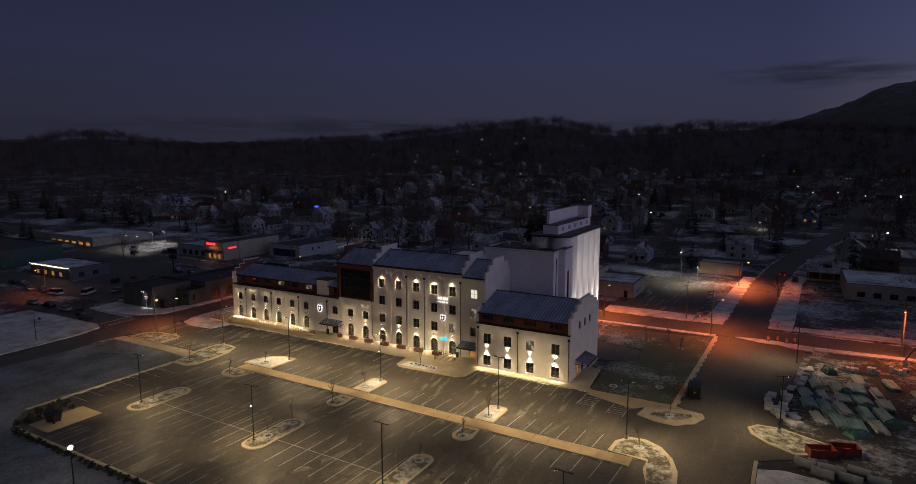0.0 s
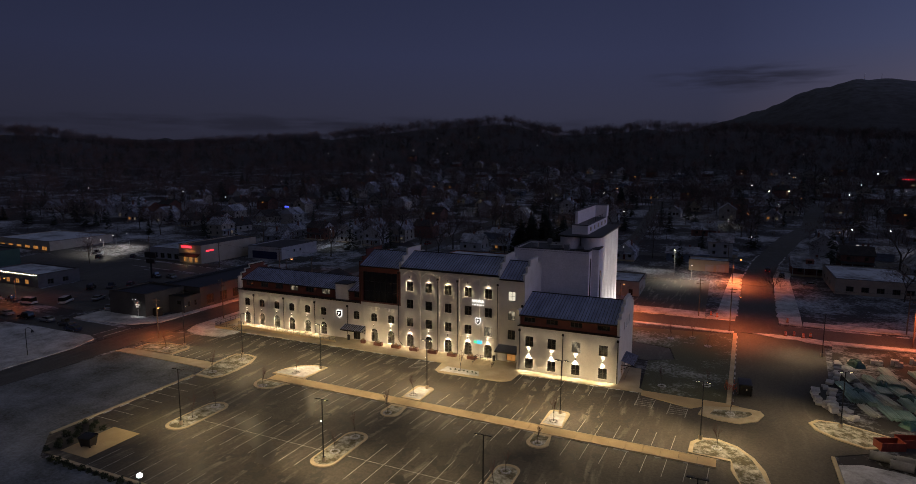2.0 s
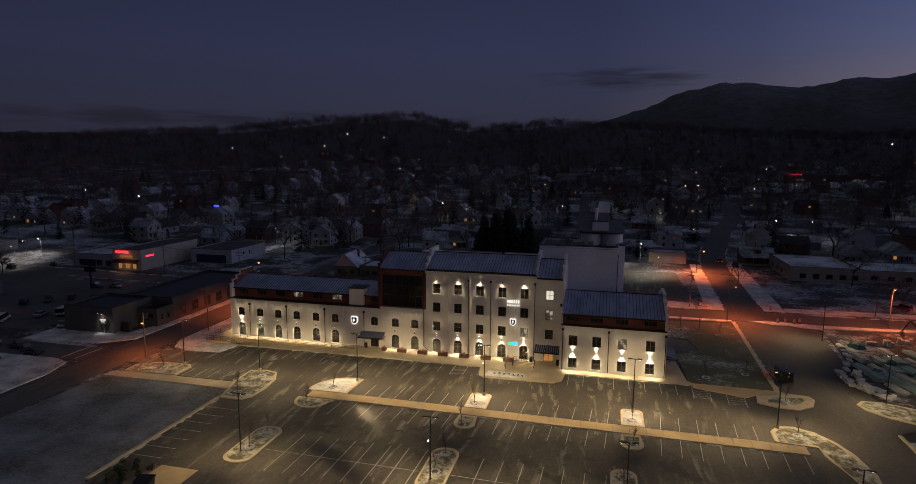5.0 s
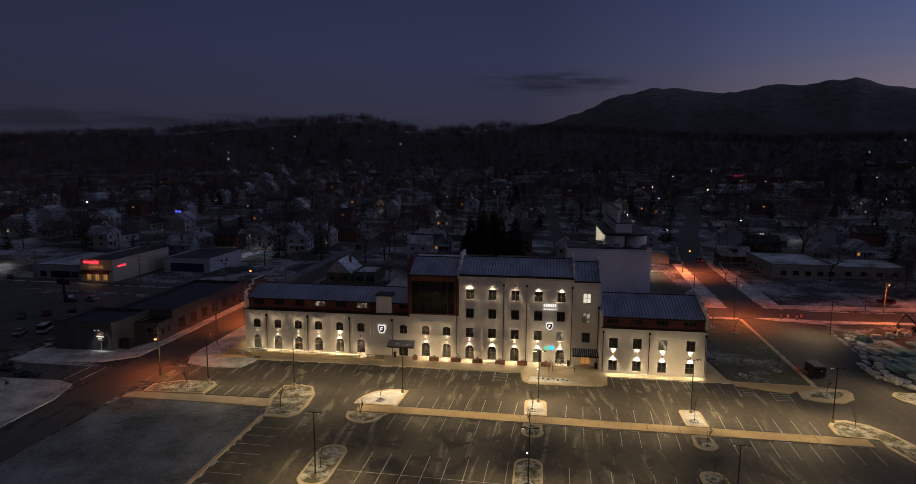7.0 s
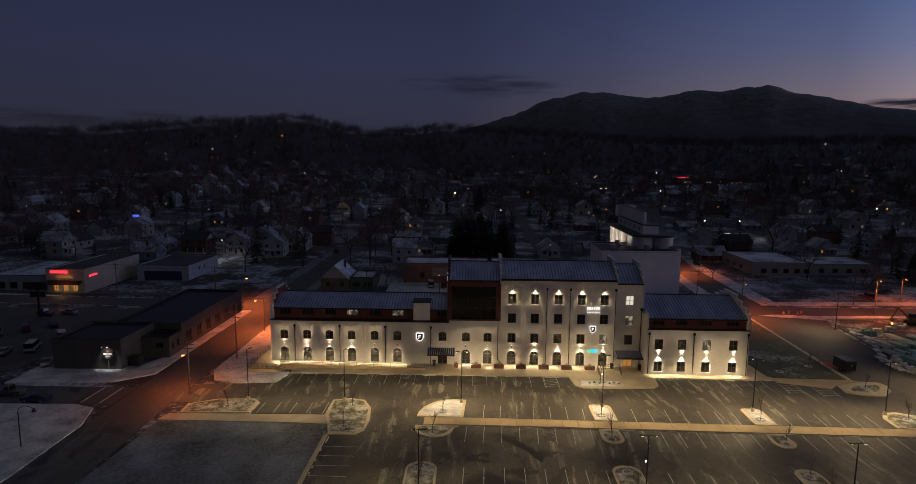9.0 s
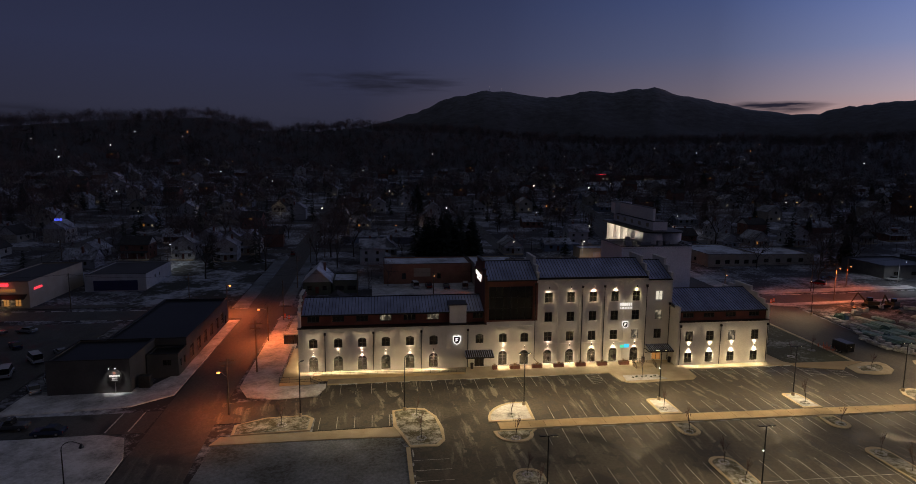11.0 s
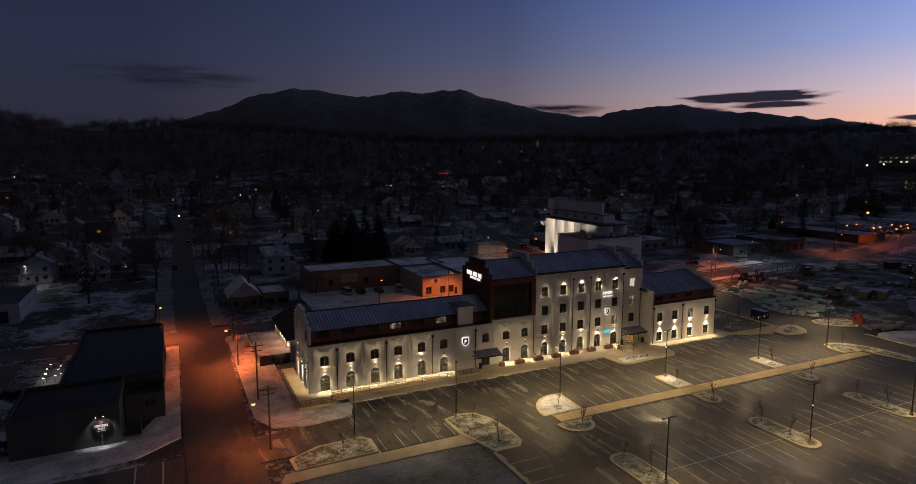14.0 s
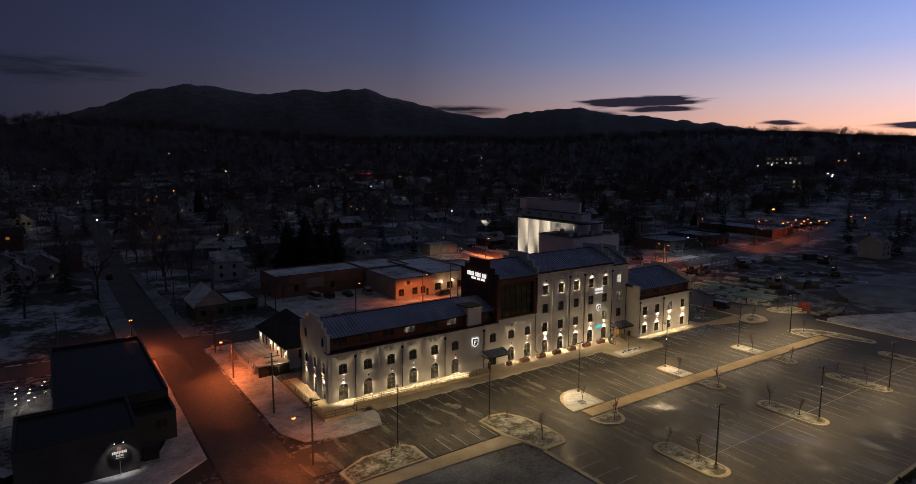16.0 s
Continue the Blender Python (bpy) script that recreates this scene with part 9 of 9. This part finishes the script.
def house_proto(w, d, h, pitch, wall, roof_mat, label, porch=True, front_gable=True, lit=None, wing=False, dormer=False, far=False):
    root = thing("house", (0, 0, -60), label, "house", "houses of the town")
    t = 0.25
    rise = (w if front_gable else d) / 2 * pitch
    op = {"s": [(-w * 0.27, 1.3, 1.0, 2.4, 0.0), (w * 0.27, 1.3, 1.0, 2.4, 0.0)], "e": [(-d * 0.25, 1.1, 1.0, 2.3, 0.0), (d * 0.2, 1.1, 1.0, 2.3, 0.0)]}
    if h > 4.5:
        op["s"] += [(-w * 0.27, 1.1, 3.8, 5.1, 0.0), (w * 0.27, 1.1, 3.8, 5.1, 0.0)]
        op["e"] += [(-d * 0.25, 1.0, 3.8, 5.0, 0.0), (d * 0.2, 1.0, 3.8, 5.0, 0.0)]
    op["w"], op["n"] = op["e"], []
    if far:
        return far_house(root, w, d, h, rise, pitch, wall, roof_mat, front_gable, lit or {})
    ms = {"s": pose(0, -d / 2, 0), "n": pose(0, d / 2, 0, 0, 0, 180), "e": pose(w / 2, 0, 0, 0, 0, 90), "w": pose(-w / 2, 0, 0, 0, 0, -90)}
    k = 0
    for key, m in ms.items():
        half_l = w / 2 if key in "sn" else d / 2 - t
        wall_with_openings("wall", m, -half_l, half_l, -0.8, h, op[key], wall, root, t)
        for o in op[key]:
            pane = "glass"
            if lit and key == "s" and k in lit:
                pane = lit[k]
            window(m, *o[:5], 1, 2, pane, root, sill=False, depth=0.08)
            k += 1 if key == "s" else 0
    # added dark core so that the rooms behind the panes look unlit
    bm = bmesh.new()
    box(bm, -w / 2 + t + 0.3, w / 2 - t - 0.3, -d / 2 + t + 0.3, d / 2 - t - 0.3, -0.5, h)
    part("unlit_room_backing", bm, "panel_room_dark", root)
    over = 0.45
    bm = bmesh.new()
    if front_gable:
        for s in (-1, 1):
            extrude_x(bm, [(0, h + rise), (s * (w / 2 + over), h - over * pitch), (s * (w / 2 + over), h - over * pitch + 0.2), (0, h + rise + 0.22)], -d / 2 - over, d / 2 + over, Matrix.Rotation(radians(90), 4, "Z"))
        tris = []
        for yy in (-d / 2 + 0.05, d / 2 - 0.05):
            tris.append(bmesh.new())
            prism(tris[-1], [(-w / 2, h - 0.02), (w / 2, h - 0.02), (0, h + rise)], -0.06, 0.06, Matrix.Translation((0, yy, 0)) @ Matrix.Rotation(radians(90), 4, "X"))
    else:
        for s in (-1, 1):
            extrude_x(bm, [(0, h + rise), (s * (d / 2 + over), h - over * pitch), (s * (d / 2 + over), h - over * pitch + 0.2), (0, h + rise + 0.22)], -w / 2 - over, w / 2 + over)
        tris = []
        for xx in (-w / 2 + 0.05, w / 2 - 0.05):
            tris.append(bmesh.new())
            extrude_x(tris[-1], [(-d / 2, h - 0.02), (d / 2, h - 0.02), (0, h + rise)], xx - 0.06, xx + 0.06)
    bmesh.ops.recalc_face_normals(bm, faces=bm.faces[:])
    part("roof", bm, roof_mat, root)
    for tri in tris:
        bmesh.ops.recalc_face_normals(tri, faces=tri.faces[:])
        part("gable_wall", tri, "siding_white" if wall != "siding_white" else wall, root)
    bm = bmesh.new()
    box(bm, w * 0.18, w * 0.18 + 0.7, 0.6, 1.3, h * 0.7, h + rise + 0.9)
    part("chimney", bm, "house_brick", root)
    bm = bmesh.new()
    box(bm, -0.48, 0.48, -d / 2 - 0.06, -d / 2, 0.1, 2.15)
    part("door", bm, "brick", root)
    if porch:
        bm = bmesh.new()
        extrude_x(bm, [(-d / 2 - 2.3, 2.6), (-d / 2 + 0.02, 3.15), (-d / 2 + 0.02, 3.3), (-d / 2 - 2.3, 2.75)], -w / 2, w / 2)
        pr = part("porch_roof", bm, roof_mat, root)
        bm = bmesh.new()
        box(bm, -w / 2, w / 2, -d / 2 - 2.2, -d / 2 - 0.01, -0.6, 0.12)
        part("porch_floor", bm, "pave", root)
        for x in (-w / 2 + 0.2, -w / 6, w / 6, w / 2 - 0.2):
            bm = bmesh.new()
            box(bm, x - 0.09, x + 0.09, -d / 2 - 2.15, -d / 2 - 1.97, 0.1, 2.62)
            part("porch_post", bm, "siding_white", root)
    if dormer:
        bm = bmesh.new()
        yy = -d / 4 if not front_gable else 0
        extrude_x(bm, [(yy - 1.3, h + rise * 0.25), (yy + 0.6, h + rise * 0.25), (yy + 0.6, h + rise * 0.9), (yy - 1.3, h + rise * 0.8)], -1.3, 1.3)
        dm = part("dormer", bm, wall, root)
        bm = bmesh.new()
        box(bm, -0.6, 0.6, yy - 1.36, yy - 1.3, h + rise * 0.4, h + rise * 0.68)
        part("dormer_window", bm, "glass", dm)
    if wing:
        bm = bmesh.new()
        box(bm, w / 2, w / 2 + 4, -d / 2 + 1.5, d / 2 - 2, -0.6, 2.8)
        part("wing", bm, wall, root)
        bm = bmesh.new()
        box(bm, w / 2, w / 2 + 4.3, -d / 2 + 1.2, d / 2 - 1.7, 2.8, 3.0)
        part("wing_roof", bm, roof_mat, root)
    return root


HOUSE_SPECS = [
    ((8.4, 12, 3.4, 0.75, "siding_white", "shingle", "white bungalow with a snowy gable roof"), {}),
    ((9.0, 9.5, 6.2, 0.65, "siding_white", "shingle", "white two-storey house with a porch and snowy roof"), {}),
    ((11.5, 8.5, 3.2, 0.62, "house_brick", "shingle", "red brick house with dormer and snowy roof"), {"front_gable": False, "dormer": True}),
    ((8.0, 11, 3.3, 0.85, "siding_grey", "shingle", "grey bungalow with a lit porch window"), {"lit": {0: "lit_amber"}}),
    ((9.2, 10, 6.0, 0.7, "siding_cream", "shingle", "cream two-storey house with one lit window"), {"lit": {1: "lit_window"}}),
    ((12.0, 8.5, 3.0, 0.5, "siding_blue", "shingle", "low blue-grey house with a side wing"), {"front_gable": False, "porch": False, "wing": True}),
    ((10.5, 9.0, 5.8, 0.6, "house_brick", "shingle_dark", "dark brick two-storey house"), {"front_gable": False}),
    ((8.6, 10.5, 3.4, 0.8, "siding_cream", "shingle_dark", "cream cottage with dark steep roof"), {}),
]
FAR_LIT = [{}, {0: "lit_window"}, {}, {0: "lit_amber", 1: "lit_window"}, {1: "lit_window"}, {}, {2: "lit_amber"}, {}]
HOUSES = [house_proto(*a, **k) for a, k in HOUSE_SPECS] + [house_proto(*a, **{**k, "far": True, "porch": False, "lit": v}) for (a, k), v in zip(HOUSE_SPECS, FAR_LIT)]
TAKEN = []


def put_house(i, x, y, rz, s=1.0):
    z = min(land(x + dx, y + dy) for dx in (-5, 0, 5) for dy in (-5, 0, 5))
    TAKEN.append((x, y, 9.0))
    if i not in used:
        used.add(i)
        HOUSES[i].matrix_world = pose(x, y, z + 0.3, 0, 0, rz)
        return HOUSES[i]
    return copy_thing(HOUSES[i], pose(x, y, z + 0.3, 0, 0, rz))


used = set()
# the white-gabled house with a green wing by the crossing
hs = house_proto(8.2, 12, 3.6, 0.95, "siding_green", "roof_snow", "green house with a white gable and snowed roof", porch=False, wing=False)
hs.matrix_world = pose(-134.4, 180.0, 0.1)
TAKEN.append((-134.4, 182.0, 12))
flat_building("green_wing", -129.8, -122.4, 175.2, 188.0, 3.8, "siding_green", "low green wing with shop windows", "roof_snow", wins=on_side("s", (2.0, 5.6), 2.6, 0.8, 2.2), base=0)
FIXED = [(2, 7.8, 241.0, 0), (6, 24.0, 253.5, 0), (0, 43.0, 250.0, 0), (3, 60.0, 252.0, 0), (1, 78.0, 250.0, 0), (7, 112.0, 250.0, 0), (2, 131.0, 252.0, 0), (0, 151.0, 250.0, 0), (1, -188.0, 262.0, 0), (4, -170.0, 258.0, 0), (2, -206, 282, 0), (5, -36.0, 254.0, 0), (0, -58.0, 250.0, 0), (1, -22.0, 268.0, 90), (6, -78.0, 252.0, 0), (7, -95, 246.0, 0), (3, -112, 250, 0), (1, -118, 228, 90), (1, 122, 122, 90)]
for i, x, y, rz in FIXED:
    put_house(i, x, y, rz)
ROADS = [WEST_ST, WEST_ST_N, NORTH_ST, EAST_ST, [(-420, 262), (-148, 258), (-10, 262), (160, 268), (330, 280)], [(-420, 345), (-148, 335), (20, 352), (300, 360)], [(-60, 262), (-62, 345), (-66, 470)], [(-240, 165), (-243, 260), (-246, 440)], [(90, 165), (92, 268), (96, 450)], [(-430, 440), (-150, 430), (96, 440), (260, 430)]]


def road_gap(x, y):
    best = 1e9
    for line in ROADS:
        for (ax, ay), (bx, by) in zip(line, line[1:]):
            k = max(0.0, min(1.0, ((x - ax) * (bx - ax) + (y - ay) * (by - ay)) / ((bx - ax) ** 2 + (by - ay) ** 2)))
            best = min(best, math.hypot(x - ax - (bx - ax) * k, y - ay - (by - ay) * k))
    return best


BLOCKED = [(-125, -40, 100, 216), (-70, -15, 160, 242), (5, 62, 200, 240), (60, 110, 172, 204), (130, 232, 168, 222), (236, 360, 130, 230), (-335, -180, 105, 216), (-180, -150, 95, 150), (-150, -110, 95, 195), (0, 120, 60, 147), (94, 198, 536, 622), (400, 430, 280, 312), (516, 560, 340, 402)]


def free(x, y, r):
    if any(x0 - r < x < x1 + r and y0 - r < y < y1 + r for x0, x1, y0, y1 in BLOCKED):
        return False
    return all(math.hypot(x - a, y - b) > r + c for a, b, c in TAKEN)


rnd = random.Random(314)
for y0, faces in ((246, 0), (276, 180), (320, 0), (352, 180), (384, 0), (414, 0), (450, 180), (486, 0), (520, 180), (556, 0), (592, 180), (640, 0), (690, 0)):
    x = -430.0
    while x < 330:
        x += rnd.uniform(16, 22) if y0 < 300 else rnd.uniform(22, 35)
        yy = y0 + rnd.uniform(-4, 4)
        if road_gap(x, yy) > 10.5 and free(x, yy, 6.5):
            put_house(rnd.choice((0, 0, 1, 1, 2, 3, 4, 5, 6, 6, 7, 7)) + (8 if yy > 290 or abs(x + 60) > 260 else 0), x, yy, faces + rnd.uniform(-6, 6))
for xx in (-262, -262, -224, 74, 110):
    for k in range(3):
        yy = rnd.uniform(176, 244)
        if free(xx, yy, 6) and road_gap(xx, yy) > 9:
            put_house(rnd.choice((0, 1, 3, 4)), xx, yy, 90 if xx < -243 else -90)
# scattered small lamps: porches and street corners among the houses
for i in range(120):
    x, yy = rnd.uniform(-520, 460), 225 + 600 * rnd.random() ** 0.9
    z = land(x, yy)
    s = (0.12 + 0.00034 * yy) * rnd.choice((0.6, 0.8, 0.8, 1.0, 1.4))
    hgt = rnd.uniform(4.0, 10.5)
    pole = bmesh.new()
    tube(pole, (x, yy, z - 0.3), (x, yy, z + hgt), 0.05, n=5)
    root = part("yard_lamp", pole, "trim")
    tagged(root, "small distant lamp on a thin pole", "lamp", "yard lamps of the town")
    bm = bmesh.new()
    bmesh.ops.create_icosphere(bm, subdivisions=1, radius=s)
    bmesh.ops.translate(bm, verts=bm.verts, vec=(x, yy, z + hgt))
    kind = rnd.random()
    part("bulb", bm, "bulb_far" if kind < 0.5 else "bulb_white" if kind < 0.65 else "bulb_sodium" if kind < 0.85 else "lit_bright", root)
# added point lights without fittings brighten random spots among the houses
for i in range(9):
    x, yy = rnd.uniform(-250, 120), rnd.uniform(255, 420)
    lamp("town_fill_light", "POINT", (x, yy, land(x, yy) + 6), 260, (1.0, 0.85, 0.62), size=0.3)
lit_sign("blue_lights", [(-252.0 + 1.1 * i, -251.2 + 1.1 * i, 268.0, 268.2, 13.0, 13.9) for i in range(3)], "lit_blue", "row of blue festive lights on a house", category="lights")

lt = thing("lit_tree", (78.4, 442.7, land(78.4, 442.7)), "bare tree wound with bright white lights", "tree")
for p, q, r0, r1 in (((0, 0, -0.3), (0.1, 0, 2.2), 0.3, 0.24), ((0.1, 0, 2.2), (-1.1, 0.2, 4.6), 0.22, 0.13), ((0.1, 0, 2.2), (1.2, -0.1, 4.8), 0.22, 0.13), ((-1.1, 0.2, 4.6), (-1.9, 0.3, 5.9), 0.13, 0.07), ((1.2, -0.1, 4.8), (0.9, 0.1, 6.3), 0.13, 0.07), ((1.2, -0.1, 4.8), (2.3, -0.2, 5.7), 0.12, 0.06)):
    bm = bmesh.new()
    tube(bm, p, q, r0, r1, 8)
    part("wound_limb", bm, "sign_white", lt)
lamp("lit_tree_glow", "POINT", (78.4, 440.5, land(78.4, 440.5) + 4), 900, (0.9, 0.96, 1.0), size=0.6)
# radio masts on the far crests
for az, d, hgt in ((10.2, 4250, 42), (11.3, 4260, 38), (54.8, 1075, 26)):
    x, yy = HUB[0] + d * math.sin(radians(az)), HUB[1] + d * math.cos(radians(az))
    bm = bmesh.new()
    tube(bm, (0, 0, -4), (0, 0, hgt), 0.0007 * d / 3 + 0.3, 0.0003 * d / 3 + 0.1, 6)
    ob = part("radio_mast", bm, "steel")
    ob.matrix_world = pose(x, yy, land(x, yy))
    tagged(ob, "thin steel radio mast on a far crest", "mast", "radio masts")

# ---- trees ----
TREES = [tree_proto("bare_tree", s, h, 3, "tall bare tree with fine grey twigs", fine=1500) for s, h in ((11, 13.0), (12, 16.0), (13, 18.0), (14, 14.0), (15, 20.0))]
PINES = [conifer_proto(s, h, "dark green conifer among the houses") for s, h in ((31, 11.0), (32, 15.0))]
rnd = random.Random(99)
placed = 0
seen = set()
tries = 0
while placed < 300 and tries < 9000:
    tries += 1
    yy = 200 + 330 * rnd.random() ** 1.1
    x = rnd.uniform(-480, 430)
    if road_gap(x, yy) < 6 or not free(x, yy, -4.0):
        continue
    pine = rnd.random() < 0.11
    protos = PINES if pine else TREES
    k = rnd.randrange(len(protos))
    s = rnd.uniform(0.7, 1.15)
    m = pose(x, yy, land(x, yy), 0, 0, rnd.uniform(0, 360))
    if (pine, k) in seen:
        c = copy_thing(protos[k], m)
    else:
        seen.add((pine, k))
        c = protos[k]
        c.matrix_world = m
    c.scale = (s * 1.15, s * 1.15, s)
    placed += 1
for x, yy, k, s in ((-97, 226, 1, 1.25), (-91, 222, 1, 1.4), (-85, 223, 0, 1.8), (-79, 225, 1, 1.3), (-88, 231, 1, 1.45), (-94, 232, 0, 1.7)):
    c = copy_thing(PINES[k], pose(x, yy, land(x, yy), 0, 0, x * 11))
    c.scale = (s * 1.25, s * 1.25, s)
for x, yy, k, s in ((-119, 180, 0, 0.7), (-113, 183, 3, 0.6), (30, 172, 1, 0.8), (45, 190, 2, 0.8), (-6, 200, 0, 0.7), (68, 168, 3, 0.8), (-252, 150, 2, 0.7), (-262, 108, 3, 0.7)):
    c = copy_thing(TREES[k], pose(x, yy, land(x, yy), 0, 0, x * 7))
    c.scale = (s, s, s)


def woods(name, count, d0, d1, az0, az1, h0, h1, mat, label, seed, bits, wide=0.4, town=False, w0=0.06, w1=0.14, pointed=False):
    """Far woods: thousands of airy crowns of thin twigs on stems."""
    r = np.random.default_rng(seed)
    out = []
    for i in range(count):
        a = radians(r.uniform(az0, az1))
        d = math.sqrt(r.uniform(d0 * d0, d1 * d1))
        x, y = HUB[0] + d * math.sin(a), HUB[1] + d * math.cos(a)
        if town and (road_gap(x, y) < 5.5 or not free(x, y, -5.0)):
            continue
        z = land(x, y)
        h = r.uniform(h0, h1)
        if pointed:
            k = r.uniform(0.08, 1.0, bits)
            ang = r.uniform(0, 2 * np.pi, bits)
            rad = (1 - k) ** 0.85 * h * wide * r.uniform(0.5, 1.1, bits) + 0.15
            end = np.stack([np.cos(ang) * rad, np.sin(ang) * rad, k * h - 0.25 * rad], 1)
            top = np.stack([np.cos(ang) * rad * 0.1, np.sin(ang) * rad * 0.1, k * h + 0.15], 1)
            side = np.stack([-np.sin(ang), np.cos(ang), 0 * ang], 1) * (rad * 0.28 + 0.15)[:, None]
            t = np.stack([top, end - side, end + side], 1) + (x, y, z)
        else:
            t = twig_cloud(r, bits, (x, y, z), h, wide * r.uniform(0.8, 1.2), w0, w1, int(r.integers(4, 8)))
        out.append(t)
        out.append(np.array([[[x - 0.16, y, z - 0.3], [x + 0.16, y, z - 0.3], [x, y, z + h * 0.55]]]))
    return tagged(new(name, mesh_of(name, np.concatenate(out), mat)), label, "woods", kind="stuff")


woods("hill_woods", 3000, 600, 1180, -84, 84, 12, 20, "twig", "bare brown winter woods covering the hills", 1, 130, 0.42, w0=0.09, w1=0.2)
woods("dark_hill_woods", 3200, 600, 1180, -84, 84, 12, 19, "twig_dark", "darker bare woods covering the hills", 11, 130, 0.44, w0=0.09, w1=0.2)
woods("town_trees", 650, 380, 700, -80, 80, 11, 20, "twig", "bare brown trees between far houses", 2, 170, 0.4, w0=0.06, w1=0.15)
woods("dark_town_trees", 800, 380, 700, -80, 80, 10, 19, "twig_dark", "darker bare trees between far houses", 12, 170, 0.44, w0=0.06, w1=0.15)
woods("conifer_woods", 1300, 400, 1150, -80, 80, 10, 20, "conifer", "dark conifers scattered through the woods", 3, 60, 0.26, pointed=True)
woods("garden_trees", 300, 225, 430, -84, 72, 10, 18, "twig", "bare brown garden trees between the houses", 4, 300, 0.38, True, w0=0.03, w1=0.07)
woods("dark_garden_trees", 340, 225, 430, -84, 72, 9, 17, "twig_dark", "darker bare garden trees between the houses", 14, 300, 0.42, True, w0=0.03, w1=0.07)
woods("garden_conifers", 300, 220, 430, -84, 72, 8, 17, "conifer", "dark conifers between the houses", 5, 130, 0.27, True, pointed=True)
